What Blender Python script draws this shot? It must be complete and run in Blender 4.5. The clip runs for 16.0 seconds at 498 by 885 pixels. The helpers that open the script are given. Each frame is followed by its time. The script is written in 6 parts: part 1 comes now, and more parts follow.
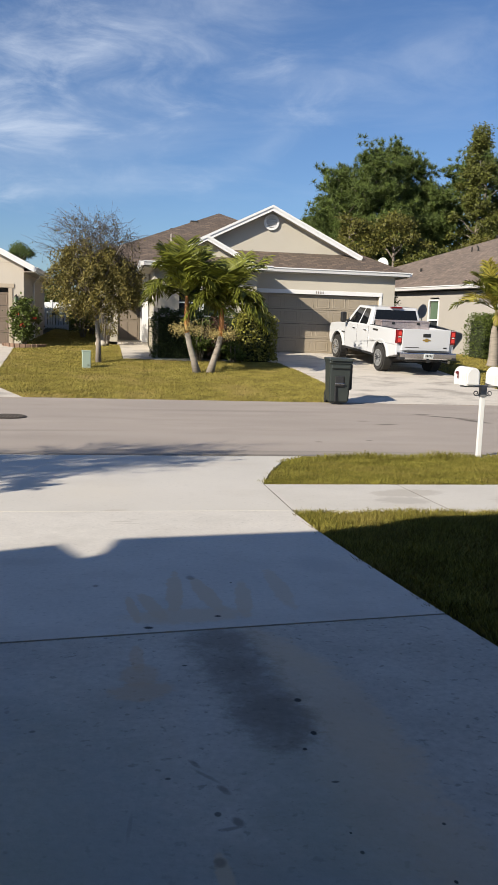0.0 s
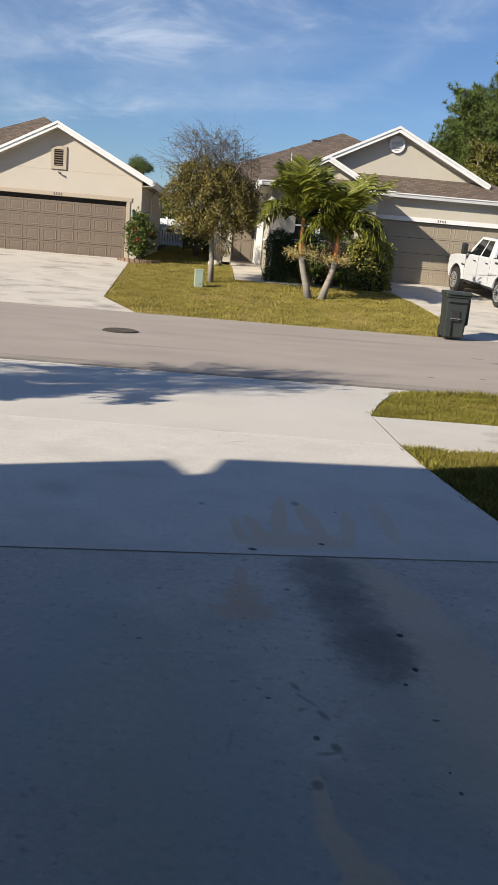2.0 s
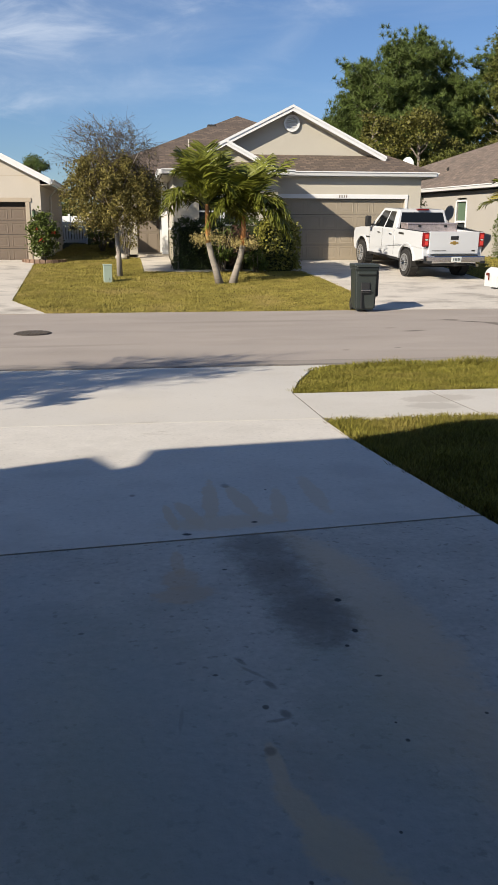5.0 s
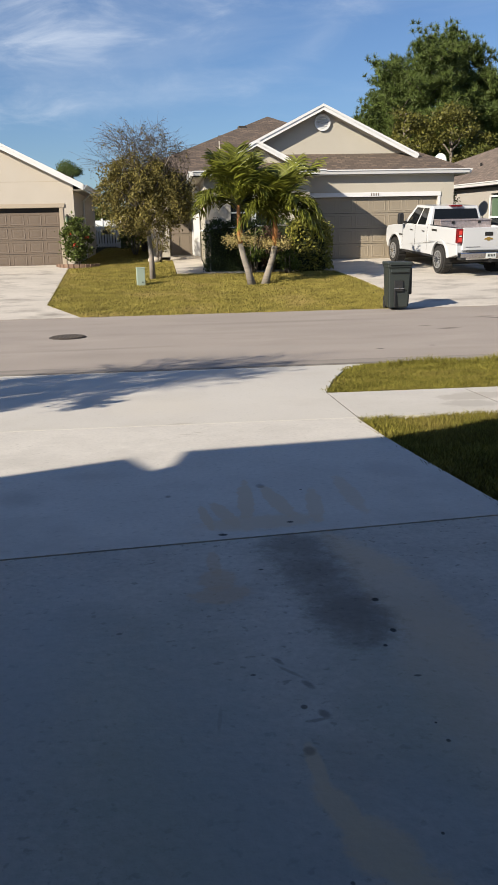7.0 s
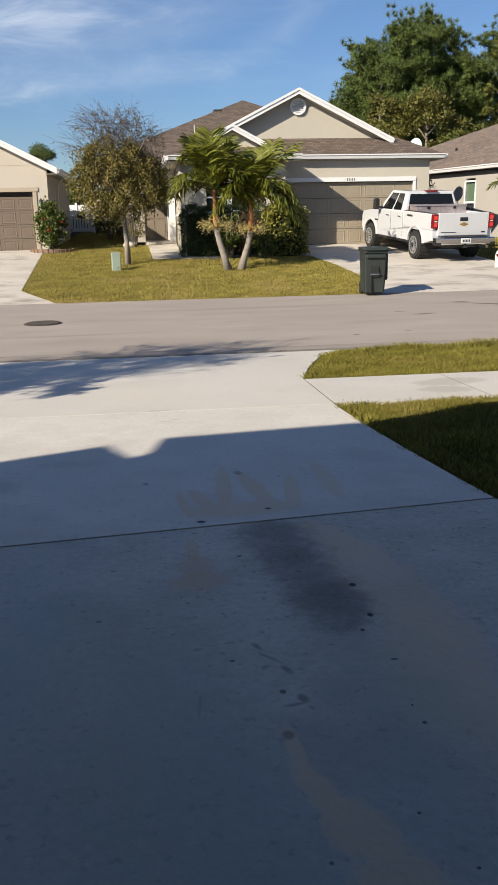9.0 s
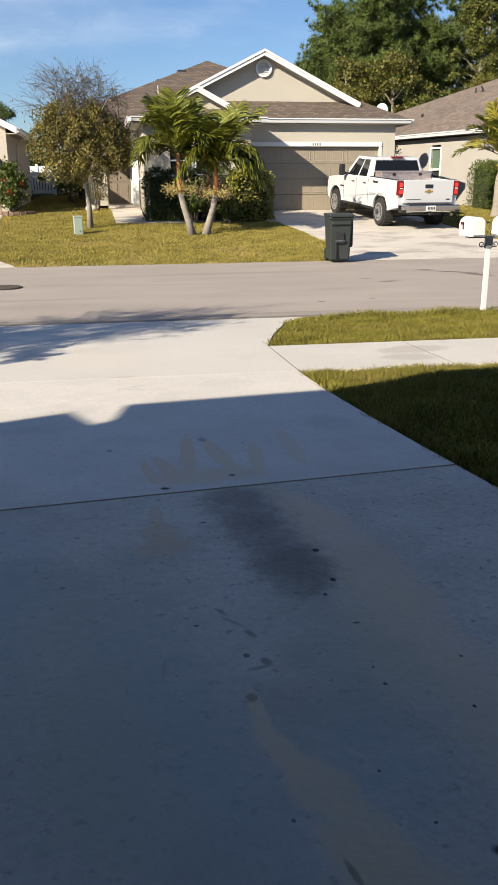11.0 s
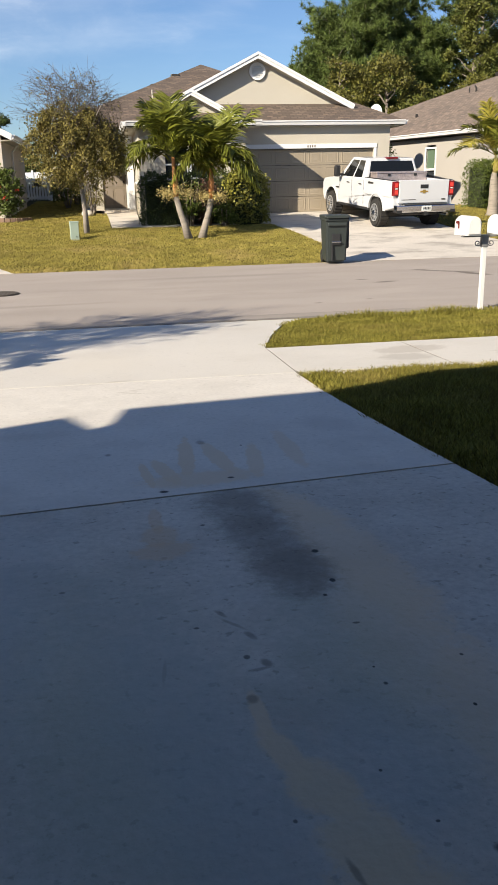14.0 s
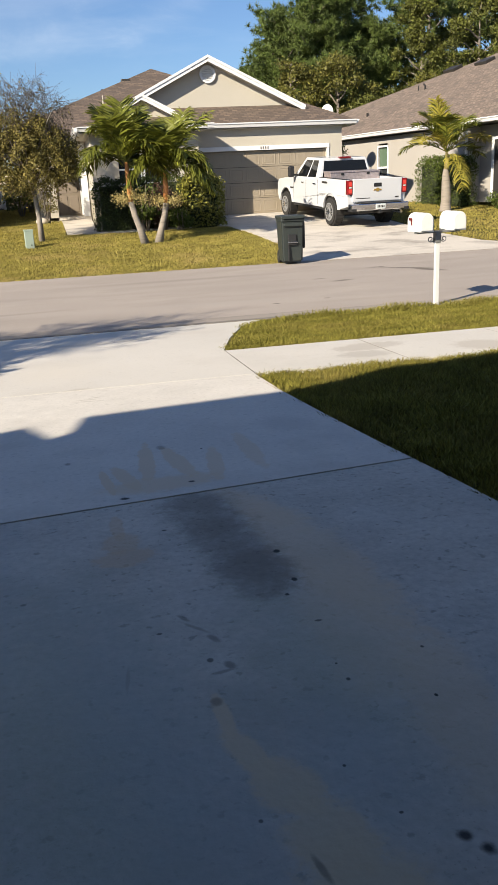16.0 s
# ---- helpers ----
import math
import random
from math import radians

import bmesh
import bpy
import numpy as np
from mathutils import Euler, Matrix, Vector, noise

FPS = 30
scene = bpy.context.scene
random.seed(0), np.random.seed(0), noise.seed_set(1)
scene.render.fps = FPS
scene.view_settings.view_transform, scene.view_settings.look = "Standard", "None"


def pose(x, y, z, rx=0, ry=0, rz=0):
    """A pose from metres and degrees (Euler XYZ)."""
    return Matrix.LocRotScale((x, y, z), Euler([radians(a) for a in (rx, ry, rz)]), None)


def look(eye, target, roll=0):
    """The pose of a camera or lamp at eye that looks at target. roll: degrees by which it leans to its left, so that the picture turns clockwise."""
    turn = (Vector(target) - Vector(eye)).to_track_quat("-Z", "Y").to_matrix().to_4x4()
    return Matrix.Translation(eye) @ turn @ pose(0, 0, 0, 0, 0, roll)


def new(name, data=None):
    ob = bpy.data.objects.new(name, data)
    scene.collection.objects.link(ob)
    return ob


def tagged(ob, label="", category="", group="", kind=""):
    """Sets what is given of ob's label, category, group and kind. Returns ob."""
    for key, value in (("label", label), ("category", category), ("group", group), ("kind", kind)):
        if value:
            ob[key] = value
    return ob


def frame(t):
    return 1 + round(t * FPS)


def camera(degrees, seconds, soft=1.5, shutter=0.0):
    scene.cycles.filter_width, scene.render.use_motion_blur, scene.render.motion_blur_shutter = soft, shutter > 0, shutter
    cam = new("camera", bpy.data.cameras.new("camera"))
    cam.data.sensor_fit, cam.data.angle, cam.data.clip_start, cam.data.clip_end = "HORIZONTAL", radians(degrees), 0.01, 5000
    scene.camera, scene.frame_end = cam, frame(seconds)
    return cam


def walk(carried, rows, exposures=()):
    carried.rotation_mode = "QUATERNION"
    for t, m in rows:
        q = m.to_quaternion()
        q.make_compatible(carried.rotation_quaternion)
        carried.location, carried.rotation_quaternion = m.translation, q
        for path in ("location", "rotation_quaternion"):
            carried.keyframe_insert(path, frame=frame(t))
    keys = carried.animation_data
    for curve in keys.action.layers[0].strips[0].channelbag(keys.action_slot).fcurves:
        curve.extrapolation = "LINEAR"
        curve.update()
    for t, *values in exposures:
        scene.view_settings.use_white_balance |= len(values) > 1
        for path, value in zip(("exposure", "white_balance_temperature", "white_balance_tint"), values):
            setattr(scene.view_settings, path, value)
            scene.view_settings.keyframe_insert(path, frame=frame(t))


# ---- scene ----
cam = camera(33.8, 16.0)
PATH = [
    (0, (0.318, -0.216, 1.839), (0.636, 1.738, 1.551), 1.9),
    (0.5, (0.304, -0.188, 1.827), (0.592, 1.769, 1.529), 2.2),
    (1, (0.281, -0.167, 1.821), (0.425, 1.796, 1.463), 3.9),
    (1.5, (0.268, -0.15, 1.81), (0.358, 1.791, 1.336), 4.5),
    (2, (0.253, -0.151, 1.818), (0.335, 1.79, 1.342), 4.9),
    (2.5, (0.251, -0.147, 1.815), (0.331, 1.794, 1.339), 4.8),
    (3, (0.258, -0.165, 1.811), (0.354, 1.77, 1.316), 3.0),
    (3.5, (0.264, -0.184, 1.809), (0.475, 1.738, 1.298), 1.8),
    (6, (0.28, -0.193, 1.801), (0.517, 1.731, 1.313), -0.7),
    (6.5, (0.267, -0.194, 1.806), (0.454, 1.736, 1.317), -0.8),
    (7, (0.273, -0.191, 1.799), (0.446, 1.739, 1.304), -1.2),
    (7.5, (0.276, -0.194, 1.802), (0.446, 1.738, 1.314), -1.4),
    (8, (0.276, -0.194, 1.808), (0.446, 1.738, 1.317), -1.7),
    (8.5, (0.277, -0.192, 1.801), (0.462, 1.738, 1.308), -1.8),
    (9, (0.269, -0.203, 1.811), (0.496, 1.712, 1.281), -1.1),
    (9.5, (0.27, -0.201, 1.809), (0.568, 1.683, 1.207), 0.1),
    (12, (0.272, -0.202, 1.805), (0.578, 1.678, 1.197), -0.5),
    (12.5, (0.277, -0.199, 1.802), (0.58, 1.682, 1.196), -0.7),
    (13, (0.27, -0.197, 1.802), (0.57, 1.685, 1.195), -0.7),
    (13.5, (0.276, -0.206, 1.805), (0.577, 1.677, 1.202), -0.9),
    (14, (0.28, -0.206, 1.804), (0.589, 1.676, 1.203), -1.2),
    (14.5, (0.282, -0.197, 1.803), (0.607, 1.682, 1.2), -1.1),
    (15, (0.277, -0.205, 1.806), (0.614, 1.671, 1.2), -0.8),
    (15.5, (0.304, -0.233, 1.81), (0.687, 1.637, 1.212), -2.0),
    (16, (0.316, -0.221, 1.807), (0.706, 1.647, 1.208), -2.8),
]
walk(cam, [(t, look(eye, target, roll)) for t, eye, target, roll in PATH], exposures=[(0, 0.6, 6500, 10), (3, 0.58, 6600, 10), (8.8, 0.58, 6640, 10), (9.8, 0.84, 6760, 10), (16, 0.87, 6780, 10)])

# ---- light: low winter sun from behind the camera, thin cirrus ----
SUN_EL, SUN_AZ = 29.0, 53.0          # the light travels towards +x +y
sun_dir = Vector((math.cos(radians(SUN_EL)) * math.sin(radians(SUN_AZ)),
                  math.cos(radians(SUN_EL)) * math.cos(radians(SUN_AZ)), -math.sin(radians(SUN_EL))))
sun = new("sun", bpy.data.lights.new("sun", "SUN"))
sun.data.energy, sun.data.angle, sun.data.color = 5.0, radians(0.55), (1.0, 0.91, 0.76)
sun.matrix_world = look((-30, -30, 30), Vector((-30, -30, 30)) + sun_dir)

world = bpy.data.worlds.new("world")
scene.world = world
world.use_nodes = True
wn, wl = world.node_tree.nodes, world.node_tree.links
wn.clear()
sky = wn.new("ShaderNodeTexSky")
sky.sky_type, sky.sun_disc = "NISHITA", False
sky.sun_elevation, sky.sun_rotation = radians(SUN_EL), radians(180 + SUN_AZ)
sky.air_density, sky.dust_density, sky.ozone_density = 1.0, 0.4, 2.0
wtc = wn.new("ShaderNodeTexCoord")
wmap = wn.new("ShaderNodeMapping")
wmap.inputs["Scale"].default_value = (1.3, 2.2, 5.0)
wmap.inputs["Rotation"].default_value = (0.1, 0.25, 0.5)
wno = wn.new("ShaderNodeTexNoise")
wno.inputs["Scale"].default_value, wno.inputs["Detail"].default_value = 1.9, 12.0
wno.inputs["Roughness"].default_value, wno.inputs["Distortion"].default_value = 0.58, 0.6
wrm = wn.new("ShaderNodeMapRange")
wrm.inputs["From Min"].default_value, wrm.inputs["From Max"].default_value = 0.46, 0.84
wrm.inputs["To Max"].default_value = 0.22
wmx = wn.new("ShaderNodeMix")
wmx.data_type = "RGBA"
wmx.inputs[7].default_value = (10.0, 11.0, 12.5, 1)
wbg = wn.new("ShaderNodeBackground")
wbg.inputs["Strength"].default_value = 0.053
wout = wn.new("ShaderNodeOutputWorld")
wl.new(wtc.outputs["Generated"], wmap.inputs["Vector"])
wl.new(wmap.outputs["Vector"], wno.inputs["Vector"])
wl.new(wno.outputs["Fac"], wrm.inputs["Value"])
# cirrus: feathered streaks, each (centre, along, half length, half width, strength)
CIRRUS = (((0.0, 0.955, 0.295), (0.85, 0.0, 0.5), 0.2, 0.06, 0.22), ((-0.1, 0.954, 0.283), (0.6, 0.0, 0.75), 0.07, 0.05, 0.26), ((-0.07, 0.97, 0.225), (0.7, 0, 0.7), 0.1, 0.03, 0.14),
          ((0.17, 0.963, 0.205), (0.75, 0, 0.6), 0.08, 0.022, 0.16), ((0.3, 0.91, 0.28), (0.97, 0, 0.22), 0.12, 0.03, 0.14), ((-0.07, 0.985, 0.145), (1, 0, 0.08), 0.14, 0.014, 0.16), ((-0.2, 0.95, 0.2), (0.9, 0, 0.25), 0.16, 0.06, 0.2))
wmap2 = wn.new("ShaderNodeMapping")
wmap2.inputs["Rotation"].default_value = (0.0, 0.55, 0.0)
wmap2.inputs["Scale"].default_value = (1.0, 1.0, 2.6)
wl.new(wtc.outputs["Generated"], wmap2.inputs["Vector"])
wst = wn.new("ShaderNodeTexNoise")
wst.inputs["Scale"].default_value, wst.inputs["Detail"].default_value, wst.inputs["Roughness"].default_value, wst.inputs["Distortion"].default_value = 9.0, 12.0, 0.6, 0.5
wl.new(wmap2.outputs["Vector"], wst.inputs["Vector"])
cover = wrm.outputs["Result"]


def wmath(op, a, b):
    node = wn.new("ShaderNodeMath")
    node.operation = op
    for k, v in enumerate((a, b)):
        if isinstance(v, (int, float)):
            node.inputs[k].default_value = v
        else:
            wl.new(v, node.inputs[k])
    return node.outputs[0]


def wdot(vec, scale, offset):
    node = wn.new("ShaderNodeVectorMath")
    node.operation = "DOT_PRODUCT"
    wl.new(wtc.outputs["Generated"], node.inputs[0])
    node.inputs[1].default_value = vec * scale
    return wmath("SUBTRACT", node.outputs["Value"], offset * scale)


for centre, along, half_l, half_w, strength in CIRRUS:
    c, a = Vector(centre).normalized(), Vector(along)
    a = (a - c * a.dot(c)).normalized()
    b = c.cross(a)
    u, v, f = wdot(a, 1 / half_l, a.dot(c)), wdot(b, 1 / half_w, b.dot(c)), wdot(c, 1.0, 0.0)
    r = wmath("SQRT", wmath("ADD", wmath("MULTIPLY", u, u), wmath("MULTIPLY", v, v)), 0.0)
    r = wmath("ADD", r, wmath("MULTIPLY", wmath("SUBTRACT", wst.outputs["Fac"], 0.5), 4.5))
    mr = wn.new("ShaderNodeMapRange")
    mr.interpolation_type = "SMOOTHERSTEP"
    mr.inputs["From Min"].default_value, mr.inputs["From Max"].default_value = -0.8, 2.0
    mr.inputs["To Min"].default_value, mr.inputs["To Max"].default_value = strength, 0.0
    wl.new(r, mr.inputs["Value"])
    cover = wmath("ADD", cover, wmath("MULTIPLY", mr.outputs["Result"], wmath("GREATER_THAN", f, 0.0)))
wl.new(wmath("MINIMUM", cover, 0.85), wmx.inputs[0])
wtint = wn.new("ShaderNodeMix")
wtint.data_type, wtint.blend_type = "RGBA", "MULTIPLY"
wtint.inputs[0].default_value = 1.0
wtint.inputs[7].default_value = (0.82, 1.02, 1.34, 1)
wl.new(sky.outputs["Color"], wtint.inputs[6])
wl.new(wtint.outputs[2], wmx.inputs[6])
wl.new(wmx.outputs[2], wbg.inputs["Color"])
wl.new(wbg.outputs["Background"], wout.inputs["Surface"])


# ---- materials ----
def mat(name, color, rough=0.7, metal=0.0, vary=0.12, scale=6.0, fine=60.0, bump=0.15, dirt=None, dirt_scale=0.8,
        dirt_amount=0.35, spec=0.5, coat=0.0, island=0.0, stretch=None, back=0.0):
    """A painted or natural surface: base colour with variation at two scales, stains and fine relief."""
    m = bpy.data.materials.new(name)
    m.use_nodes = True
    n, l = m.node_tree.nodes, m.node_tree.links
    b = n["Principled BSDF"]
    b.inputs["Roughness"].default_value, b.inputs["Metallic"].default_value = rough, metal
    b.inputs["Specular IOR Level"].default_value = spec
    b.inputs["Coat Weight"].default_value = coat
    tc = n.new("ShaderNodeTexCoord")
    vec = tc.outputs["Object"]
    if stretch:
        mp = n.new("ShaderNodeMapping")
        mp.inputs["Scale"].default_value = stretch
        l.new(vec, mp.inputs["Vector"])
        vec = mp.outputs["Vector"]
    big, small = n.new("ShaderNodeTexNoise"), n.new("ShaderNodeTexNoise")
    big.inputs["Scale"].default_value, big.inputs["Detail"].default_value = scale, 4.0
    small.inputs["Scale"].default_value, small.inputs["Detail"].default_value = fine, 6.0
    l.new(vec, big.inputs["Vector"])
    l.new(vec, small.inputs["Vector"])
    add = n.new("ShaderNodeMath")
    add.operation = "ADD"
    l.new(big.outputs["Fac"], add.inputs[0])
    l.new(small.outputs["Fac"], add.inputs[1])
    rng = n.new("ShaderNodeMapRange")
    rng.inputs["From Min"].default_value, rng.inputs["From Max"].default_value = 0.6, 1.4
    rng.inputs["To Min"].default_value, rng.inputs["To Max"].default_value = 1 - vary, 1 + vary
    l.new(add.outputs[0], rng.inputs["Value"])
    value = rng.outputs["Result"]
    if island:
        geo = n.new("ShaderNodeNewGeometry")
        r2 = n.new("ShaderNodeMapRange")
        r2.inputs["To Min"].default_value, r2.inputs["To Max"].default_value = 1 - island, 1 + island
        l.new(geo.outputs["Random Per Island"], r2.inputs["Value"])
        mul = n.new("ShaderNodeMath")
        mul.operation = "MULTIPLY"
        l.new(value, mul.inputs[0])
        l.new(r2.outputs["Result"], mul.inputs[1])
        value = mul.outputs[0]
    sc = n.new("ShaderNodeVectorMath")
    sc.operation = "SCALE"
    sc.inputs[0].default_value = color[:3]
    l.new(value, sc.inputs["Scale"])
    out = sc.outputs["Vector"]
    if dirt:
        dn = n.new("ShaderNodeTexNoise")
        dn.inputs["Scale"].default_value, dn.inputs["Detail"].default_value = dirt_scale, 7.0
        dn.inputs["Roughness"].default_value = 0.6
        l.new(vec, dn.inputs["Vector"])
        dr = n.new("ShaderNodeMapRange")
        dr.inputs["From Min"].default_value, dr.inputs["From Max"].default_value = 0.5, 0.72
        dr.inputs["To Max"].default_value = dirt_amount
        l.new(dn.outputs["Fac"], dr.inputs["Value"])
        mx = n.new("ShaderNodeMix")
        mx.data_type = "RGBA"
        mx.inputs[7].default_value = (*dirt, 1)
        l.new(dr.outputs["Result"], mx.inputs[0])
        l.new(out, mx.inputs[6])
        out = mx.outputs[2]
    l.new(out, b.inputs["Base Color"])
    if bump:
        bp = n.new("ShaderNodeBump")
        bp.inputs["Strength"].default_value, bp.inputs["Distance"].default_value = bump, 0.01
        l.new(small.outputs["Fac"], bp.inputs["Height"])
        l.new(bp.outputs["Normal"], b.inputs["Normal"])
    if back:
        tr = n.new("ShaderNodeBsdfTranslucent")
        mxs = n.new("ShaderNodeMixShader")
        mxs.inputs[0].default_value = back
        l.new(out, tr.inputs["Color"])
        l.new(b.outputs["BSDF"], mxs.inputs[1])
        l.new(tr.outputs["BSDF"], mxs.inputs[2])
        l.new(mxs.outputs["Shader"], n["Material Output"].inputs["Surface"])
    return m


def glass(name, tint, rough=0.03, spec=0.8):
    m = bpy.data.materials.new(name)
    m.use_nodes = True
    b = m.node_tree.nodes["Principled BSDF"]
    b.inputs["Base Color"].default_value = (*tint, 1)
    b.inputs["Roughness"].default_value, b.inputs["Specular IOR Level"].default_value = rough, spec
    return m


def shingle_mat(name, color):
    """Asphalt shingles: courses up the slope, tabs of slightly different brown."""
    m = mat(name, color, rough=0.9, vary=0.16, scale=1.2, fine=35, bump=0.4, dirt=(0.09, 0.075, 0.065), dirt_scale=0.5, dirt_amount=0.3)
    n, l = m.node_tree.nodes, m.node_tree.links
    b = n["Principled BSDF"]
    src = b.inputs["Base Color"].links[0].from_socket
    tc = n.new("ShaderNodeTexCoord")
    uv = tc.outputs["UV"]
    br = n.new("ShaderNodeTexBrick")
    br.inputs["Color1"].default_value, br.inputs["Color2"].default_value = (1.75, 1.62, 1.48, 1), (0.5, 0.5, 0.5, 1)
    br.inputs["Mortar"].default_value = (0.28, 0.27, 0.27, 1)
    br.inputs["Scale"].default_value = 1.0
    br.inputs["Mortar Size"].default_value = 0.016
    br.inputs["Brick Width"].default_value, br.inputs["Row Height"].default_value = 0.24, 0.145
    l.new(uv, br.inputs["Vector"])
    mx = n.new("ShaderNodeMix")
    mx.data_type, mx.blend_type = "RGBA", "MULTIPLY"
    mx.inputs[0].default_value = 0.55
    l.new(src, mx.inputs[6])
    l.new(br.outputs["Color"], mx.inputs[7])
    l.new(mx.outputs[2], b.inputs["Base Color"])
    return m


# soil set dark so the gaps between blades read as shade
M_GRASS = mat("lawn_soil", (0.05, 0.045, 0.018), 0.95, vary=0.3, scale=0.9, fine=22, bump=0.8, dirt=(0.075, 0.06, 0.028), dirt_scale=0.7, dirt_amount=0.6, spec=0.1)
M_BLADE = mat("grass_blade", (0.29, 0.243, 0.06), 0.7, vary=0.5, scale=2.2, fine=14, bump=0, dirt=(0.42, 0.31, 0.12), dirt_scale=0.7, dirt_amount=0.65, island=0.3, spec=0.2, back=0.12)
# greener near grass, its colour also darkened to deepen the shaded lawn
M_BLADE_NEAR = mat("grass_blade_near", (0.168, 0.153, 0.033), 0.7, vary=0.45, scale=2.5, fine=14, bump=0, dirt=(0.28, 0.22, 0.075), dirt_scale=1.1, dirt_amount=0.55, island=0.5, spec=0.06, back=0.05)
M_ROAD = mat("asphalt", (0.347, 0.302, 0.266), 0.9, vary=0.2, scale=1.1, fine=70, bump=0.4, dirt=(0.261, 0.228, 0.2), dirt_scale=0.55, dirt_amount=0.55, spec=0.25, stretch=(0.6, 1.4, 1))
M_GUTTER = mat("gutter_asphalt", (0.297, 0.261, 0.23), 0.9, vary=0.2, scale=0.9, fine=60, bump=0.4, dirt=(0.189, 0.167, 0.144), dirt_scale=1.2, dirt_amount=0.7, spec=0.25, stretch=(0.5, 2.0, 1))
M_FAR_EDGE = mat("dusty_road_edge", (0.31, 0.27, 0.23), 0.9, vary=0.2, scale=1.2, fine=50, bump=0.3, dirt=(0.2, 0.172, 0.136), dirt_scale=1.6, dirt_amount=0.8)
# slightly paler than the slabs on either side
M_JOINT = mat("pale_joint_strip", (0.629, 0.586, 0.51), 0.8, vary=0.1, scale=3, fine=40, bump=0.1)
M_ROAD_EDGE = mat("dirty_road_edge", (0.17, 0.15, 0.13), 0.9, vary=0.3, scale=2, fine=60, bump=0.4, dirt=(0.3, 0.27, 0.23), dirt_scale=1.5, dirt_amount=0.6)
M_CONC = mat("concrete", (0.56, 0.53, 0.482), 0.85, vary=0.07, scale=0.7, fine=60, bump=0.08, dirt=(0.42, 0.385, 0.335), dirt_scale=0.55, dirt_amount=0.5, spec=0.3)
M_CONC_FAR = mat("concrete_weathered", (0.54, 0.495, 0.436), 0.88, vary=0.16, scale=0.9, fine=30, bump=0.2, dirt=(0.26, 0.235, 0.205), dirt_scale=1.3, dirt_amount=0.9, spec=0.25, stretch=(0.7, 1.2, 1))
M_STUCCO = mat("beige_stucco", (0.48, 0.435, 0.377), 0.92, vary=0.05, scale=0.8, fine=110, bump=0.45, dirt=(0.433, 0.386, 0.328), dirt_scale=0.5, dirt_amount=0.35, spec=0.2)
M_STUCCO_R = mat("pale_stucco", (0.35, 0.328, 0.3), 0.92, vary=0.05, scale=0.8, fine=110, bump=0.45, dirt=(0.339, 0.31, 0.272), dirt_scale=0.5, dirt_amount=0.35, spec=0.2)
M_STUCCO_MAIN = mat("greige_stucco", (0.45, 0.418, 0.357), 0.92, vary=0.05, scale=0.8, fine=110, bump=0.45, dirt=(0.404, 0.372, 0.316), dirt_scale=0.5, dirt_amount=0.35, spec=0.2)
M_STUCCO_LOW = mat("taupe_stucco", (0.33, 0.297, 0.231), 0.92, vary=0.06, scale=0.8, fine=110, bump=0.4, spec=0.2)
M_WHITE = mat("white_trim", (0.667, 0.669, 0.673), 0.55, vary=0.03, scale=1.5, fine=40, bump=0.05, dirt=(0.632, 0.608, 0.562), dirt_scale=1.2, dirt_amount=0.25)
M_DOOR_L = mat("brown_door_paint", (0.144, 0.109, 0.0814), 0.55, vary=0.05, scale=1, fine=80, bump=0.1, dirt=(0.18, 0.144, 0.113), dirt_scale=0.7, dirt_amount=0.25)
M_DOOR_M = mat("taupe_door_paint", (0.265, 0.224, 0.167), 0.55, vary=0.05, scale=1, fine=80, bump=0.1, dirt=(0.31, 0.27, 0.207), dirt_scale=0.7, dirt_amount=0.25)
M_TRIM_L = mat("tan_trim_paint", (0.386, 0.322, 0.246), 0.7, vary=0.05, scale=1, fine=60, bump=0.15)
# near-black that paints the shade inside gaps, recesses and behind slats
M_DARK = mat("gap_shade_black", (0.02, 0.018, 0.016), 0.8, vary=0.1, bump=0)
M_SHINGLE = shingle_mat("brown_shingles", (0.118, 0.09, 0.072))
M_SHINGLE_R = shingle_mat("weathered_shingles", (0.18, 0.142, 0.116))
M_METAL_DARK = mat("dark_bronze_metal", (0.06, 0.055, 0.05), 0.5, metal=0.6, vary=0.1, bump=0.05)
M_GLASS = glass("window_glass", (0.03, 0.035, 0.04))
M_GLASS_GREEN = glass("green_window_glass", (0.1, 0.15, 0.1))


def stained_concrete(name, color, stains, rough=1.0):
    film = tuple(c * (0.85 - 0.2 * rough) for c in color)
    m = mat(name, color, 0.85, vary=0.07 + 0.13 * rough, scale=1.6, fine=34, bump=0.1 + 0.12 * rough, dirt=film, dirt_scale=1.7, dirt_amount=0.7, spec=0.3)
    return add_stains_and_tints(speckle(m, 0.2 + 0.9 * rough), stains)


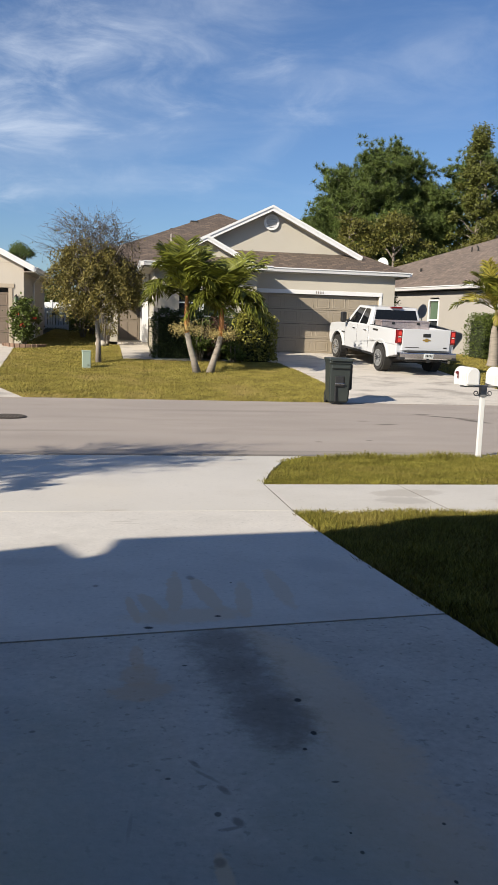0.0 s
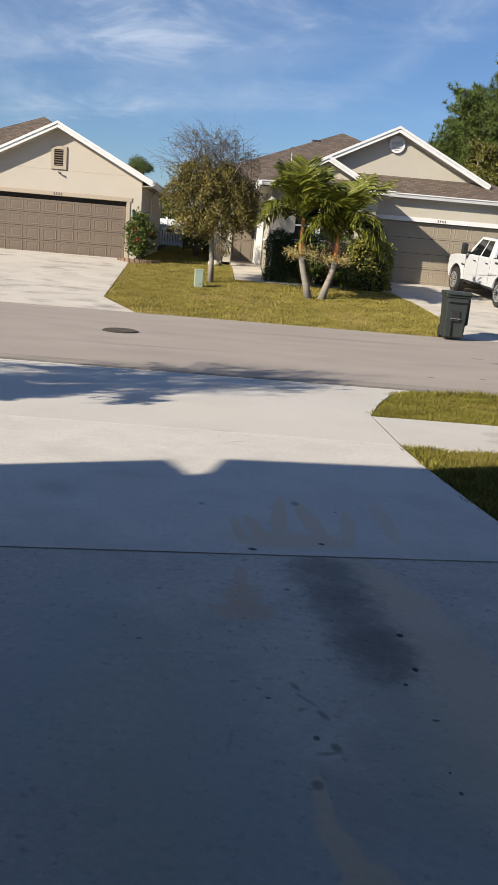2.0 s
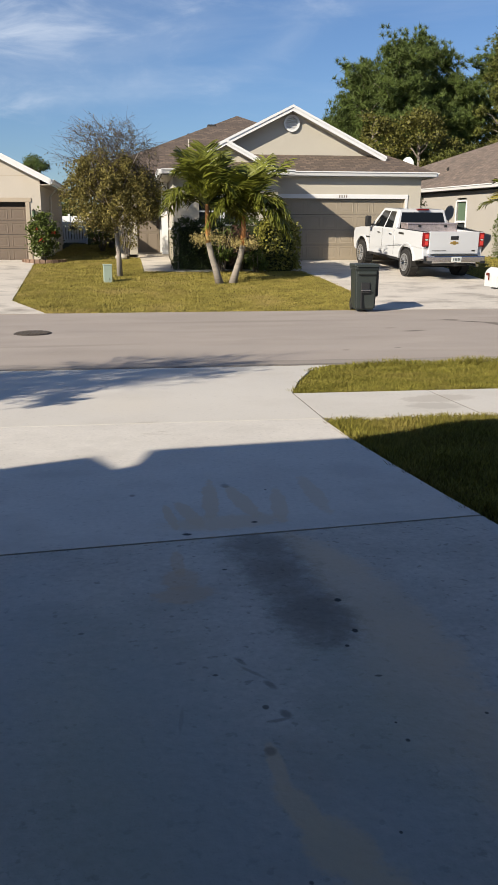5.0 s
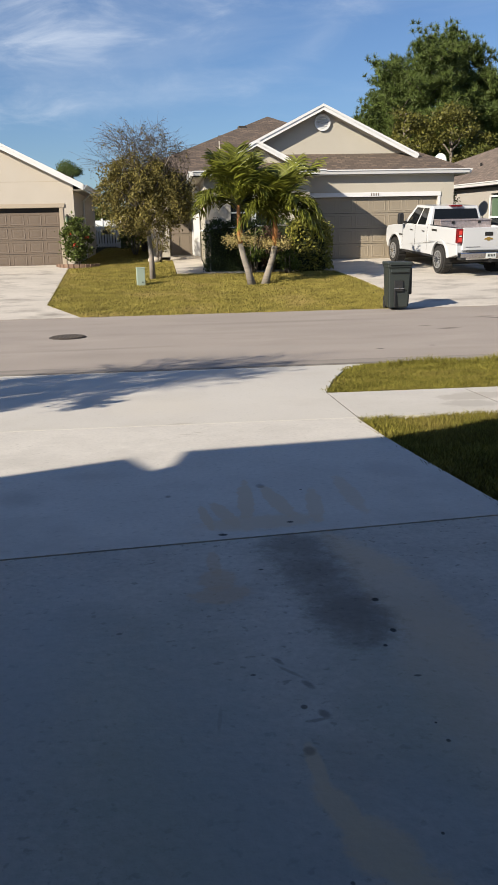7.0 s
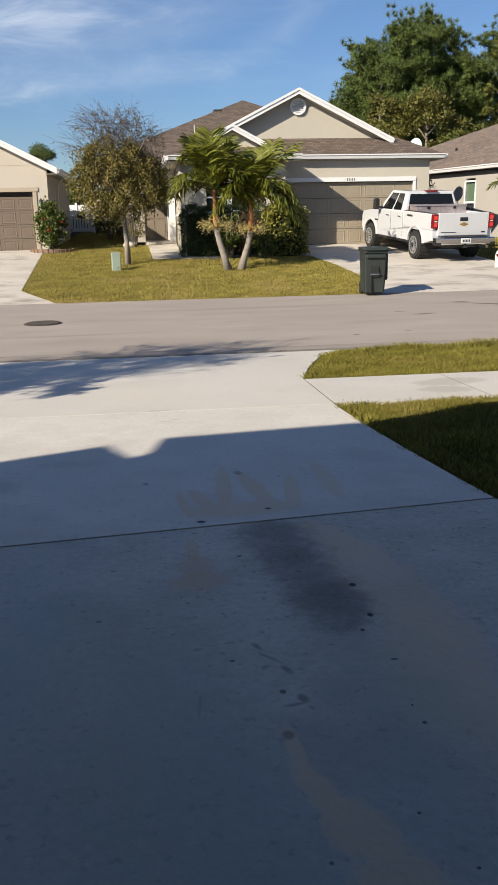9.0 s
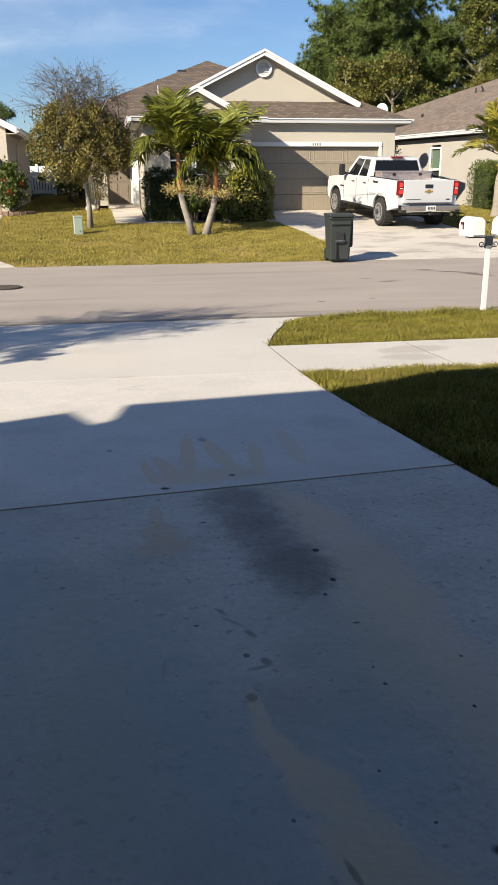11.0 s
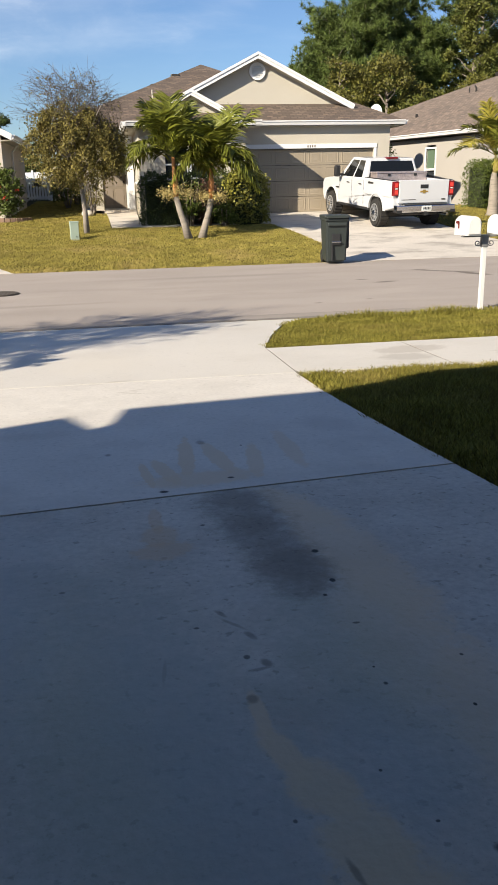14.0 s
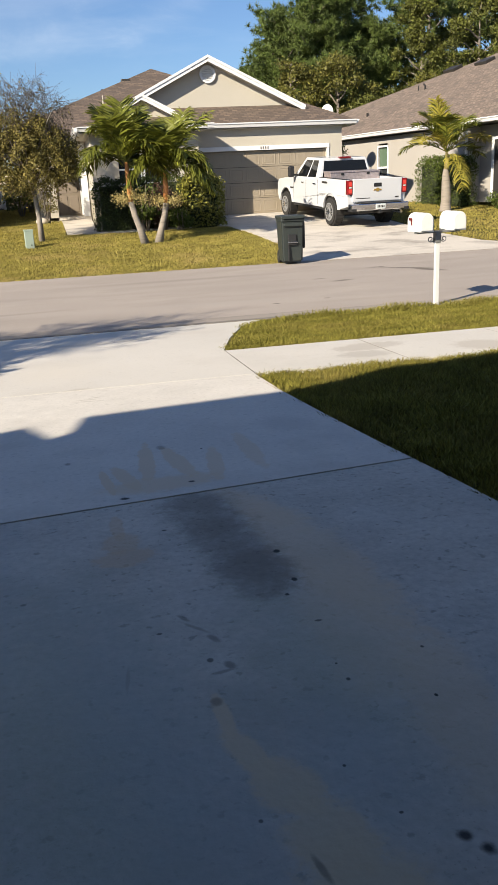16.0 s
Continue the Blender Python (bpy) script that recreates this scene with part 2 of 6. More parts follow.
def speckle(m, much=1.0):
    """Fine dark pits and grit over the whole surface."""
    n, l = m.node_tree.nodes, m.node_tree.links
    b = n["Principled BSDF"]
    src = b.inputs["Base Color"].links[0].from_socket
    tc = n.new("ShaderNodeTexCoord")
    for scale, lo, hi, amount in ((26.0, 0.61, 0.7, 0.55), (110.0, 0.61, 0.74, 0.4), (0.9, 0.45, 0.75, 0.14)):
        nz = n.new("ShaderNodeTexNoise")
        nz.inputs["Scale"].default_value, nz.inputs["Detail"].default_value = scale, 5.0
        l.new(tc.outputs["Object"], nz.inputs["Vector"])
        mr = n.new("ShaderNodeMapRange")
        mr.inputs["From Min"].default_value, mr.inputs["From Max"].default_value, mr.inputs["To Max"].default_value = lo, hi, amount * much
        l.new(nz.outputs["Fac"], mr.inputs["Value"])
        mx = n.new("ShaderNodeMix")
        mx.data_type = "RGBA"
        mx.inputs[7].default_value = (0.2, 0.19, 0.17, 1)
        l.new(mr.outputs["Result"], mx.inputs[0])
        l.new(src, mx.inputs[6])
        src = mx.outputs[2]
    l.new(src, b.inputs["Base Color"])
    return m


def add_stains_and_tints(m, stains):
    """Old spills and painted tints: each stain is (x, y, half width, half length, turn, colour, strength, softness)."""
    n, l = m.node_tree.nodes, m.node_tree.links
    b = n["Principled BSDF"]
    src = b.inputs["Base Color"].links[0].from_socket
    tc = n.new("ShaderNodeTexCoord")
    nz = n.new("ShaderNodeTexNoise")
    nz.inputs["Scale"].default_value, nz.inputs["Detail"].default_value, nz.inputs["Roughness"].default_value = 11.0, 12.0, 0.75
    l.new(tc.outputs["Object"], nz.inputs["Vector"])
    for x, y, a, c, turn, col, strength, soft in stains:
        mp = n.new("ShaderNodeMapping")
        mp.vector_type = "TEXTURE"
        mp.inputs["Location"].default_value = (x, y, 0.3)
        mp.inputs["Rotation"].default_value = (0, 0, radians(turn))
        mp.inputs["Scale"].default_value = (a, c, 5.0)
        l.new(tc.outputs["Object"], mp.inputs["Vector"])
        ln = n.new("ShaderNodeVectorMath")
        ln.operation = "LENGTH"
        l.new(mp.outputs["Vector"], ln.inputs[0])
        ad = n.new("ShaderNodeMath")
        ad.operation = "MULTIPLY_ADD"
        l.new(nz.outputs["Fac"], ad.inputs[0])
        ad.inputs[1].default_value = 1.5
        l.new(ln.outputs["Value"], ad.inputs[2])
        mr = n.new("ShaderNodeMapRange")
        mr.interpolation_type = "SMOOTHSTEP"
        mr.inputs["From Min"].default_value, mr.inputs["From Max"].default_value = 1.75 - soft, 1.75 + soft * 0.6
        mr.inputs["To Min"].default_value, mr.inputs["To Max"].default_value = strength, 0.0
        l.new(ad.outputs[0], mr.inputs["Value"])
        mx = n.new("ShaderNodeMix")
        mx.data_type = "RGBA"
        mx.inputs[7].default_value = (*col, 1)
        l.new(mr.outputs["Result"], mx.inputs[0])
        l.new(src, mx.inputs[6])
        src = mx.outputs[2]
    l.new(src, b.inputs["Base Color"])
    return m


OIL, RUST, TAN, BLK = (0.115, 0.097, 0.082), (0.55, 0.4, 0.265), (0.59, 0.475, 0.345), (0.03, 0.028, 0.028)
GREEN = (0.36, 0.375, 0.3)
# bluish grey: the cool shade on the drive put into colour
SHADE_BLUE = (0.36, 0.39, 0.4)
RUT = (0.56, 0.465, 0.335)
# base darker than the other bays, deepening the shade by colour
M_BAY_NEAR = stained_concrete("concrete_near_bay", (0.51, 0.48, 0.43), (
    # broad wheel-track band of tan and green film, clean concrete beyond it
    (0.05, 2.1, 0.55, 1.0, 8, GREEN, 0.5, 0.9), (1.2, 2.85, 0.17, 0.8, 8, TAN, 0.6, 0.35), (1.17, 2.2, 0.2, 0.55, -4, TAN, 0.55, 0.45), (1.27, 1.65, 0.13, 0.5, -10, TAN, 0.55, 0.4),
    (1.1, 3.45, 0.1, 0.4, 20, TAN, 0.5, 0.4), (0.95, 1.9, 0.25, 0.7, 0, GREEN, 0.5, 0.9), (0.3, 1.55, 0.3, 0.6, 8, GREEN, 0.4, 0.9),
    # wide patches that paint the cool shade tint into the slab
    (-0.35, 2.3, 0.3, 1.4, -6, SHADE_BLUE, 0.5, 0.9), (0.45, 1.6, 0.22, 1.0, 14, SHADE_BLUE, 0.4, 0.9), (-0.9, 2.8, 0.4, 0.9, 10, SHADE_BLUE, 0.45, 0.9), (0.9, 1.5, 0.16, 0.3, 10, SHADE_BLUE, 0.4, 0.8),
    # long tan run that widens towards the garage
    (0.618, 1.76, 0.025, 0.13, 4, RUT, 0.8, 0.3), (0.645, 1.58, 0.045, 0.14, 18, RUT, 0.85, 0.3), (0.715, 1.42, 0.085, 0.13, 20, RUT, 0.85, 0.25), (0.76, 1.22, 0.11, 0.16, 8, RUT, 0.85, 0.25), (0.79, 0.98, 0.15, 0.24, 4, RUT, 0.85, 0.3),
    # tan triangle
    (0.43, 3.03, 0.14, 0.1, 0, RUST, 0.5, 0.25), (0.425, 3.2, 0.085, 0.13, 0, RUST, 0.5, 0.25), (0.418, 3.4, 0.035, 0.16, 0, RUST, 0.5, 0.25),
    # oil
    (0.83, 3.45, 0.21, 0.4, 4, OIL, 0.42, 0.6), (0.9, 3.0, 0.19, 0.5, 8, OIL, 0.4, 0.55), (0.93, 2.72, 0.17, 0.28, 4, OIL, 0.38, 0.45), (0.93, 2.9, 0.1, 0.35, 10, OIL, 0.22, 0.7), (0.84, 3.62, 0.18, 0.16, 0, OIL, 0.3, 0.5),
    (1.06, 2.878, 0.015, 0.02, 0, BLK, 0.95, 0.4), (1.055, 2.582, 0.013, 0.018, 0, BLK, 0.95, 0.4), (0.995, 2.464, 0.009, 0.011, 0, BLK, 0.9, 0.4), (1.044, 2.23, 0.014, 0.008, 0, BLK, 0.7, 0.4),
    (0.69, 2.03, 0.018, 0.03, 20, OIL, 0.6, 0.5), (0.66, 2.0, 0.035, 0.012, 10, OIL, 0.5, 0.5), (0.634, 2.082, 0.011, 0.014, 0, BLK, 0.7, 0.4), (0.61, 1.84, 0.018, 0.024, 0, OIL, 0.55, 0.5),
    (0.67, 2.22, 0.016, 0.035, 30, OIL, 0.55, 0.5), (0.625, 2.31, 0.009, 0.06, 38, OIL, 0.4, 0.6), (0.59, 2.4, 0.01, 0.035, 30, OIL, 0.5, 0.5), (0.495, 2.308, 0.012, 0.009, 0, BLK, 0.7, 0.4), (0.365, 2.04, 0.007, 0.08, -6, OIL, 0.2, 0.6),
    (1.013, 1.939, 0.005, 0.006, 0, BLK, 0.9, 0.4), (1.02, 1.842, 0.008, 0.01, 0, BLK, 0.8, 0.4), (1.31, 1.953, 0.007, 0.008, 0, BLK, 0.8, 0.4), (1.234, 1.684, 0.006, 0.008, 0, BLK, 0.95, 0.4), (0.875, 1.458, 0.005, 0.006, 0, BLK, 0.8, 0.4),
    (0.948, 1.258, 0.006, 0.005, 0, BLK, 0.8, 0.4), (0.622, 1.322, 0.007, 0.008, 0, BLK, 0.7, 0.4), (0.63, 3.293, 0.012, 0.01, 0, BLK, 0.8, 0.4), (0.716, 1.142, 0.01, 0.05, 12, OIL, 0.6, 0.5),
    (1.056, 1.148, 0.017, 0.019, 0, BLK, 0.95, 0.7), (1.086, 1.1, 0.018, 0.02, 0, BLK, 0.95, 0.7), (-0.2, 1.3, 0.01, 0.012, 0, BLK, 0.7, 0.5), (0.02, 2.7, 0.012, 0.01, 0, BLK, 0.5, 0.5)))
M_BAY_MID = stained_concrete("concrete_mid_bay", (0.59, 0.557, 0.507), (
    (0.41, 4.14, 0.03, 0.24, 6, TAN, 0.8, 0.15), (0.66, 4.45, 0.05, 0.4, -4, TAN, 0.8, 0.15), (0.84, 4.4, 0.06, 0.36, 8, TAN, 0.75, 0.15), (0.52, 4.16, 0.05, 0.26, 12, TAN, 0.75, 0.15), (1.3, 4.5, 0.06, 0.42, 0, TAN, 0.55, 0.2), (1.05, 4.3, 0.05, 0.36, -6, TAN, 0.65, 0.15),
    (0.7, 4.0, 0.34, 0.13, 6, TAN, 0.7, 0.3), (0.78, 4.75, 0.03, 0.05, 0, OIL, 0.5, 0.6), (-0.7, 4.7, 0.12, 0.2, 20, (0.36, 0.34, 0.31), 0.5, 0.8),
    (0.487, 3.82, 0.027, 0.022, 0, BLK, 0.95, 0.4), (0.862, 3.98, 0.02, 0.016, 0, BLK, 0.9, 0.4), (1.02, 4.62, 0.008, 0.013, 0, BLK, 0.8, 0.4),
    (0.2, 4.6, 0.02, 0.03, 0, OIL, 0.6, 0.6), (1.7, 5.0, 0.2, 0.25, 20, (0.4, 0.38, 0.36), 0.4, 0.6), (-0.3, 5.2, 0.25, 0.1, 0, (0.45, 0.42, 0.38), 0.4, 0.7),
    # tyre scrub marks
    (0.36, 6.5, 0.1, 0.012, 0, (0.38, 0.345, 0.3), 0.6, 0.4), (0.38, 6.43, 0.13, 0.012, -8, (0.38, 0.345, 0.3), 0.6, 0.4), (0.44, 6.56, 0.07, 0.012, 12, (0.38, 0.345, 0.3), 0.6, 0.4)), rough=0.2)


add_stains_and_tints(M_ROAD, ((7.2, 16.2, 0.09, 0.6, 55, OIL, 0.95, 0.6), (7.55, 15.6, 0.14, 0.45, 25, OIL, 0.9, 0.6), (6.85, 16.7, 0.22, 0.09, 0, OIL, 0.8, 0.7), (5.42, 14.8, 0.24, 0.1, 20, OIL, 0.75, 0.7), (5.1, 15.3, 0.14, 0.06, 0, OIL, 0.7, 0.7),
                    (4.4, 12.6, 0.06, 0.04, 0, BLK, 0.7, 0.5), (3.5, 12.4, 0.07, 0.04, 0, BLK, 0.7, 0.5), (-1.0, 13.4, 1.2, 0.12, 4, (0.22, 0.195, 0.17), 0.5, 0.9),
                    (2.5, 16.8, 2.5, 0.2, 2, (0.24, 0.21, 0.185), 0.5, 0.9), (3.0, 12.9, 3.0, 0.25, -2, (0.36, 0.32, 0.285), 0.5, 0.9)))
M_CONC = speckle(M_CONC, 0.3)
add_stains_and_tints(M_CONC, ((3.35, 7.9, 0.42, 0.22, 12, (0.38, 0.345, 0.3), 0.6, 0.25), (3.15, 7.45, 0.28, 0.2, 0, (0.38, 0.35, 0.31), 0.6, 0.3), (4.4, 7.4, 0.3, 0.3, 20, (0.4, 0.36, 0.31), 0.6, 0.3), (5.6, 7.6, 0.6, 0.3, 0, (0.36, 0.33, 0.29), 0.6, 0.4), (0.1, 8.0, 0.5, 0.6, 0, (0.6, 0.55, 0.47), 0.4, 0.9),
                    (0.3, 6.98, 0.12, 0.05, 10, (0.4, 0.36, 0.31), 0.5, 0.5), (0.6, 9.9, 0.8, 0.1, 3, (0.42, 0.38, 0.33), 0.5, 0.8)))


# ---- building helpers ----
def finish(name, bm, material, parent=None, label="", smooth=False):
    me = bpy.data.meshes.new(name)
    bm.to_mesh(me)
    bm.free()
    if smooth:
        for p in me.polygons:
            p.use_smooth = True
    for m in material if isinstance(material, (list, tuple)) else (material,):
        me.materials.append(m)
    ob = new(name, me)
    if parent is not None:
        ob.parent = parent
    if label:
        ob["label"] = label
    return ob


def part(name, bm, material, parent, label="", smooth=False):
    return finish(name, bm, material, parent, label, smooth)


def thing(name, x, y, z, label, category, group="", kind="", rz=0.0):
    ob = new(name)
    ob.matrix_basis = pose(x, y, z, 0, 0, rz)
    return tagged(ob, label, category, group, kind)


def add_box(bm, x0, x1, y0, y1, z0, z1, bevel=0.0, m=None):
    r = bmesh.ops.create_cube(bm, size=1.0)
    vs = r["verts"]
    for v in vs:
        v.co = Vector((x0 + (v.co.x + 0.5) * (x1 - x0), y0 + (v.co.y + 0.5) * (y1 - y0), z0 + (v.co.z + 0.5) * (z1 - z0)))
        if m is not None:
            v.co = m @ v.co
    if bevel:
        es = list({e for v in vs for e in v.link_edges})
        bmesh.ops.bevel(bm, geom=es, offset=bevel, segments=2, affect="EDGES", profile=0.5)
    return vs


def box(x0, x1, y0, y1, z0, z1, bevel=0.0):
    bm = bmesh.new()
    add_box(bm, x0, x1, y0, y1, z0, z1, bevel)
    return bm


def add_prism(bm, outline, axis, a, b):
    """Extrude a closed outline of (u, v) along an axis from a to b: y keeps (x, z), x keeps (y, z), z keeps (x, y)."""
    def at(u, v, w):
        return {"y": (u, w, v), "x": (w, u, v), "z": (u, v, w)}[axis]
    lo = [bm.verts.new(at(u, v, a)) for u, v in outline]
    hi = [bm.verts.new(at(u, v, b)) for u, v in outline]
    k = len(outline)
    faces = [bm.faces.new(lo), bm.faces.new(hi[::-1])]
    for i in range(k):
        faces.append(bm.faces.new((lo[i], hi[i], hi[(i + 1) % k], lo[(i + 1) % k])))
    bmesh.ops.recalc_face_normals(bm, faces=faces)
    return faces


def prism(outline, axis, a, b):
    bm = bmesh.new()
    add_prism(bm, outline, axis, a, b)
    return bm


def add_tube(bm, points, radii, sides=8, cap=True):
    """A tapered tube along points."""
    rings = []
    pts = [Vector(p) for p in points]
    for i, p in enumerate(pts):
        d = (pts[min(i + 1, len(pts) - 1)] - pts[max(i - 1, 0)]).normalized()
        u = d.orthogonal().normalized()
        if i and rings:
            u = (rings_u - d * rings_u.dot(d)).normalized()
        rings_u = u
        w = d.cross(u)
        r = radii[i] if isinstance(radii, (list, tuple)) else radii
        rings.append([bm.verts.new(p + (u * math.cos(a) + w * math.sin(a)) * r) for a in (2 * math.pi * k / sides for k in range(sides))])
    for a, b in zip(rings, rings[1:]):
        for k in range(sides):
            bm.faces.new((a[k], a[(k + 1) % sides], b[(k + 1) % sides], b[k]))
    if cap:
        bm.faces.new(rings[0][::-1])
        bm.faces.new(rings[-1])


def np_mesh(name, verts, faces, material, parent=None, smooth=False):
    me = bpy.data.meshes.new(name)
    k = faces.shape[1]
    me.vertices.add(len(verts))
    me.vertices.foreach_set("co", np.ascontiguousarray(verts, dtype=np.float32).ravel())
    me.loops.add(faces.size)
    me.loops.foreach_set("vertex_index", np.ascontiguousarray(faces, dtype=np.int32).ravel())
    me.polygons.add(len(faces))
    me.polygons.foreach_set("loop_start", np.arange(0, faces.size, k, dtype=np.int32))
    me.polygons.foreach_set("loop_total", np.full(len(faces), k, dtype=np.int32))
    me.update(calc_edges=True)
    me.materials.append(material)
    ob = new(name, me)
    if parent is not None:
        ob.parent = parent
    return ob


# ---- ground: lots slope down to a level street ----
ROAD_NEAR, ROAD_FAR = 10.98, 18.98
PROFILE = ((-4000, 0.47), (-1, 0.47), (ROAD_NEAR, 0.0), (ROAD_FAR, 0.0), (30, 0.80), (34, 0.95), (46, 1.25), (4000, 1.25))


def gz(y):
    for (a, za), (b, zb) in zip(PROFILE, PROFILE[1:]):
        if y <= b:
            return za + (zb - za) * (y - a) / (b - a)
    return PROFILE[-1][1]


def strip(name, outline, thickness, material, label, lift=0.0, steps=6, kind="structure", parent=None):
    """A slab whose top follows the ground; outline of (x, y), cut across at profile breaks."""
    bm = bmesh.new()
    vs = [bm.verts.new((x, y, 0)) for x, y in outline]
    f = bm.faces.new(vs)
    if f.normal.z < 0:
        f.normal_flip()
    for y, _ in PROFILE[1:-1]:
        bmesh.ops.bisect_plane(bm, geom=bm.verts[:] + bm.edges[:] + bm.faces[:], plane_co=(0, y, 0), plane_no=(0, 1, 0))
    r = bmesh.ops.extrude_face_region(bm, geom=bm.faces[:])
    top = [v for v in r["geom"] if isinstance(v, bmesh.types.BMVert)]
    tops = set(top)
    for v in bm.verts:
        v.co.z = gz(v.co.y) + lift - (0 if v in tops else thickness)
    bmesh.ops.recalc_face_normals(bm, faces=bm.faces[:])
    ob = finish(name, bm, material, parent)
    if kind:
        tagged(ob, label, "", "", kind)
    return ob


def build_ground():
    bm = bmesh.new()
    xs = [-4000, -300, -60, -30, -15, -8, -4, 0, 4, 8, 15, 30, 60, 300, 4000]
    ys = [-4000, -300, -40, -1, 2, 5, 8, ROAD_NEAR, ROAD_FAR, 22, 26, 30, 34, 40, 46, 70, 300, 4000]
    grid = [[bm.verts.new((x, y, gz(y) - (0.035 if not ROAD_NEAR < y < ROAD_FAR else 0.06))) for x in xs] for y in ys]
    for a, b in zip(grid, grid[1:]):
        for i in range(len(xs) - 1):
            bm.faces.new((a[i], a[i + 1], b[i + 1], b[i]))
    return tagged(finish("ground", bm, M_GRASS), "yellowing green lawn soil sloping to the street", "ground", kind="structure")


build_ground()
bm = bmesh.new()
add_prism(bm, [(-200, ROAD_NEAR), (200, ROAD_NEAR), (200, ROAD_FAR), (-200, ROAD_FAR)], "z", -0.12, 0.0)
tagged(finish("road", bm, M_ROAD), "worn pale grey-brown asphalt residential street", "road", kind="structure")
# shallow worn joint strip where the street meets the near lots
tagged(finish("road_edge", box(-200, 200, ROAD_NEAR - 0.02, ROAD_NEAR + 0.09, -0.1, 0.007, 0.0), M_ROAD_EDGE), "dark dirty edge strip along the street", "kerb", kind="structure")
tagged(finish("gutter_strip", box(-200, 200, ROAD_NEAR + 0.092, ROAD_NEAR + 0.42, -0.1, 0.005, 0.0), M_GUTTER), "worn asphalt gutter strip along the street", "gutter", kind="structure")
tagged(finish("road_edge", box(-200, 200, ROAD_NEAR + 0.422, ROAD_NEAR + 0.445, -0.1, 0.004, 0.0), M_ROAD_EDGE), "dark crack along the gutter strip", "crack", kind="structure")
tagged(finish("road_edge", box(-200, 200, ROAD_FAR - 0.1, ROAD_FAR + 0.0, -0.1, 0.006, 0.0), M_FAR_EDGE), "pale dusty far edge of the street", "kerb", kind="structure")

# ---- the near drive: concrete bays with a sawn joint ----
JOINT, JOINT_L = 3.925, 3.27
EDGE = ((2.4, -1.0), (2.21, 3.12), (2.178, 3.5), (2.132, JOINT), (2.088, 4.3), (2.012, 5.11), (1.935, 6.06), (1.9, 6.9), (1.9, 8.55), (2.55, 10.62), (2.9, ROAD_NEAR))


def edge_x(y):
    for (xa, a), (xb, b) in zip(EDGE, EDGE[1:]):
        if y <= b:
            return xa + (xb - xa) * (y - a) / (b - a)
    return EDGE[-1][0]


drive = thing("driveway", 0, 0, 0, "stained pale concrete driveway with sawn joints", "driveway", kind="structure")
G = 0.011
DRIVE_L = -3.6
strip("slab", [(DRIVE_L, -1.0), (edge_x(-1), -1.0), (edge_x(3.12), 3.12), (edge_x(3.5), 3.5), (edge_x(JOINT), JOINT - G), (DRIVE_L, JOINT_L - G)], 0.1, M_BAY_NEAR, "", kind="", parent=drive)
strip("slab", [(DRIVE_L, JOINT_L + G), (edge_x(JOINT), JOINT + G), (edge_x(4.3), 4.3), (edge_x(5.11), 5.11), (edge_x(6.06), 6.06), (edge_x(6.9), 6.94), (DRIVE_L, 6.94)], 0.1, M_BAY_MID, "", kind="", parent=drive)
strip("slab", [(DRIVE_L, 6.958), (1.905, 6.958), (1.905, 8.49), (2.15, 9.4), (2.5, 10.4), (2.9, ROAD_NEAR - 0.03), (DRIVE_L - 1, ROAD_NEAR - 0.03), (DRIVE_L - 0.3, 8.49)], 0.1, M_CONC, "", kind="", parent=drive)

# sidewalk bays
walkway = thing("sidewalk", 0, 0, 0, "pale concrete sidewalk of square bays", "sidewalk", kind="structure")
strip("joint_filler", [(DRIVE_L, 6.93), (1.9, 6.93), (1.9, 6.97), (DRIVE_L, 6.97)], 0.04, M_JOINT, "", lift=-0.001, kind="", parent=drive)
strip("joint_filler", [(1.87, 6.9), (1.96, 6.9), (1.96, 8.5), (1.87, 8.5)], 0.04, M_ROAD_EDGE, "", lift=-0.002, kind="", parent=drive)
x = 1.912
while x < 40:
    w = 1.52
    strip("slab", [(x + 0.008, 6.95), (x + w - 0.008, 6.95), (x + w - 0.008, 8.46), (x + 0.008, 8.46)], 0.1, M_CONC, "", kind="", parent=walkway)
    strip("joint_filler", [(x + w - 0.02, 6.96), (x + w + 0.02, 6.96), (x + w + 0.02, 8.45), (x + w - 0.02, 8.45)], 0.04, M_ROAD_EDGE, "", lift=-0.002, kind="", parent=walkway)
    x += w
x = DRIVE_L - 0.006
while x > -30:
    strip("slab", [(x - 1.51, 6.95), (x - 0.006, 6.95), (x - 0.006, 8.46), (x - 1.51, 8.46)], 0.1, M_CONC, "", kind="", parent=walkway)
    x -= 1.52

# ---- far drives ----
strip("driveway_main", [(5.55, ROAD_FAR), (5.98, 21.0), (6.1, 22.5), (5.9, 25.0), (5.62, 26.7), (5.25, 27.3), (5.25, 30.25), (10.7, 30.25), (10.9, 22.5), (11.3, 20.5), (12.6, ROAD_FAR)], 0.1, M_CONC_FAR,
      "weathered pale concrete drive with tyre stains", lift=0.0)
strip("driveway_left", [(-1.8, ROAD_FAR), (-2.85, 21.0), (-3.3, 30.55), (-8.7, 30.55), (-8.9, 21.2), (-10.0, ROAD_FAR)], 0.1, M_CONC_FAR, "clean pale concrete drive", lift=0.0)
strip("path", [(0.3, 33.9), (0.5, 26.95), (2.6, 26.75), (5.24, 27.3), (5.24, 27.75), (3.0, 27.7), (1.45, 28.0), (1.45, 33.9)], 0.1, M_CONC_FAR, "pale concrete path to the front door", lift=0.012)


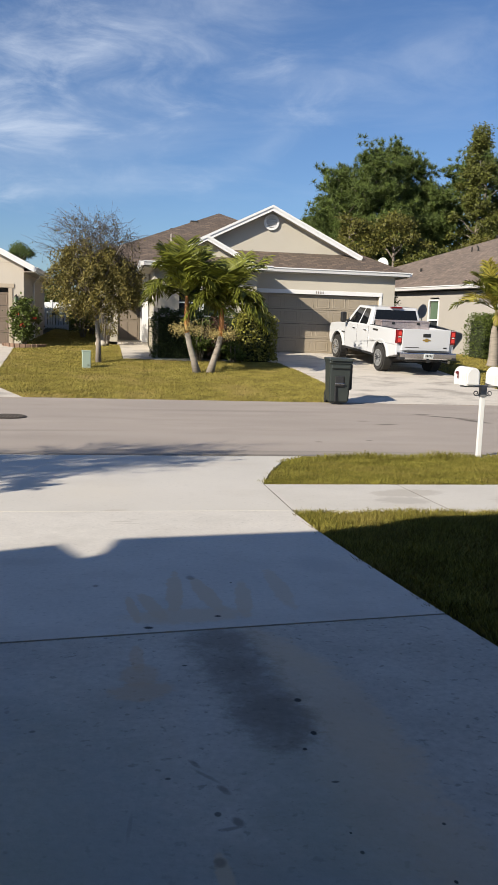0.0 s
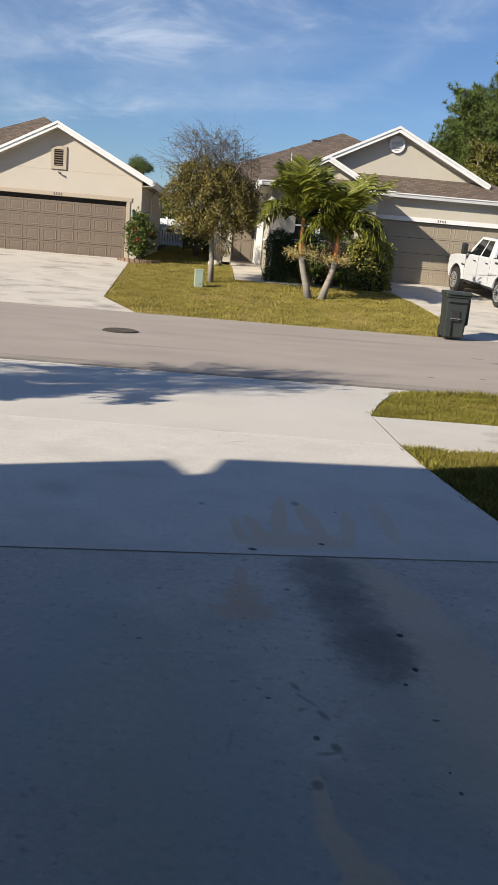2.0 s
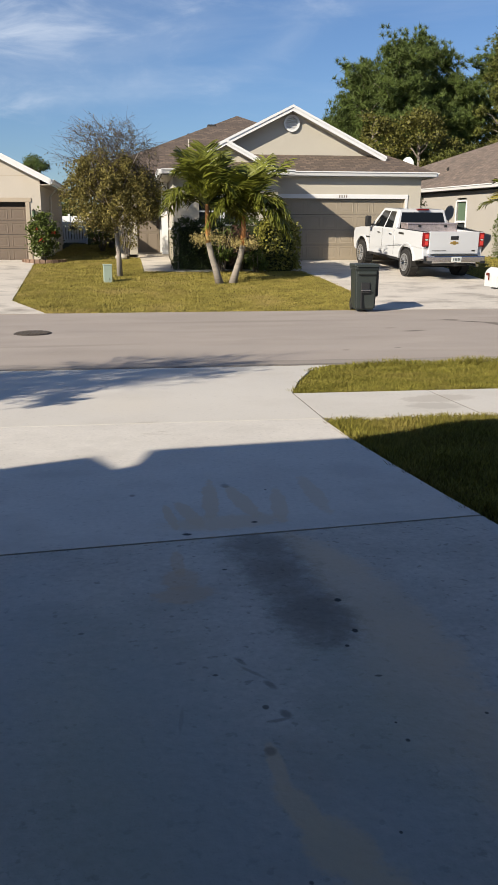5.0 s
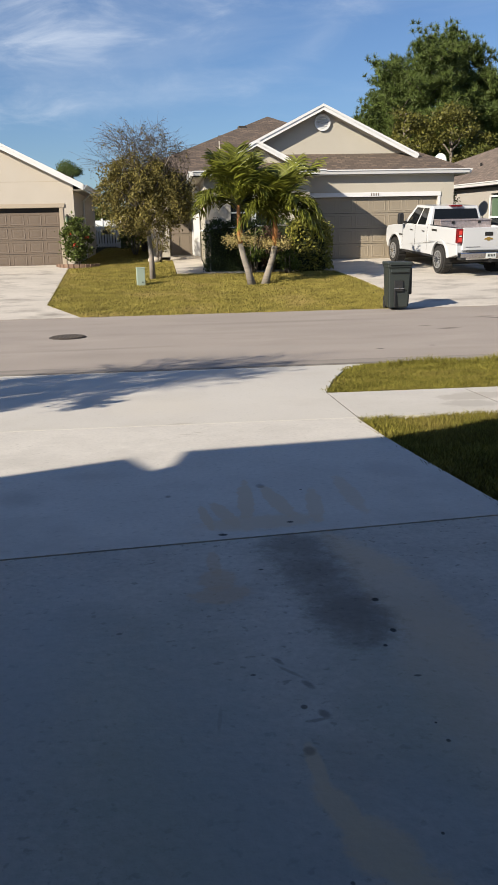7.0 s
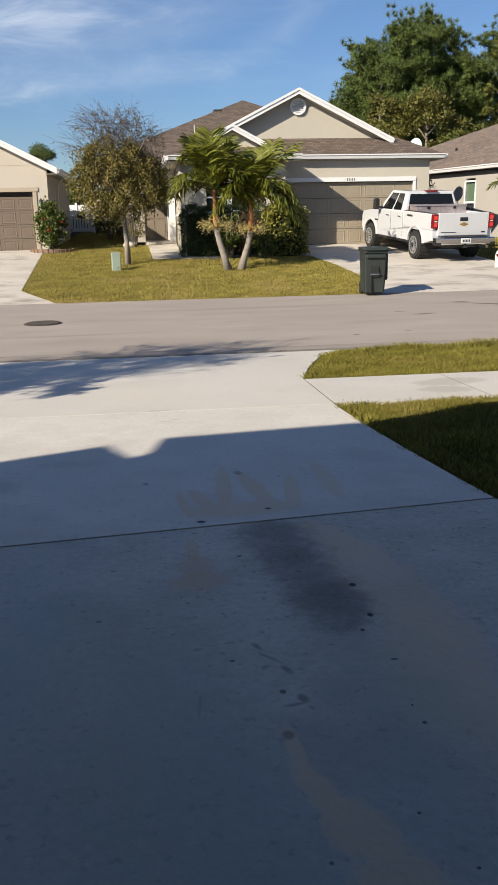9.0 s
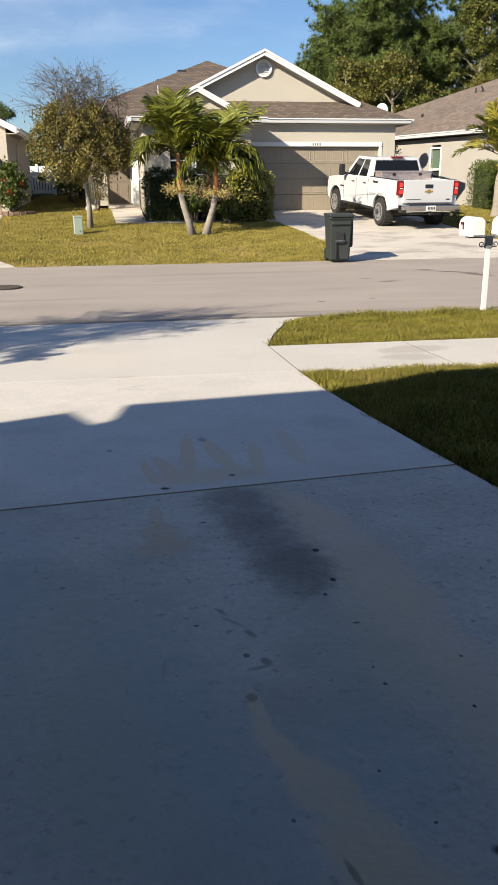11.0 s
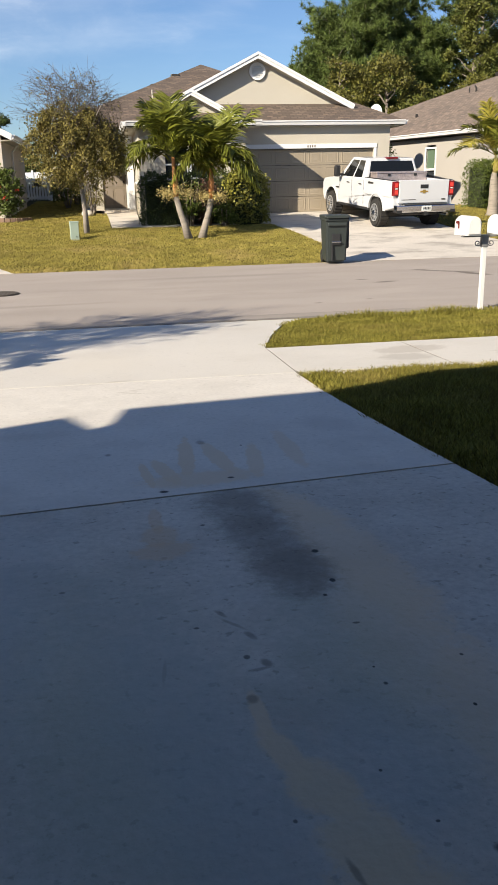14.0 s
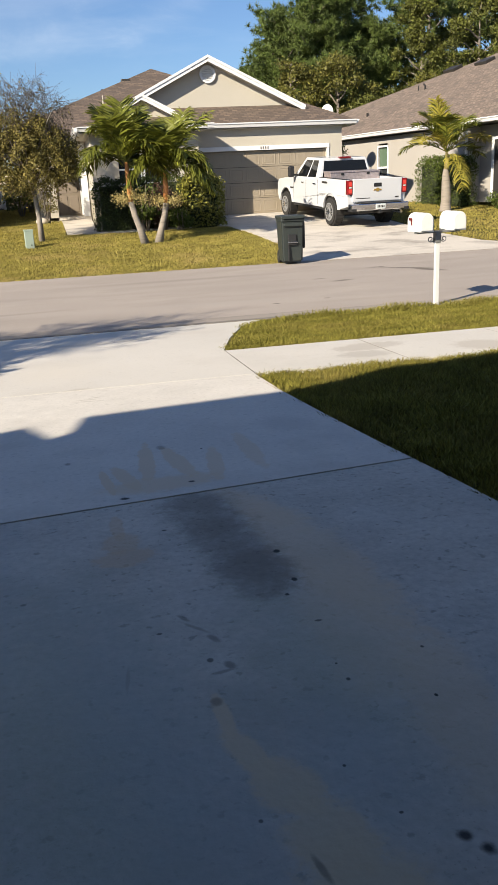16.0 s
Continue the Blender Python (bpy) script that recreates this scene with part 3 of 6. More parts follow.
# ---- houses ----
def roof_face(bm, uvl, pts, flip=False):
    """A roof plane with its courses running along the eave."""
    vs = [bm.verts.new(p) for p in pts]
    f = bm.faces.new(vs)
    f.normal_update()
    if f.normal.z < 0:
        f.normal_flip()
    n = f.normal
    along = Vector((0, 0, 1)).cross(n)
    along = along.normalized() if along.length > 1e-4 else Vector((1, 0, 0))
    up = n.cross(along)
    for lp in f.loops:
        lp[uvl].uv = (lp.vert.co.dot(along), lp.vert.co.dot(up))
    return f


def roof_mesh(name, faces, material, parent, label="", thick=0.09):
    bm = bmesh.new()
    uvl = bm.loops.layers.uv.new("uv")
    for pts in faces:
        roof_face(bm, uvl, pts)
    bmesh.ops.remove_doubles(bm, verts=bm.verts[:], dist=0.002)
    ob = part(name, bm, material, parent, label)
    sol = ob.modifiers.new("thickness", "SOLIDIFY")
    sol.thickness, sol.offset = thick, -1
    return ob


def hip(x0, x1, y0, y1, z, s):
    """Planes of a hip roof over a rectangle, eave height z, slope s."""
    h = min(x1 - x0, y1 - y0) / 2
    if x1 - x0 < y1 - y0:
        a, b = ((x0 + x1) / 2, y0 + h, z + h * s), ((x0 + x1) / 2, y1 - h, z + h * s)
        return [[(x0, y0, z), (x1, y0, z), a], [(x1, y0, z), (x1, y1, z), b, a], [(x1, y1, z), (x0, y1, z), b], [(x0, y1, z), (x0, y0, z), a, b]]
    a, b = (x0 + h, (y0 + y1) / 2, z + h * s), (x1 - h, (y0 + y1) / 2, z + h * s)
    return [[(x0, y0, z), (x1, y0, z), b, a], [(x1, y0, z), (x1, y1, z), b], [(x1, y1, z), (x0, y1, z), a, b], [(x0, y1, z), (x0, y0, z), a]]


def gutter(parent, p, q, z, name="gutter"):
    """A white box gutter with a lip and its fascia, from p to q at the eave; outward is to the right of p to q."""
    p, q = Vector((*p, 0)), Vector((*q, 0))
    d = (q - p).normalized()
    o = Vector((d.y, -d.x, 0))
    prof = [(0.0, -0.02), (0.0, -0.17), (0.07, -0.16), (0.1, -0.07), (0.13, -0.05), (0.13, -0.015), (0.1, -0.02), (0.1, -0.03), (0.02, -0.03), (0.02, -0.02)]
    bm = bmesh.new()
    ends = []
    for e in (p, q):
        ends.append([bm.verts.new(e + o * u + Vector((0, 0, z + v))) for u, v in prof])
    k = len(prof)
    for i in range(k):
        bm.faces.new((ends[0][i], ends[0][(i + 1) % k], ends[1][(i + 1) % k], ends[1][i]))
    bm.faces.new(ends[0][::-1])
    bm.faces.new(ends[1])
    bmesh.ops.recalc_face_normals(bm, faces=bm.faces[:])
    return part(name, bm, M_WHITE, parent, "white metal gutter")


def rake(parent, cx, half, y, z_top, s, depth=0.05, width=0.2, soffit=0.45, mats=None):
    """The two sloping white boards of a gable with a second moulding and the soffit behind."""
    for sgn in (-1, 1):
        bm = bmesh.new()
        e = half
        pts = [(cx, z_top), (cx + sgn * e, z_top - s * e), (cx + sgn * e, z_top - s * e - width), (cx, z_top - width)]
        add_prism(bm, pts, "y", y, y + depth)
        part("rake_board", bm, M_WHITE, parent, "white painted rake board")
        bm = bmesh.new()
        pts = [(cx, z_top + 0.015), (cx + sgn * (e + 0.02), z_top + 0.015 - s * (e + 0.02)), (cx + sgn * (e + 0.02), z_top - 0.075 - s * (e + 0.02)), (cx, z_top - 0.075)]
        add_prism(bm, pts, "y", y - 0.03, y - 0.002)
        part("rake_moulding", bm, M_WHITE, parent)
        bm = bmesh.new()
        pts = [(cx, z_top - width + 0.03), (cx + sgn * e, z_top - s * e - width + 0.03), (cx + sgn * e, z_top - s * e - width + 0.005), (cx, z_top - width + 0.005)]
        add_prism(bm, pts, "y", y + depth, y + soffit)
        part("soffit", bm, mats or M_STUCCO, parent)


def garage_door(parent, x0, x1, y, z0, z1, material, cols=8, rows=4, label="", gap=0.0):
    """A sectional door: four sections, each with pressed panels."""
    door = part("garage_door", box(x0, x1, y, y + 0.05, z0, z1 - gap), material, parent, label)
    h = (z1 - gap - z0) / rows
    w = (x1 - x0) / cols
    for r in range(1, rows):
        part("section_joint", box(x0, x1, y - 0.004, y + 0.002, z0 + r * h - 0.006, z0 + r * h + 0.006), M_DARK, door)
    bm = bmesh.new()
    pw, ph = w * 0.39, h * 0.36
    steps = ((pw + 0.012, ph + 0.012, 0.0), (pw + 0.004, ph + 0.004, -0.007), (pw - 0.012, ph - 0.012, -0.007), (pw - 0.03, ph - 0.03, -0.001), (pw - 0.05, ph - 0.045, -0.001), (pw - 0.09, ph - 0.08, -0.005))
    loops = [[bm.verts.new((sx * a, d, sz * c)) for sx, sz in ((-1, -1), (1, -1), (1, 1), (-1, 1))] for a, c, d in steps]
    for lo, hi in zip(loops, loops[1:]):
        for i in range(4):
            bm.faces.new((lo[i], lo[(i + 1) % 4], hi[(i + 1) % 4], hi[i]))
    bm.faces.new(loops[-1])
    me = bpy.data.meshes.new("panel")
    bm.to_mesh(me)
    bm.free()
    me.materials.append(material)
    for r in range(rows):
        for c in range(cols):
            p = new("panel", me)
            p.parent = door
            p.location = (x0 + (c + 0.5) * w, y - 0.002, z0 + (r + 0.5) * h)
    return door


def number_bars(parent, x, y, z, n=4):
    for i in range(n):
        part("number_plate", box(x + i * 0.085, x + i * 0.085 + 0.034, y - 0.012, y - 0.002, z - 0.042, z + 0.042, 0.003), M_DOOR_L, parent, "small dark number bar")


def wall_with_hole(x0, x1, y0, y1, z0, z1, holes):
    """A wall slab along x with rectangular openings (a, b, c, d) through it."""
    bm = bmesh.new()
    xs = sorted({x0, x1, *[h[0] for h in holes], *[h[1] for h in holes]})
    for a, b in zip(xs, xs[1:]):
        mid = (a + b) / 2
        spans, at = [], z0
        for h in sorted((h for h in holes if h[0] < mid < h[1]), key=lambda h: h[2]):
            if h[2] > at:
                spans.append((at, h[2]))
            at = h[3]
        if at < z1:
            spans.append((at, z1))
        for lo, hi in spans:
            add_box(bm, a, b, y0, y1, lo, hi)
    bmesh.ops.remove_doubles(bm, verts=bm.verts[:], dist=0.001)
    return bm


def window(parent, x0, x1, y, z0, z1, rail=True, pane_mat=None, name="window", dark=True):
    """A white framed window in a wall that faces -y."""
    w = part(name, wall_with_hole(x0 - 0.07, x1 + 0.07, y - 0.03, y + 0.06, z0 - 0.07, z1 + 0.07, [(x0, x1, z0, z1)]), M_WHITE, parent, "white framed window")
    part("pane", box(x0, x1, y + 0.02, y + 0.03, z0, z1), pane_mat or M_GLASS, w)
    if rail:
        zm = (z0 + z1) / 2
        part("meeting_rail", box(x0, x1, y - 0.01, y + 0.05, zm - 0.025, zm + 0.025), M_WHITE, w)
    part("sill", box(x0 - 0.1, x1 + 0.1, y - 0.08, y - 0.028, z0 - 0.13, z0 - 0.075, 0.008), M_WHITE, w)
    return w


def lantern(x, y, z, rz=0.0):
    """A small coach lamp on a wall that faces -y."""
    lamp = thing("wall_lantern", x, y, z, "small dark metal coach lantern on the garage wall", "wall lamp", "lanterns", rz=rz)
    part("back_plate", box(-0.05, 0.05, -0.02, 0.0, -0.1, 0.1, 0.006), M_METAL_DARK, lamp)
    bm = bmesh.new()
    add_tube(bm, [(0, -0.02, 0.1), (0, -0.08, 0.16), (0, -0.13, 0.13)], 0.012, 6)
    part("arm", bm, M_METAL_DARK, lamp)
    bm = bmesh.new()
    bmesh.ops.create_cone(bm, cap_ends=True, segments=6, radius1=0.05, radius2=0.075, depth=0.2, matrix=Matrix.Translation((0, -0.13, -0.02)))
    part("globe", bm, M_GLASS_GREEN, lamp, "clear glass lantern globe")
    bm = bmesh.new()
    bmesh.ops.create_cone(bm, cap_ends=True, segments=6, radius1=0.09, radius2=0.01, depth=0.08, matrix=Matrix.Translation((0, -0.13, 0.12)))
    part("cap", bm, M_METAL_DARK, lamp)
    return lamp


# -- neighbour with the brown garage --
def build_left_house():
    h = thing("house", 0, 0, 0, "beige stucco house with brown garage door and brown shingle roof", "house")
    y0, zb, cx, s = 30.5, 0.7, -6.0, 0.507
    zt = 3.42
    part("wall", wall_with_hole(-9.0, -3.03, y0, y0 + 0.2, zb, zt, [(-8.42, -3.56, zb, 2.81)]), M_STUCCO, h, "smooth beige stucco front wall")
    bm = bmesh.new()
    add_prism(bm, [(-9.0, zt), (-9.0, 3.59), (cx, 5.11), (-3.03, 3.59), (-3.03, zt)], "y", y0, y0 + 0.2)
    part("gable_wall", bm, M_STUCCO, h)
    part("side_wall", box(-3.23, -3.03, y0 + 0.2, 38, zb, zt - 0.03), M_STUCCO, h)
    # unseen rear, lengthened so its shade covers the side gate
    part("side_wall", box(-3.7, -3.5, 38.2, 44.2, zb, zt - 0.03), M_STUCCO, h)
    part("return_wall", box(-3.7, -3.03, 38.0, 38.2, zb, zt - 0.03), M_STUCCO, h)
    part("side_wall", box(-9.0, -8.8, y0 + 0.2, 33, zb, zt - 0.03), M_STUCCO, h)
    part("back_wall", box(-12.6, -3.5, 44.2, 44.4, zb, zt - 0.03), M_STUCCO, h)
    part("score_line", box(-8.98, -3.05, y0 - 0.004, y0 + 0.003, 3.69, 3.702), M_TRIM_L, h)
    # door, its head gap backed in painted-dark shade, and trim
    garage_door(h, -8.42, -3.56, y0 + 0.14, zb + 0.05, 2.81, M_DOOR_L, label="brown panelled sectional garage door", gap=0.16)
    part("recess", box(-8.42, -3.56, y0 + 0.19, y0 + 0.2, 2.6, 2.83), M_DARK, h)
    part("lintel_trim", box(-8.62, -3.36, y0 - 0.035, y0 - 0.002, 2.815, 2.955, 0.006), M_TRIM_L, h, "tan stucco trim over the garage door")
    part("jamb_trim", box(-3.55, -3.42, y0 - 0.03, y0 - 0.002, zb, 2.81, 0.005), M_TRIM_L, h)
    part("jamb_trim", box(-8.56, -8.43, y0 - 0.03, y0 - 0.002, zb, 2.81, 0.005), M_TRIM_L, h)
    number_bars(h, -6.15, y0 - 0.035, 2.885)
    # louvred vent
    vent = part("gable_vent", wall_with_hole(-6.27, -5.73, y0 - 0.05, y0 - 0.002, 3.72, 4.5, [(-6.16, -5.84, 3.83, 4.39)]), M_TRIM_L, h, "tan framed louvred vent")
    part("backing", box(-6.16, -5.84, y0 - 0.012, y0 - 0.002, 3.83, 4.39), M_DARK, vent)
    for i in range(7):
        bm = bmesh.new()
        add_box(bm, -6.16, -5.84, -0.03, 0.03, -0.006, 0.006, 0, Matrix.Translation((0, y0 - 0.03, 3.87 + i * 0.08)) @ Matrix.Rotation(radians(35), 4, "X"))
        part("slat", bm, M_DOOR_L, vent)
    # small flood lamp under the vent
    bm = bmesh.new()
    add_tube(bm, [(-6.0, y0, 3.62), (-5.98, y0 - 0.08, 3.6), (-5.9, y0 - 0.12, 3.58)], [0.03, 0.025, 0.035], 8)
    part("flood_lamp", bm, M_METAL_DARK, h, "small dark flood lamp")
    # roof
    ze = 5.28 - 3.37 * s
    roof_mesh("roof", [[(cx - 3.37, 30.12, ze), (cx, 30.12, 5.28), (cx, 40, 5.28), (cx - 3.37, 40, ze)],
                       [(cx, 30.12, 5.28), (cx + 3.37, 30.12, ze), (cx + 3.37, 38.4, ze), (cx, 38.4, 5.28)]], M_SHINGLE, h, "brown asphalt shingles")
    # hip run back out of view as well, to shade the side gate
    roof_mesh("roof", hip(-12.9, -3.0, 31.9, 44.6, ze, 0.525), M_SHINGLE, h, "brown asphalt shingles")
    rake(h, cx, 3.37, 30.1, 5.28, s, mats=M_STUCCO)
    gutter(h, (-2.64, 30.12), (-2.64, 38.4), ze - 0.0)
    part("eave_soffit", box(-3.03, -2.64, 30.16, 38.4, ze - 0.2, ze - 0.18), M_STUCCO, h)
    bm = bmesh.new()
    add_tube(bm, [(-2.75, 33.5, ze - 0.2), (-2.98, 33.5, ze - 0.45), (-2.98, 33.5, gz(33.5))], 0.04, 6)
    part("downspout", bm, M_WHITE, h)
    lantern(-3.28, y0, 2.42)
    return h


# -- the house across the street --
def build_main_house():
    h = thing("house", 0, 0, 0, "greige stucco house with white gables and taupe garage door", "house")
    zb = 0.74
    s = 0.49
    # garage bay
    gy, gx0, gx1 = 29.95, 5.0, 10.6
    dx0, dx1, dz = 5.14, 10.01, 2.97
    part("wall", wall_with_hole(gx0, gx1, gy, gy + 0.2, zb, 3.78, [(dx0, dx1, zb, dz)]), M_STUCCO_MAIN, h, "greige stucco garage wall")
    garage_door(h, dx0, dx1, gy + 0.12, zb + 0.07, dz, M_DOOR_M, label="taupe panelled sectional garage door", gap=0.02)
    part("lintel_trim", box(dx0 - 0.1, 10.12, gy - 0.035, gy - 0.002, 2.975, 3.125, 0.006), M_WHITE, h, "white band over the garage door")
    part("jamb_trim", box(10.015, 10.11, gy - 0.03, gy - 0.002, zb, 2.97, 0.005), M_WHITE, h)
    number_bars(h, 7.55, gy - 0.035, 3.05)
    part("side_wall", box(gx1 - 0.2, gx1, gy + 0.2, 43.3, zb, 3.75), M_STUCCO_MAIN, h)
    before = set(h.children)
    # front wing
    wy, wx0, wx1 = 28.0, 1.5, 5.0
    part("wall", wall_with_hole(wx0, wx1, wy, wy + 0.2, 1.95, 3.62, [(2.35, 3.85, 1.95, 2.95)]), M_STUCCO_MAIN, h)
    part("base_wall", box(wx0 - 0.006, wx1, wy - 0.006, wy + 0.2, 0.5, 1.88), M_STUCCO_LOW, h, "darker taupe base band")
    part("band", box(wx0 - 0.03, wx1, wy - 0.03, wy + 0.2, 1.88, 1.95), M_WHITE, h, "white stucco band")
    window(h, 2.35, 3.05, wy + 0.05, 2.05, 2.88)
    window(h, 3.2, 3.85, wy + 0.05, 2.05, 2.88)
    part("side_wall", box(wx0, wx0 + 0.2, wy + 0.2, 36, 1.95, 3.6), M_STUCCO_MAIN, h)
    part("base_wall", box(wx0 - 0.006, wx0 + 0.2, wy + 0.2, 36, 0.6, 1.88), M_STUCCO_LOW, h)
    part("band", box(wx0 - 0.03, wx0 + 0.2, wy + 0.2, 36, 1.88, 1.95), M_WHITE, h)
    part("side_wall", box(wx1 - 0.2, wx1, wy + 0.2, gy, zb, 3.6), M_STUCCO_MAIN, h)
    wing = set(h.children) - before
    # entry under the main roof
    ey = 33.9
    part("entry_wall", wall_with_hole(-0.5, 1.5, ey, ey + 0.2, 0.8, 3.7, [(0.28, 1.2, 1.0, 3.05)]), M_STUCCO_MAIN, h)
    door = part("front_door", box(0.3, 1.18, ey + 0.06, ey + 0.11, 1.0, 3.03), mat("entry_door_paint", (0.2, 0.165, 0.125), 0.5, vary=0.05, bump=0.05), h, "taupe six-panel front door")
    for px in (0.36, 0.78):
        for pz, ph in ((1.12, 0.62), (1.84, 0.72), (2.66, 0.26)):
            part("door_panel", box(px, px + 0.32, ey + 0.045, ey + 0.062, pz, pz + ph, 0.006), mat("entry_panel_paint", (0.22, 0.18, 0.14), 0.5, vary=0.04, bump=0.05), door)
    bm = bmesh.new()
    bmesh.ops.create_uvsphere(bm, u_segments=10, v_segments=8, radius=0.04, matrix=Matrix.Translation((1.1, ey + 0.02, 1.98)))
    part("handle", bm, M_METAL_DARK, door)
    part("door_trim", wall_with_hole(0.18, 1.3, ey - 0.03, ey - 0.002, 1.0, 3.15, [(0.28, 1.2, 0.9, 3.05)]), M_WHITE, h)
    part("pilaster", box(1.24, 1.48, 32.6, 32.85, 0.9, 3.6, 0.01), M_WHITE, h, "white stucco pilaster")
    part("porch_pillar", box(-0.05, 0.3, 32.0, 32.35, 0.85, 3.6, 0.01), M_STUCCO_MAIN, h, "greige stucco porch pillar")
    part("porch_floor", box(-0.3, 1.48, 32.0, 33.9, 0.8, 0.97), M_CONC_FAR, h, "concrete porch floor")
    part("side_wall", box(-0.5, -0.3, 34.1, 43.3, 0.8, 3.7), M_STUCCO_MAIN, h)
    part("back_wall", box(-0.5, gx1, 43.3, 43.5, zb, 3.7), M_STUCCO_MAIN, h)
    # roofs
    ze = 3.88
    roof_mesh("roof", hip(-1.5, 11.0, 31.3, 43.8, 3.86, 0.452), M_SHINGLE, h, "brown asphalt shingles")
    # garage skirt with a hip at its corner
    gyw = 31.05
    zw = ze + (gyw - 29.7) * s
    zr = ze + 1.95 * s
    roof_mesh("garage_roof", [[(4.0, 29.7, ze), (11.06, 29.7, ze), (9.11, 31.65, zr), (4.0, 31.65, zr)],
                              [(11.06, 29.7, ze), (11.06, 33.6, ze), (9.11, 31.65, zr)]], M_SHINGLE, h, "brown asphalt shingles")
    gutter(h, (5.66, 29.7), (11.06, 29.7), ze + 0.02)
    gutter(h, (11.06, 29.7), (11.06, 43.6), ze + 0.02)
    part("eave_soffit", box(4.98, 11.06, 29.72, gy, 3.70, 3.72), M_STUCCO_MAIN, h)
    part("eave_soffit", box(gx1, 11.06, gy, 43.6, 3.70, 3.72), M_STUCCO_MAIN, h)
    # big gable
    cx, za, ya, half = 5.96, 6.2, 30.65, 3.5
    bm = bmesh.new()
    add_prism(bm, [(cx - 3.35, za - 0.12 - 3.35 * s), (cx + 3.35, za - 0.12 - 3.35 * s), (cx, za - 0.12)], "y", gyw, gyw + 0.2)
    part("gable_wall", bm, M_STUCCO_MAIN, h, "greige stucco gable")
    bm = bmesh.new()
    add_prism(bm, [(cx - 1.05, 5.68), (cx + 1.05, 5.68), (cx, za - 0.15)], "y", gyw - 0.02, gyw - 0.002)
    part("gable_panel", bm, M_STUCCO, h)
    roof_mesh("gable_roof", [[(cx - half, ya + 0.02, za - half * s), (cx, ya + 0.02, za), (cx, 38.5, za), (cx - half, 38.5, za - half * s)],
                             [(cx, ya + 0.02, za), (cx + half, ya + 0.02, za - half * s), (cx + half, 38.5, za - half * s), (cx, 38.5, za)]], M_SHINGLE, h)
    rake(h, cx, half, ya, za, s, mats=M_STUCCO_MAIN, soffit=0.38, width=0.2)
    # round vent
    bm = bmesh.new()
    for r0, r1, d in ((0.21, 0.29, 0.06),):
        k = 28
        ring = []
        for rr, yy in ((r1, 0.0), (r1, -d), (r0, -d), (r0, 0.0)):
            ring.append([bm.verts.new((rr * math.cos(2 * math.pi * i / k), yy, rr * math.sin(2 * math.pi * i / k))) for i in range(k)])
        for a, b in zip(ring, ring[1:] + ring[:1]):
            for i in range(k):
                bm.faces.new((a[i], a[(i + 1) % k], b[(i + 1) % k], b[i]))
    bmesh.ops.recalc_face_normals(bm, faces=bm.faces[:])
    vent = part("round_vent", bm, M_WHITE, h, "round white louvred gable vent")
    vent.location = (cx + 0.02, gyw - 0.022, 5.62)
    bm = bmesh.new()
    bmesh.ops.create_circle(bm, cap_ends=True, segments=28, radius=0.21, matrix=Matrix.Translation((0, -0.01, 0)) @ Matrix.Rotation(radians(90), 4, "X"))
    part("backing", bm, M_WHITE, vent)
    for i in range(6):
        z = -0.16 + i * 0.064
        w = math.sqrt(0.21 ** 2 - z * z)
        bm = bmesh.new()
        add_box(bm, -w, w, -0.025, 0.025, -0.005, 0.005, 0, Matrix.Translation((0, -0.035, z)) @ Matrix.Rotation(radians(40), 4, "X"))
        part("slat", bm, M_WHITE, vent)
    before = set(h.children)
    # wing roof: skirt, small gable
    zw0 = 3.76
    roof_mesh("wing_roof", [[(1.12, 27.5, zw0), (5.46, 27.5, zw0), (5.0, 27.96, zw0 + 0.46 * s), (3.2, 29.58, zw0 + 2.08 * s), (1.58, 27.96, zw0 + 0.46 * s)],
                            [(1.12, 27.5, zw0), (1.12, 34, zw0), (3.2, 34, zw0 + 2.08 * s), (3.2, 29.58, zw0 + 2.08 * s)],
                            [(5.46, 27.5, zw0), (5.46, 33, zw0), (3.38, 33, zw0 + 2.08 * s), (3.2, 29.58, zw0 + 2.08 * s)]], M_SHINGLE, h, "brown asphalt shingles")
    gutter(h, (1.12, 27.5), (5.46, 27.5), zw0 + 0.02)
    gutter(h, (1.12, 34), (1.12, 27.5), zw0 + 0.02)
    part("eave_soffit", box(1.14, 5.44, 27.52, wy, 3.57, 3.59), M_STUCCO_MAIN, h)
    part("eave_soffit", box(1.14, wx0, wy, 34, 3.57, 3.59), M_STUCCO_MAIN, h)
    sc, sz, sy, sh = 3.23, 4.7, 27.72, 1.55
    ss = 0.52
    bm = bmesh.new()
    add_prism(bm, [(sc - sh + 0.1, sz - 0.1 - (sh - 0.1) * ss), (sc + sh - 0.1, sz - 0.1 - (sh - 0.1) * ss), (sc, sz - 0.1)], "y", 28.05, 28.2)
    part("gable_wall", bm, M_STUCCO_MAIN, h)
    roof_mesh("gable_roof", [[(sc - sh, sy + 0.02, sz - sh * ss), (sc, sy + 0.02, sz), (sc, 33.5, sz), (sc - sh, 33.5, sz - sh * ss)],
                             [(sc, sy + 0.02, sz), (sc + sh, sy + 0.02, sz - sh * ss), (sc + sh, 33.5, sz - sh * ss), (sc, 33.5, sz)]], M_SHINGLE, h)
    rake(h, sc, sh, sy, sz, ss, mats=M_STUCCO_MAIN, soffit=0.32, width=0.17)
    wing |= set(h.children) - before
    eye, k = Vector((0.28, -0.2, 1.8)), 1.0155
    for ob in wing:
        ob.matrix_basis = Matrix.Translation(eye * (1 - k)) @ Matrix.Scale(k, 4)
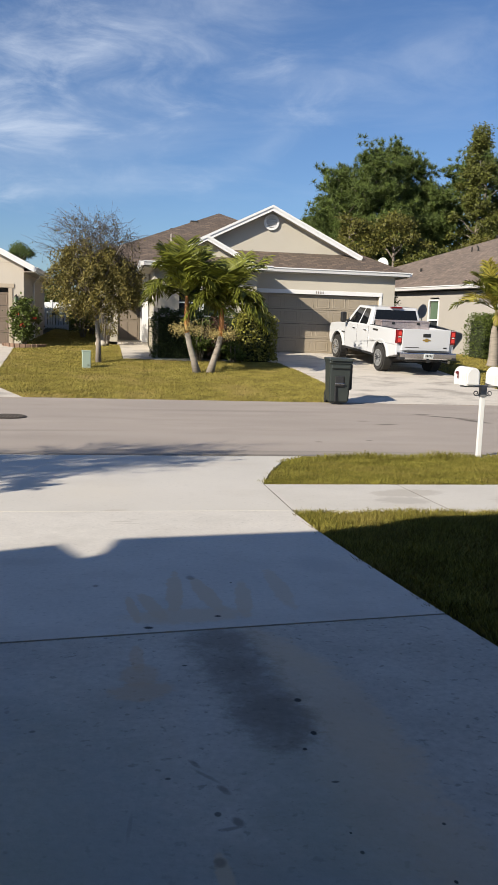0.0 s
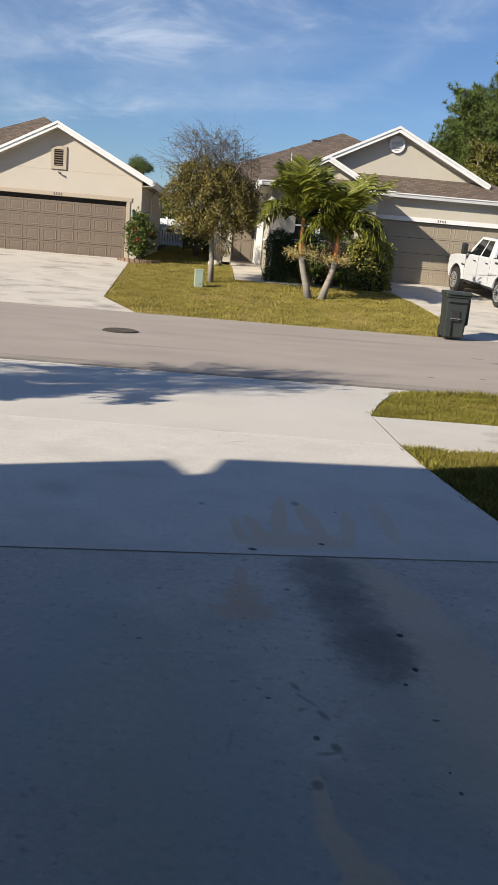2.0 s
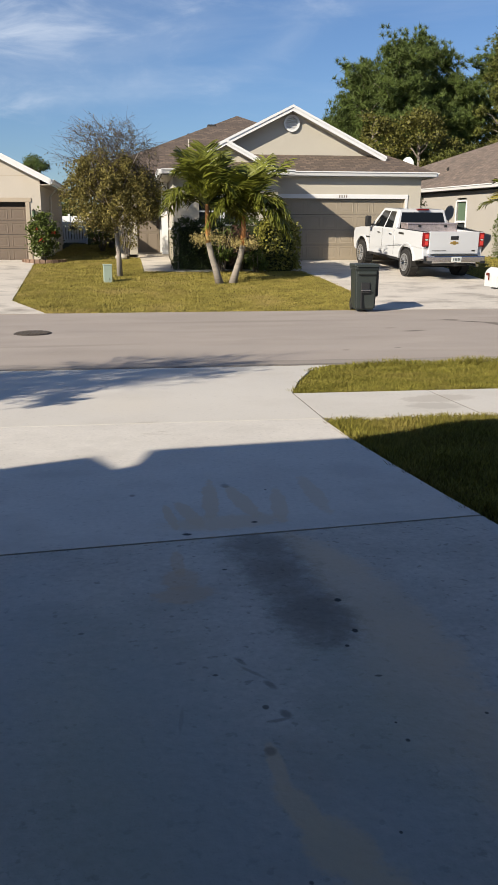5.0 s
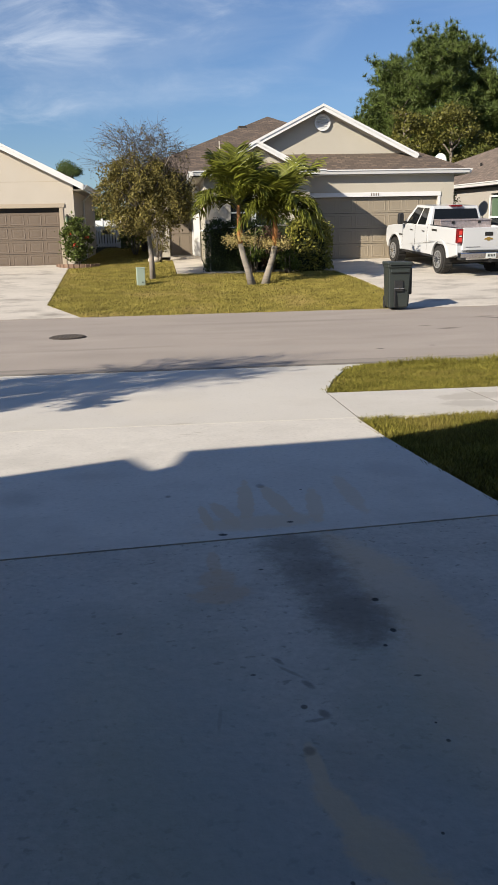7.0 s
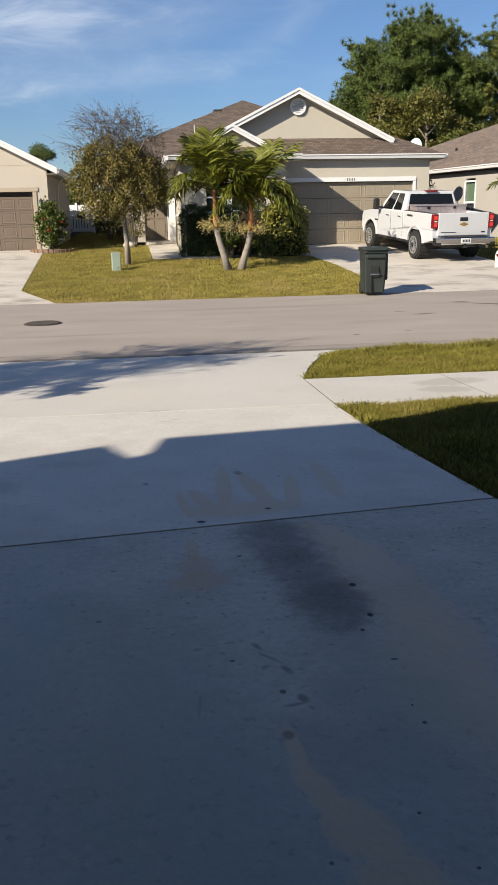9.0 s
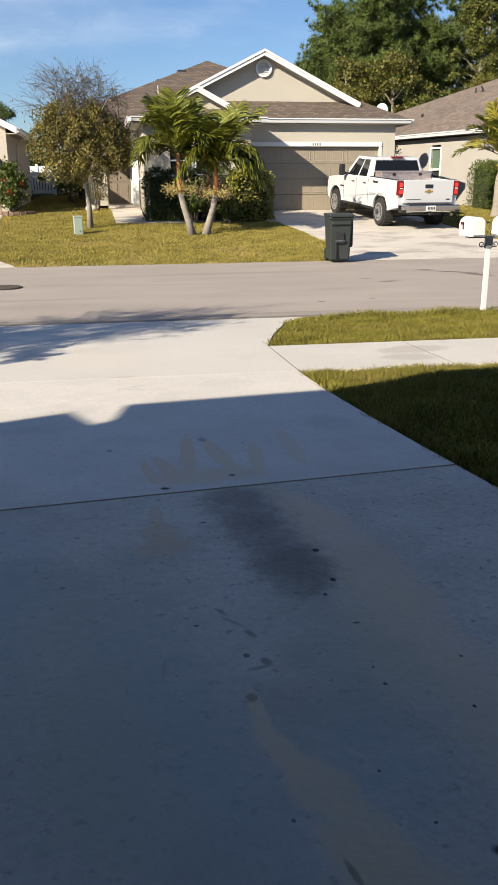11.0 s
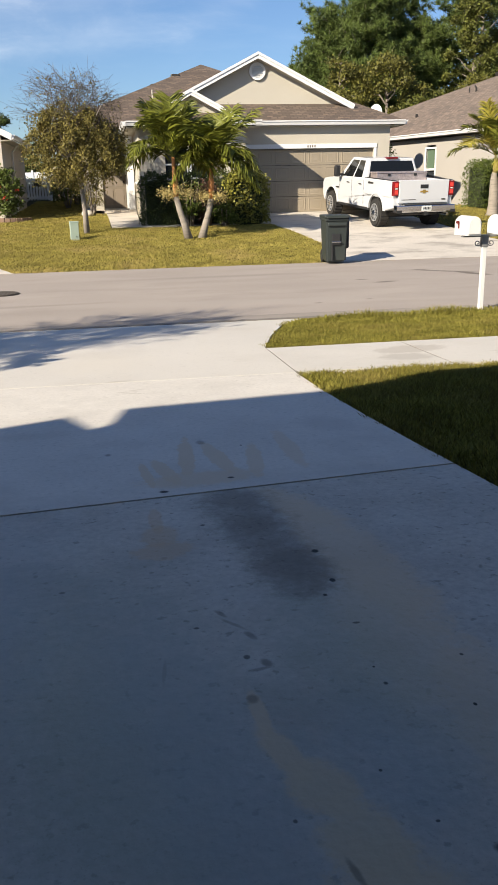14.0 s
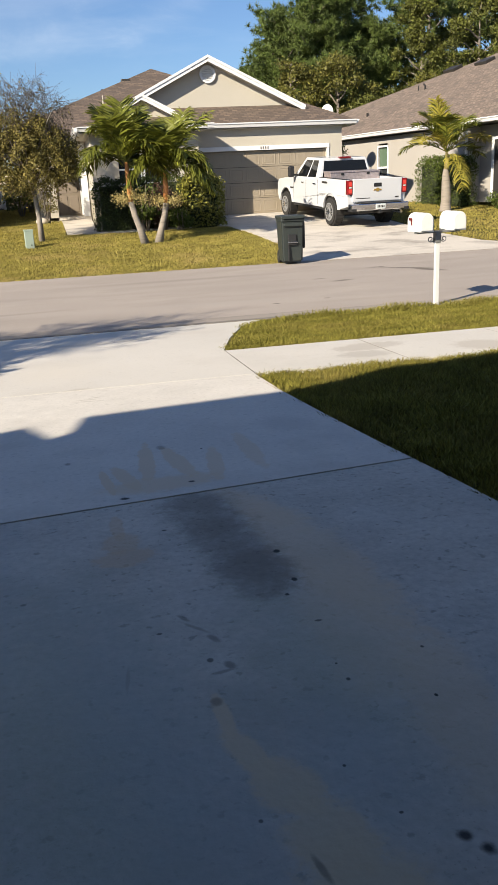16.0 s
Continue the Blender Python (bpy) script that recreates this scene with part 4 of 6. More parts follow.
    # roof vents and a plumbing pipe
    part("roof_vent", box(3.35, 3.7, 36.2, 36.5, 5.95, 6.16, 0.03), M_METAL_DARK, h, "dark metal roof vent")
    part("roof_vent", box(2.45, 2.62, 35.4, 35.6, 5.5, 5.7, 0.02), M_METAL_DARK, h)
    bm = bmesh.new()
    add_tube(bm, [(2.2, 30.6, 4.2), (2.2, 30.6, 4.98)], 0.025, 6)
    part("vent_pipe", bm, M_STUCCO, h)
    return h


def build_right_house():
    """Turned a little towards the street; only its near flank and roof are seen."""
    h = thing("house", 15.25, 28.9, 0, "pale stucco house with weathered brown shingle roof", "house", rz=13.5)
    # local: +y runs back along the flank, +x into the house
    zb, zt, ze = 0.8, 3.455, 3.66
    part("wall", box(-0.15, 0.05, 0.0, 1.95, zb, zt), M_STUCCO_R, h, "pale stucco flank wall")
    bm = wall_with_hole(1.95, 17.0, -0.15, 0.05, zb, zt, [(5.1, 5.75, 1.5, 3.2)])
    for v in bm.verts:
        v.co = Vector((v.co.y, v.co.x, v.co.z))
    bmesh.ops.recalc_face_normals(bm, faces=bm.faces[:])
    part("wall", bm, M_STUCCO_R, h)
    w = part("window", box(-0.17, -0.09, 5.02, 5.1, 1.42, 3.12), M_WHITE, h, "white framed sash window")
    part("window_frame", box(-0.17, -0.09, 5.75, 5.83, 1.42, 3.12), M_WHITE, w)
    part("window_frame", box(-0.17, -0.09, 5.02, 5.83, 3.05, 3.12), M_WHITE, w)
    part("window_frame", box(-0.17, -0.09, 5.02, 5.83, 1.42, 1.5), M_WHITE, w)
    part("meeting_rail", box(-0.16, -0.09, 5.1, 5.75, 2.2, 2.28), M_WHITE, w)
    part("pane", box(-0.08, -0.07, 5.1, 5.75, 2.28, 3.05), M_GLASS_GREEN, w, "green tinted upper pane")
    part("pane", box(-0.08, -0.07, 5.1, 5.75, 1.5, 2.2), M_GLASS, w)
    part("entry_wall", box(0.35, 0.55, -2.6, 0.0, zb, zt), M_STUCCO_R, h)
    part("return_wall", box(0.05, 0.36, 0.0, 0.2, zb, zt), M_STUCCO_R, h)
    d = part("entry_door", box(0.3, 0.348, -1.75, -0.8, zb, 2.95), M_DARK, h, "dark recessed entry door")
    part("door_trim", box(0.28, 0.349, -0.8, -0.68, zb, 3.05), M_WHITE, d)
    part("door_trim", box(0.28, 0.349, -1.87, -1.75, zb, 3.05), M_WHITE, d)
    part("door_trim", box(0.28, 0.349, -1.87, -0.68, 2.95, 3.05), M_WHITE, d)
    bm = bmesh.new()
    add_tube(bm, [(-0.42, 0.12, ze - 0.15), (-0.36, 0.12, ze - 0.3), (-0.2, 0.12, ze - 0.42), (-0.2, 0.12, zb)], 0.05, 8)
    part("downspout", bm, M_WHITE, h, "white downspout")
    part("front_wall", box(0.55, 12, -2.6, -2.4, zb, zt), M_STUCCO_R, h)
    part("back_wall", box(0.2, 14, 16.8, 17.0, zb, zt), M_STUCCO_R, h)
    s = 0.4
    roof_mesh("roof", hip(-0.45, 20.5, -6.5, 17.5, ze, s), M_SHINGLE_R, h, "weathered brown asphalt shingles")
    gutter(h, (-0.45, 17.5), (-0.45, -6.5), ze + 0.02)
    part("eave_soffit", box(-0.45, 0.36, -6.5, 17.5, ze - 0.15, ze - 0.13), M_STUCCO_R, h)
    for vy, vx in ((9.9, 7.1), (7.8, 7.25)):
        bm = bmesh.new()
        add_box(bm, -0.3, 0.3, -0.4, 0.4, 0.0, 0.14, 0.02, Matrix.Translation((vx, vy, ze + (vx + 0.45) * s)) @ Matrix.Rotation(-math.atan(s), 4, "Y"))
        part("roof_vent", bm, M_METAL_DARK, h, "low dark roof vent")
    bm = bmesh.new()
    add_tube(bm, [(4.66, 9.4, ze + 4.9 * s), (4.66, 9.4, ze + 5.11 * s + 0.22)], 0.035, 6)
    part("vent_pipe", bm, M_METAL_DARK, h)
    bm = bmesh.new()
    add_tube(bm, [(4.66, 8.9, ze + 4.9 * s), (4.66, 8.9, ze + 5.11 * s + 0.15), (4.66, 9.0, ze + 5.11 * s + 0.24)], 0.05, 6)
    part("vent_pipe", bm, M_METAL_DARK, h)
    bm = bmesh.new()
    add_tube(bm, [(1.9, 9.6, ze + 2.3 * s), (1.9, 9.6, ze + 2.35 * s + 0.15)], 0.06, 6)
    part("vent_pipe", bm, M_METAL_DARK, h)
    return h


def build_own_house():
    """The unseen garage from which the view is taken, shaped to cast the drive's shadow: open door, eave and roof
    behind the camera.
    """
    h = thing("house", 0, 0, 0, "unseen beige stucco garage, door open, shaped to cast the drive's shadow", "house")
    fy, z0 = 0.75, 0.42
    part("wall", wall_with_hole(-9.0, 6.2, fy, fy + 0.2, z0, 3.0, [(-3.2, 1.95, z0, 2.62)]), M_STUCCO, h)
    part("side_wall", box(-9.0, -8.8, -7, fy, z0, 3.0), M_STUCCO, h)
    part("side_wall", box(6.0, 6.2, -7, fy, z0, 3.0), M_STUCCO, h)
    part("inner_wall", box(-3.6, -3.4, -7, fy, z0, 3.0), M_STUCCO, h)
    part("inner_wall", box(2.3, 2.5, -7, fy, z0, 3.0), M_STUCCO, h)
    part("back_wall", box(-9.0, 6.2, -7.2, -7, z0, 3.0), M_STUCCO, h)
    part("garage_floor", box(-3.4, 2.3, -7, -1.0, z0 - 0.1, z0 + 0.045), M_CONC, h)
    part("garage_ceiling", box(-3.4, 2.3, -7, fy, 2.85, 2.95), M_WHITE, h)
    # a low gable beside the taller garage gable, outlines worked back from the drive's shadow; the roof falls away
    # behind both
    gable = [(-7.18, 3.03), (-5.95, 4.28), (-5.03, 3.82)]
    crest = [(-5.67, 4.36), (-4.3, 4.56), (-3.94, 5.07), (-2.99, 5.21), (4.77, 5.31)]
    part("gable_wall", prism([(-5.14, 2.5), (-5.14, 3.94), *crest[:4], (9.0, crest[4][1]), (9.0, 2.5)], "y", OWN_Y - 0.06, OWN_Y), M_STUCCO, h)
    part("low_shadow_gable", prism([(-16.0, 2.5), (-16.0, gable[0][1] - 0.6), *gable, (gable[2][0], 2.5)], "y", OWN_Y - 0.13, OWN_Y - 0.07), M_STUCCO, h)
    top = max(z for _, z in crest) - 0.1
    roof_mesh("roof", [[(crest[2][0], OWN_Y - 0.14, top - 0.15), (9.0, OWN_Y - 0.14, top - 0.15), (9.0, -7.6, 3.2), (crest[2][0], -7.6, 3.2)]], M_SHINGLE, h)
    roof_mesh("roof", [[(-16.0, OWN_Y - 0.14, 2.9), (crest[2][0], OWN_Y - 0.14, 2.9), (crest[2][0], -7.6, 2.9), (-16.0, -7.6, 2.9)]], M_SHINGLE, h)
    return h


OWN_Y = 1.35
build_left_house()
build_main_house()
build_right_house()
build_own_house()


# ---- plants ----
M_BARK = mat("oak_bark", (0.19, 0.16, 0.135), 0.9, vary=0.2, scale=5, fine=40, bump=0.6)
M_OAK_BARK = mat("pale_oak_bark", (0.29, 0.25, 0.21), 0.9, vary=0.2, scale=5, fine=40, bump=0.6)
M_TWIG = mat("dark_twig", (0.085, 0.07, 0.06), 0.9, vary=0.15, bump=0)
M_OAK_LEAF = mat("oak_leaf", (0.155, 0.13, 0.036), 0.6, vary=0.5, scale=2.0, fine=8, bump=0, island=0.5, spec=0.25, back=0.06)
M_PALM_TRUNK = mat("palm_trunk", (0.27, 0.235, 0.195), 0.9, vary=0.15, scale=3, fine=30, bump=0.5, stretch=(1, 1, 6), dirt=(0.13, 0.11, 0.09), dirt_scale=2.5, dirt_amount=0.7)
M_CROWNSHAFT = mat("orange_crownshaft", (0.52, 0.21, 0.065), 0.6, vary=0.2, scale=4, fine=30, bump=0.2, stretch=(1, 1, 0.3), dirt=(0.3, 0.17, 0.07), dirt_scale=3, dirt_amount=0.6)
M_PALM_LEAF = mat("palm_leaflet", (0.138, 0.15, 0.02), 0.5, vary=0.4, scale=1.6, fine=5, bump=0, island=0.5, spec=0.3, back=0.08)
M_PALM_YELLOW = mat("yellowing_palm_leaflet", (0.3, 0.26, 0.04), 0.5, vary=0.2, scale=1.2, fine=5, bump=0, island=0.3, spec=0.4, back=0.12)
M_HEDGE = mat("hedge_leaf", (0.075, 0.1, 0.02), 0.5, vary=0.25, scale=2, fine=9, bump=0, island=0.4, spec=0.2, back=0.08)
# hedge leaf darkened for shade, and a yellow-green one brightened as if sunlit
M_HEDGE_SHADED = mat("shaded_hedge_leaf", (0.045, 0.065, 0.014), 0.5, vary=0.25, scale=2, fine=9, bump=0, island=0.4, spec=0.3, back=0.05)
M_HEDGE_LIT = mat("sunlit_yellow_green_hedge_leaf", (0.19, 0.185, 0.034), 0.5, vary=0.25, scale=2, fine=9, bump=0, island=0.45, spec=0.3, back=0.1)
# near-black core colour, painted shade behind the leaves
M_HEDGE_CORE = mat("hedge_shade", (0.02, 0.028, 0.008), 0.9, vary=0.3, scale=4, fine=20, bump=0.5)
M_BRONZE_LEAF = mat("bronze_leaf", (0.09, 0.045, 0.03), 0.5, vary=0.25, scale=2, fine=9, bump=0, island=0.4, back=0.08)
M_STALK = mat("dry_flower_stalk", (0.36, 0.29, 0.11), 0.8, vary=0.2, scale=3, fine=20, bump=0, island=0.3)
M_PINE = mat("pine_needle", (0.085, 0.117, 0.027), 0.55, vary=0.5, scale=0.7, fine=3, bump=0, island=0.45, spec=0.3, back=0.04)
M_BROAD = mat("olive_leaf", (0.092, 0.1, 0.02), 0.55, vary=0.5, scale=0.6, fine=3, bump=0, island=0.5, spec=0.3, back=0.05)
M_BROAD_B = mat("yellow_green_leaf", (0.112, 0.107, 0.022), 0.55, vary=0.5, scale=0.6, fine=3, bump=0, island=0.5, spec=0.3, back=0.05)
M_PETAL = mat("red_petal", (0.6, 0.05, 0.03), 0.5, vary=0.1, bump=0)

RNG = np.random.default_rng(7)


def leaf_quads(centres, size, aspect=0.5, flat=0.0, lift=0.3):
    """A rhombic leaf at each centre, turned at random; returns vertices and quads."""
    n = len(centres)
    d = RNG.normal(size=(n, 3))
    d[:, 2] = d[:, 2] * (1 - flat) + lift * 0.3
    d /= np.linalg.norm(d, axis=1)[:, None]
    r = RNG.normal(size=(n, 3))
    w = np.cross(d, r)
    w /= np.linalg.norm(w, axis=1)[:, None]
    s = (size * RNG.uniform(0.6, 1.3, n))[:, None]
    v = np.stack([centres - d * s * 0.5, centres + w * s * aspect * 0.5, centres + d * s * 0.5, centres - w * s * aspect * 0.5], 1).reshape(-1, 3)
    return v, np.arange(4 * n).reshape(-1, 4)


def blob_points(n, centre, radii, shell=0.5):
    d = RNG.normal(size=(n, 3))
    d /= np.linalg.norm(d, axis=1)[:, None]
    r = (shell + (1 - shell) * RNG.uniform(0, 1, n) ** 0.6)[:, None]
    return np.array(centre) + d * r * np.array(radii)


def clumps(count, per, centre, radii, clump, shell=0.35):
    c = blob_points(count, centre, radii, shell)
    spread = clump * RNG.uniform(0.6, 1.3, count)
    pts = np.repeat(c, per, 0) + RNG.normal(size=(count * per, 3)) * np.repeat(spread, per)[:, None] * np.array([0.5, 0.5, 0.38])
    return pts, c


def needles(tips, per, length, width):
    """Tufts of needles: thin triangles spraying from each tip."""
    n = len(tips) * per
    o = np.repeat(tips, per, 0)
    d = RNG.normal(size=(n, 3))
    d[:, 2] += 0.8
    d /= np.linalg.norm(d, axis=1)[:, None]
    w = np.cross(d, RNG.normal(size=(n, 3)))
    w /= np.linalg.norm(w, axis=1)[:, None]
    L = (length * RNG.uniform(0.6, 1.2, n))[:, None]
    v = np.stack([o - w * width, o + w * width, o + d * L], 1).reshape(-1, 3)
    return v, np.arange(3 * n).reshape(-1, 3)


def limbs(parent, paths, material, name="trunk", sides=7):
    bm = bmesh.new()
    for pts, radii in paths:
        add_tube(bm, pts, radii, sides)
    return part(name, bm, material, parent, smooth=True)


def curve_to(a, b, sag=0.2, k=5, rnd=0.1):
    a, b = Vector(a), Vector(b)
    out = []
    for i in range(k):
        t = i / (k - 1)
        p = a.lerp(b, t)
        p.z += math.sin(t * math.pi) * sag
        p += Vector(RNG.normal(size=3)) * rnd * math.sin(t * math.pi)
        out.append(p)
    return out


def build_oak(bx, by, label, wide=1.0, tall=1.0, group="", sprays=260, leaf=0.066):
    """A young street oak: slender trunk, drooping leafy sprays, a dome of bare twigs."""
    t = thing("tree", bx, by, gz(by) - 0.05, label, "tree", group)
    t.scale = (wide, wide, tall)
    top = Vector((-0.12, 0.0, 1.9))
    paths = [([(0, 0, 0), (-0.01, 0, 0.7), (-0.06, 0, 1.4), top], [0.1, 0.075, 0.065, 0.06])]
    twigs, ends = [], []
    for i in range(15):
        a = 2 * math.pi * i / 15 + RNG.uniform(-0.2, 0.2)
        e = Vector((math.cos(a) * RNG.uniform(0.6, 1.4), math.sin(a) * RNG.uniform(0.6, 1.2), RNG.uniform(2.1, 3.7))) + Vector((-0.05, 0, 0))
        paths.append((curve_to(top - Vector((0, 0, RNG.uniform(0, 0.5))), e, 0.15, 7, 0.03), [0.036, 0.03, 0.025, 0.02, 0.016, 0.012, 0.008]))
        ends.append(e)
    limbs(t, paths, M_OAK_BARK)
    tip_pts = []
    for i in range(170):
        s = Vector(ends[i % len(ends)]) * RNG.uniform(0.75, 0.95) + Vector((0, 0, 0.2))
        a = RNG.uniform(0, 2 * math.pi)
        reach = RNG.uniform(0.1, 1.0) ** 0.6
        e = Vector((math.cos(a) * 1.8 * reach - 0.3, math.sin(a) * 1.4 * reach, 4.6 - 1.2 * reach ** 2 + RNG.normal() * 0.16))
        c = curve_to(s, e, 0.3, 9, 0.035)
        twigs.append((c, [0.009 - 0.0007 * k for k in range(9)]))
        # short side shoots
        for k in (4, 5, 6, 7):
            d = Vector(RNG.normal(size=3)) * 0.16 + (Vector(c[8]) - Vector(c[4])) * 0.35
            twigs.append(([c[k], c[k] + d * 0.5 + Vector((0, 0, 0.02)), c[k] + d], [0.004, 0.0035, 0.0025]))
        if RNG.uniform() < 0.55:
            tip_pts += [np.array(list(c[k])) + RNG.normal(size=3) * 0.05 for k in range(4, 9)]
    tagged(limbs(t, twigs, M_TWIG, "twig_spray", 4), "bare dark twigs", kind="stuff")
    # leafy sprays: each hangs outward and down from a point inside the crown
    n = sprays
    hub = blob_points(n, (-0.1, 0, 2.62), (1.38, 1.2, 1.1), 0.1)
    hub[:, 2] = np.maximum(hub[:, 2], 1.55 + 0.25 * np.abs(hub[:, 0] + 0.1))
    out = hub - np.array([-0.1, 0, 2.5])
    out /= np.linalg.norm(out, axis=1)[:, None] + 0.3
    out[:, 2] = out[:, 2] * 0.5 - 0.25
    per = 150
    u = RNG.uniform(0, 1, (n, per, 1))
    sp = RNG.uniform(0.05, 0.12, (n, 1, 1))
    pts = hub[:, None, :] + out[:, None, :] * u * RNG.uniform(0.25, 0.6, (n, 1, 1)) - np.array([0, 0, 0.18]) * u * u + RNG.normal(size=(n, per, 3)) * sp
    v, f = leaf_quads(np.concatenate([pts.reshape(-1, 3), np.array(tip_pts)]), leaf, 0.6)
    np_mesh("crown", v, f, M_OAK_LEAF, t)
    return t


def frond_mesh(parent, root, heading, rise, length, droop, material, pairs=34, leaf=0.45, width=0.018, lean=0.5, name="frond", hang=0.5):
    """One feather frond: an arched midrib with narrow leaflets on both sides."""
    root = Vector(root)
    h = Vector((math.cos(heading), math.sin(heading), 0))
    side = Vector((-h.y, h.x, 0))
    rib, verts, faces = [], [], []
    for i in range(13):
        t = i / 12
        rib.append(root + h * (length * math.cos(rise) * t * (1 - 0.18 * t * droop)) + Vector((0, 0, length * (math.sin(rise) * t - droop * 0.5 * t * t))))
    bm = bmesh.new()
    add_tube(bm, rib, [0.02 * (1 - 0.8 * i / 12) for i in range(13)], 4)
    fr = part(name, bm, material, parent)
    for k in range(pairs):
        t = 0.1 + 0.9 * (k + RNG.uniform(0.2, 0.8)) / pairs
        i = min(int(t * 12), 11)
        p = rib[i].lerp(rib[i + 1], t * 12 - i)
        d = (rib[i + 1] - rib[i]).normalized()
        L = leaf * (0.45 + 0.75 * math.sin(math.pi * min(1, 0.12 + t * 0.8))) * RNG.uniform(0.85, 1.12)
        for sg in (-1, 1):
            o = (side * sg * 0.85 + d * lean + Vector((0, 0, 0.3 - 0.3 * t)) + Vector(RNG.normal(size=3)) * 0.14).normalized()
            fall = hang * RNG.uniform(0.7, 1.3)
            p1 = p + o * L * 0.35
            o2 = (o + Vector((0, 0, -fall * 0.9)) + Vector(RNG.normal(size=3)) * 0.08).normalized()
            p2 = p1 + o2 * L * 0.35
            o3 = (o2 + Vector((0, 0, -fall * 1.3))).normalized()
            p3 = p2 + o3 * L * 0.34
            w = (d + Vector(RNG.normal(size=3)) * 0.25).normalized() * width
            b = len(verts)
            verts += [p - w * 0.5, p + w * 0.5, p1 + w, p1 - w, p2 + w * 0.85, p2 - w * 0.85, p3]
            faces += [(b, b + 1, b + 2, b + 3), (b + 3, b + 2, b + 4, b + 5), (b + 5, b + 4, b + 6, b + 6)]
    me = bpy.data.meshes.new("blade")
    me.from_pydata([tuple(v) for v in verts], [], [f if f[2] != f[3] else f[:3] for f in faces])
    me.materials.append(material)
    lo = new("blade", me)
    lo.parent = fr
    return fr


def build_yard_palm(x, y, bend, height, shaft, fronds, label, turn=0.0):
    t = thing("palm", x, y, gz(y) - 0.05, label, "palm tree", "front yard palms")
    zt = height
    path = [(0, 0, 0), (bend * 0.35, 0, zt * 0.35), (bend * 0.75, 0, zt * 0.7), (bend, 0, zt)]
    bm = bmesh.new()
    add_tube(bm, path, [0.13, 0.095, 0.085, 0.08], 12)
    part("trunk", bm, M_PALM_TRUNK, t, "pale grey ringed trunk", smooth=True)
    bm = bmesh.new()
    top = Vector((bend * 1.12, 0, zt + shaft))
    add_tube(bm, [(bend, 0, zt - 0.02), (bend * 1.05, 0, zt + shaft * 0.5), top], [0.072, 0.075, 0.045], 12)
    part("crownshaft", bm, M_CROWNSHAFT, t, "orange-brown crownshaft", smooth=True)
    for i, (head, rise, length, droop) in enumerate(fronds):
        frond_mesh(t, top + Vector((0, 0, 0.04 - 0.1 * i / len(fronds))), radians(head), radians(rise), length, droop, M_PALM_LEAF, pairs=66, leaf=0.6, width=0.023, hang=0.08 + 0.45 * (1 - rise / 90))
    frond_mesh(t, top, 0.4, radians(88), 1.1, 0.1, M_PALM_LEAF, pairs=16, leaf=0.2, width=0.02, lean=1.6, name="spear_frond")
    # old flower stalks under the crownshaft
    for i in range(7):
        a = i * 0.9 + turn
        e = Vector((bend + math.cos(a) * 0.34, math.sin(a) * 0.3, zt + 0.02 + 0.16 * RNG.uniform()))
        pts = np.array(list(e)) + RNG.normal(size=(130, 3)) * np.array([0.1, 0.1, 0.09])
        v, f = leaf_quads(pts, 0.07, 0.35)
        st = np_mesh("flower_stalk", v, f, M_STALK, t)
        tagged(st, "dry beige flower cluster", kind="stuff")
        bm = bmesh.new()
        add_tube(bm, curve_to((bend, 0, zt - 0.02), e, 0.08, 4, 0.02), 0.012, 5)
        part("stem", bm, M_STALK, st)
    return t


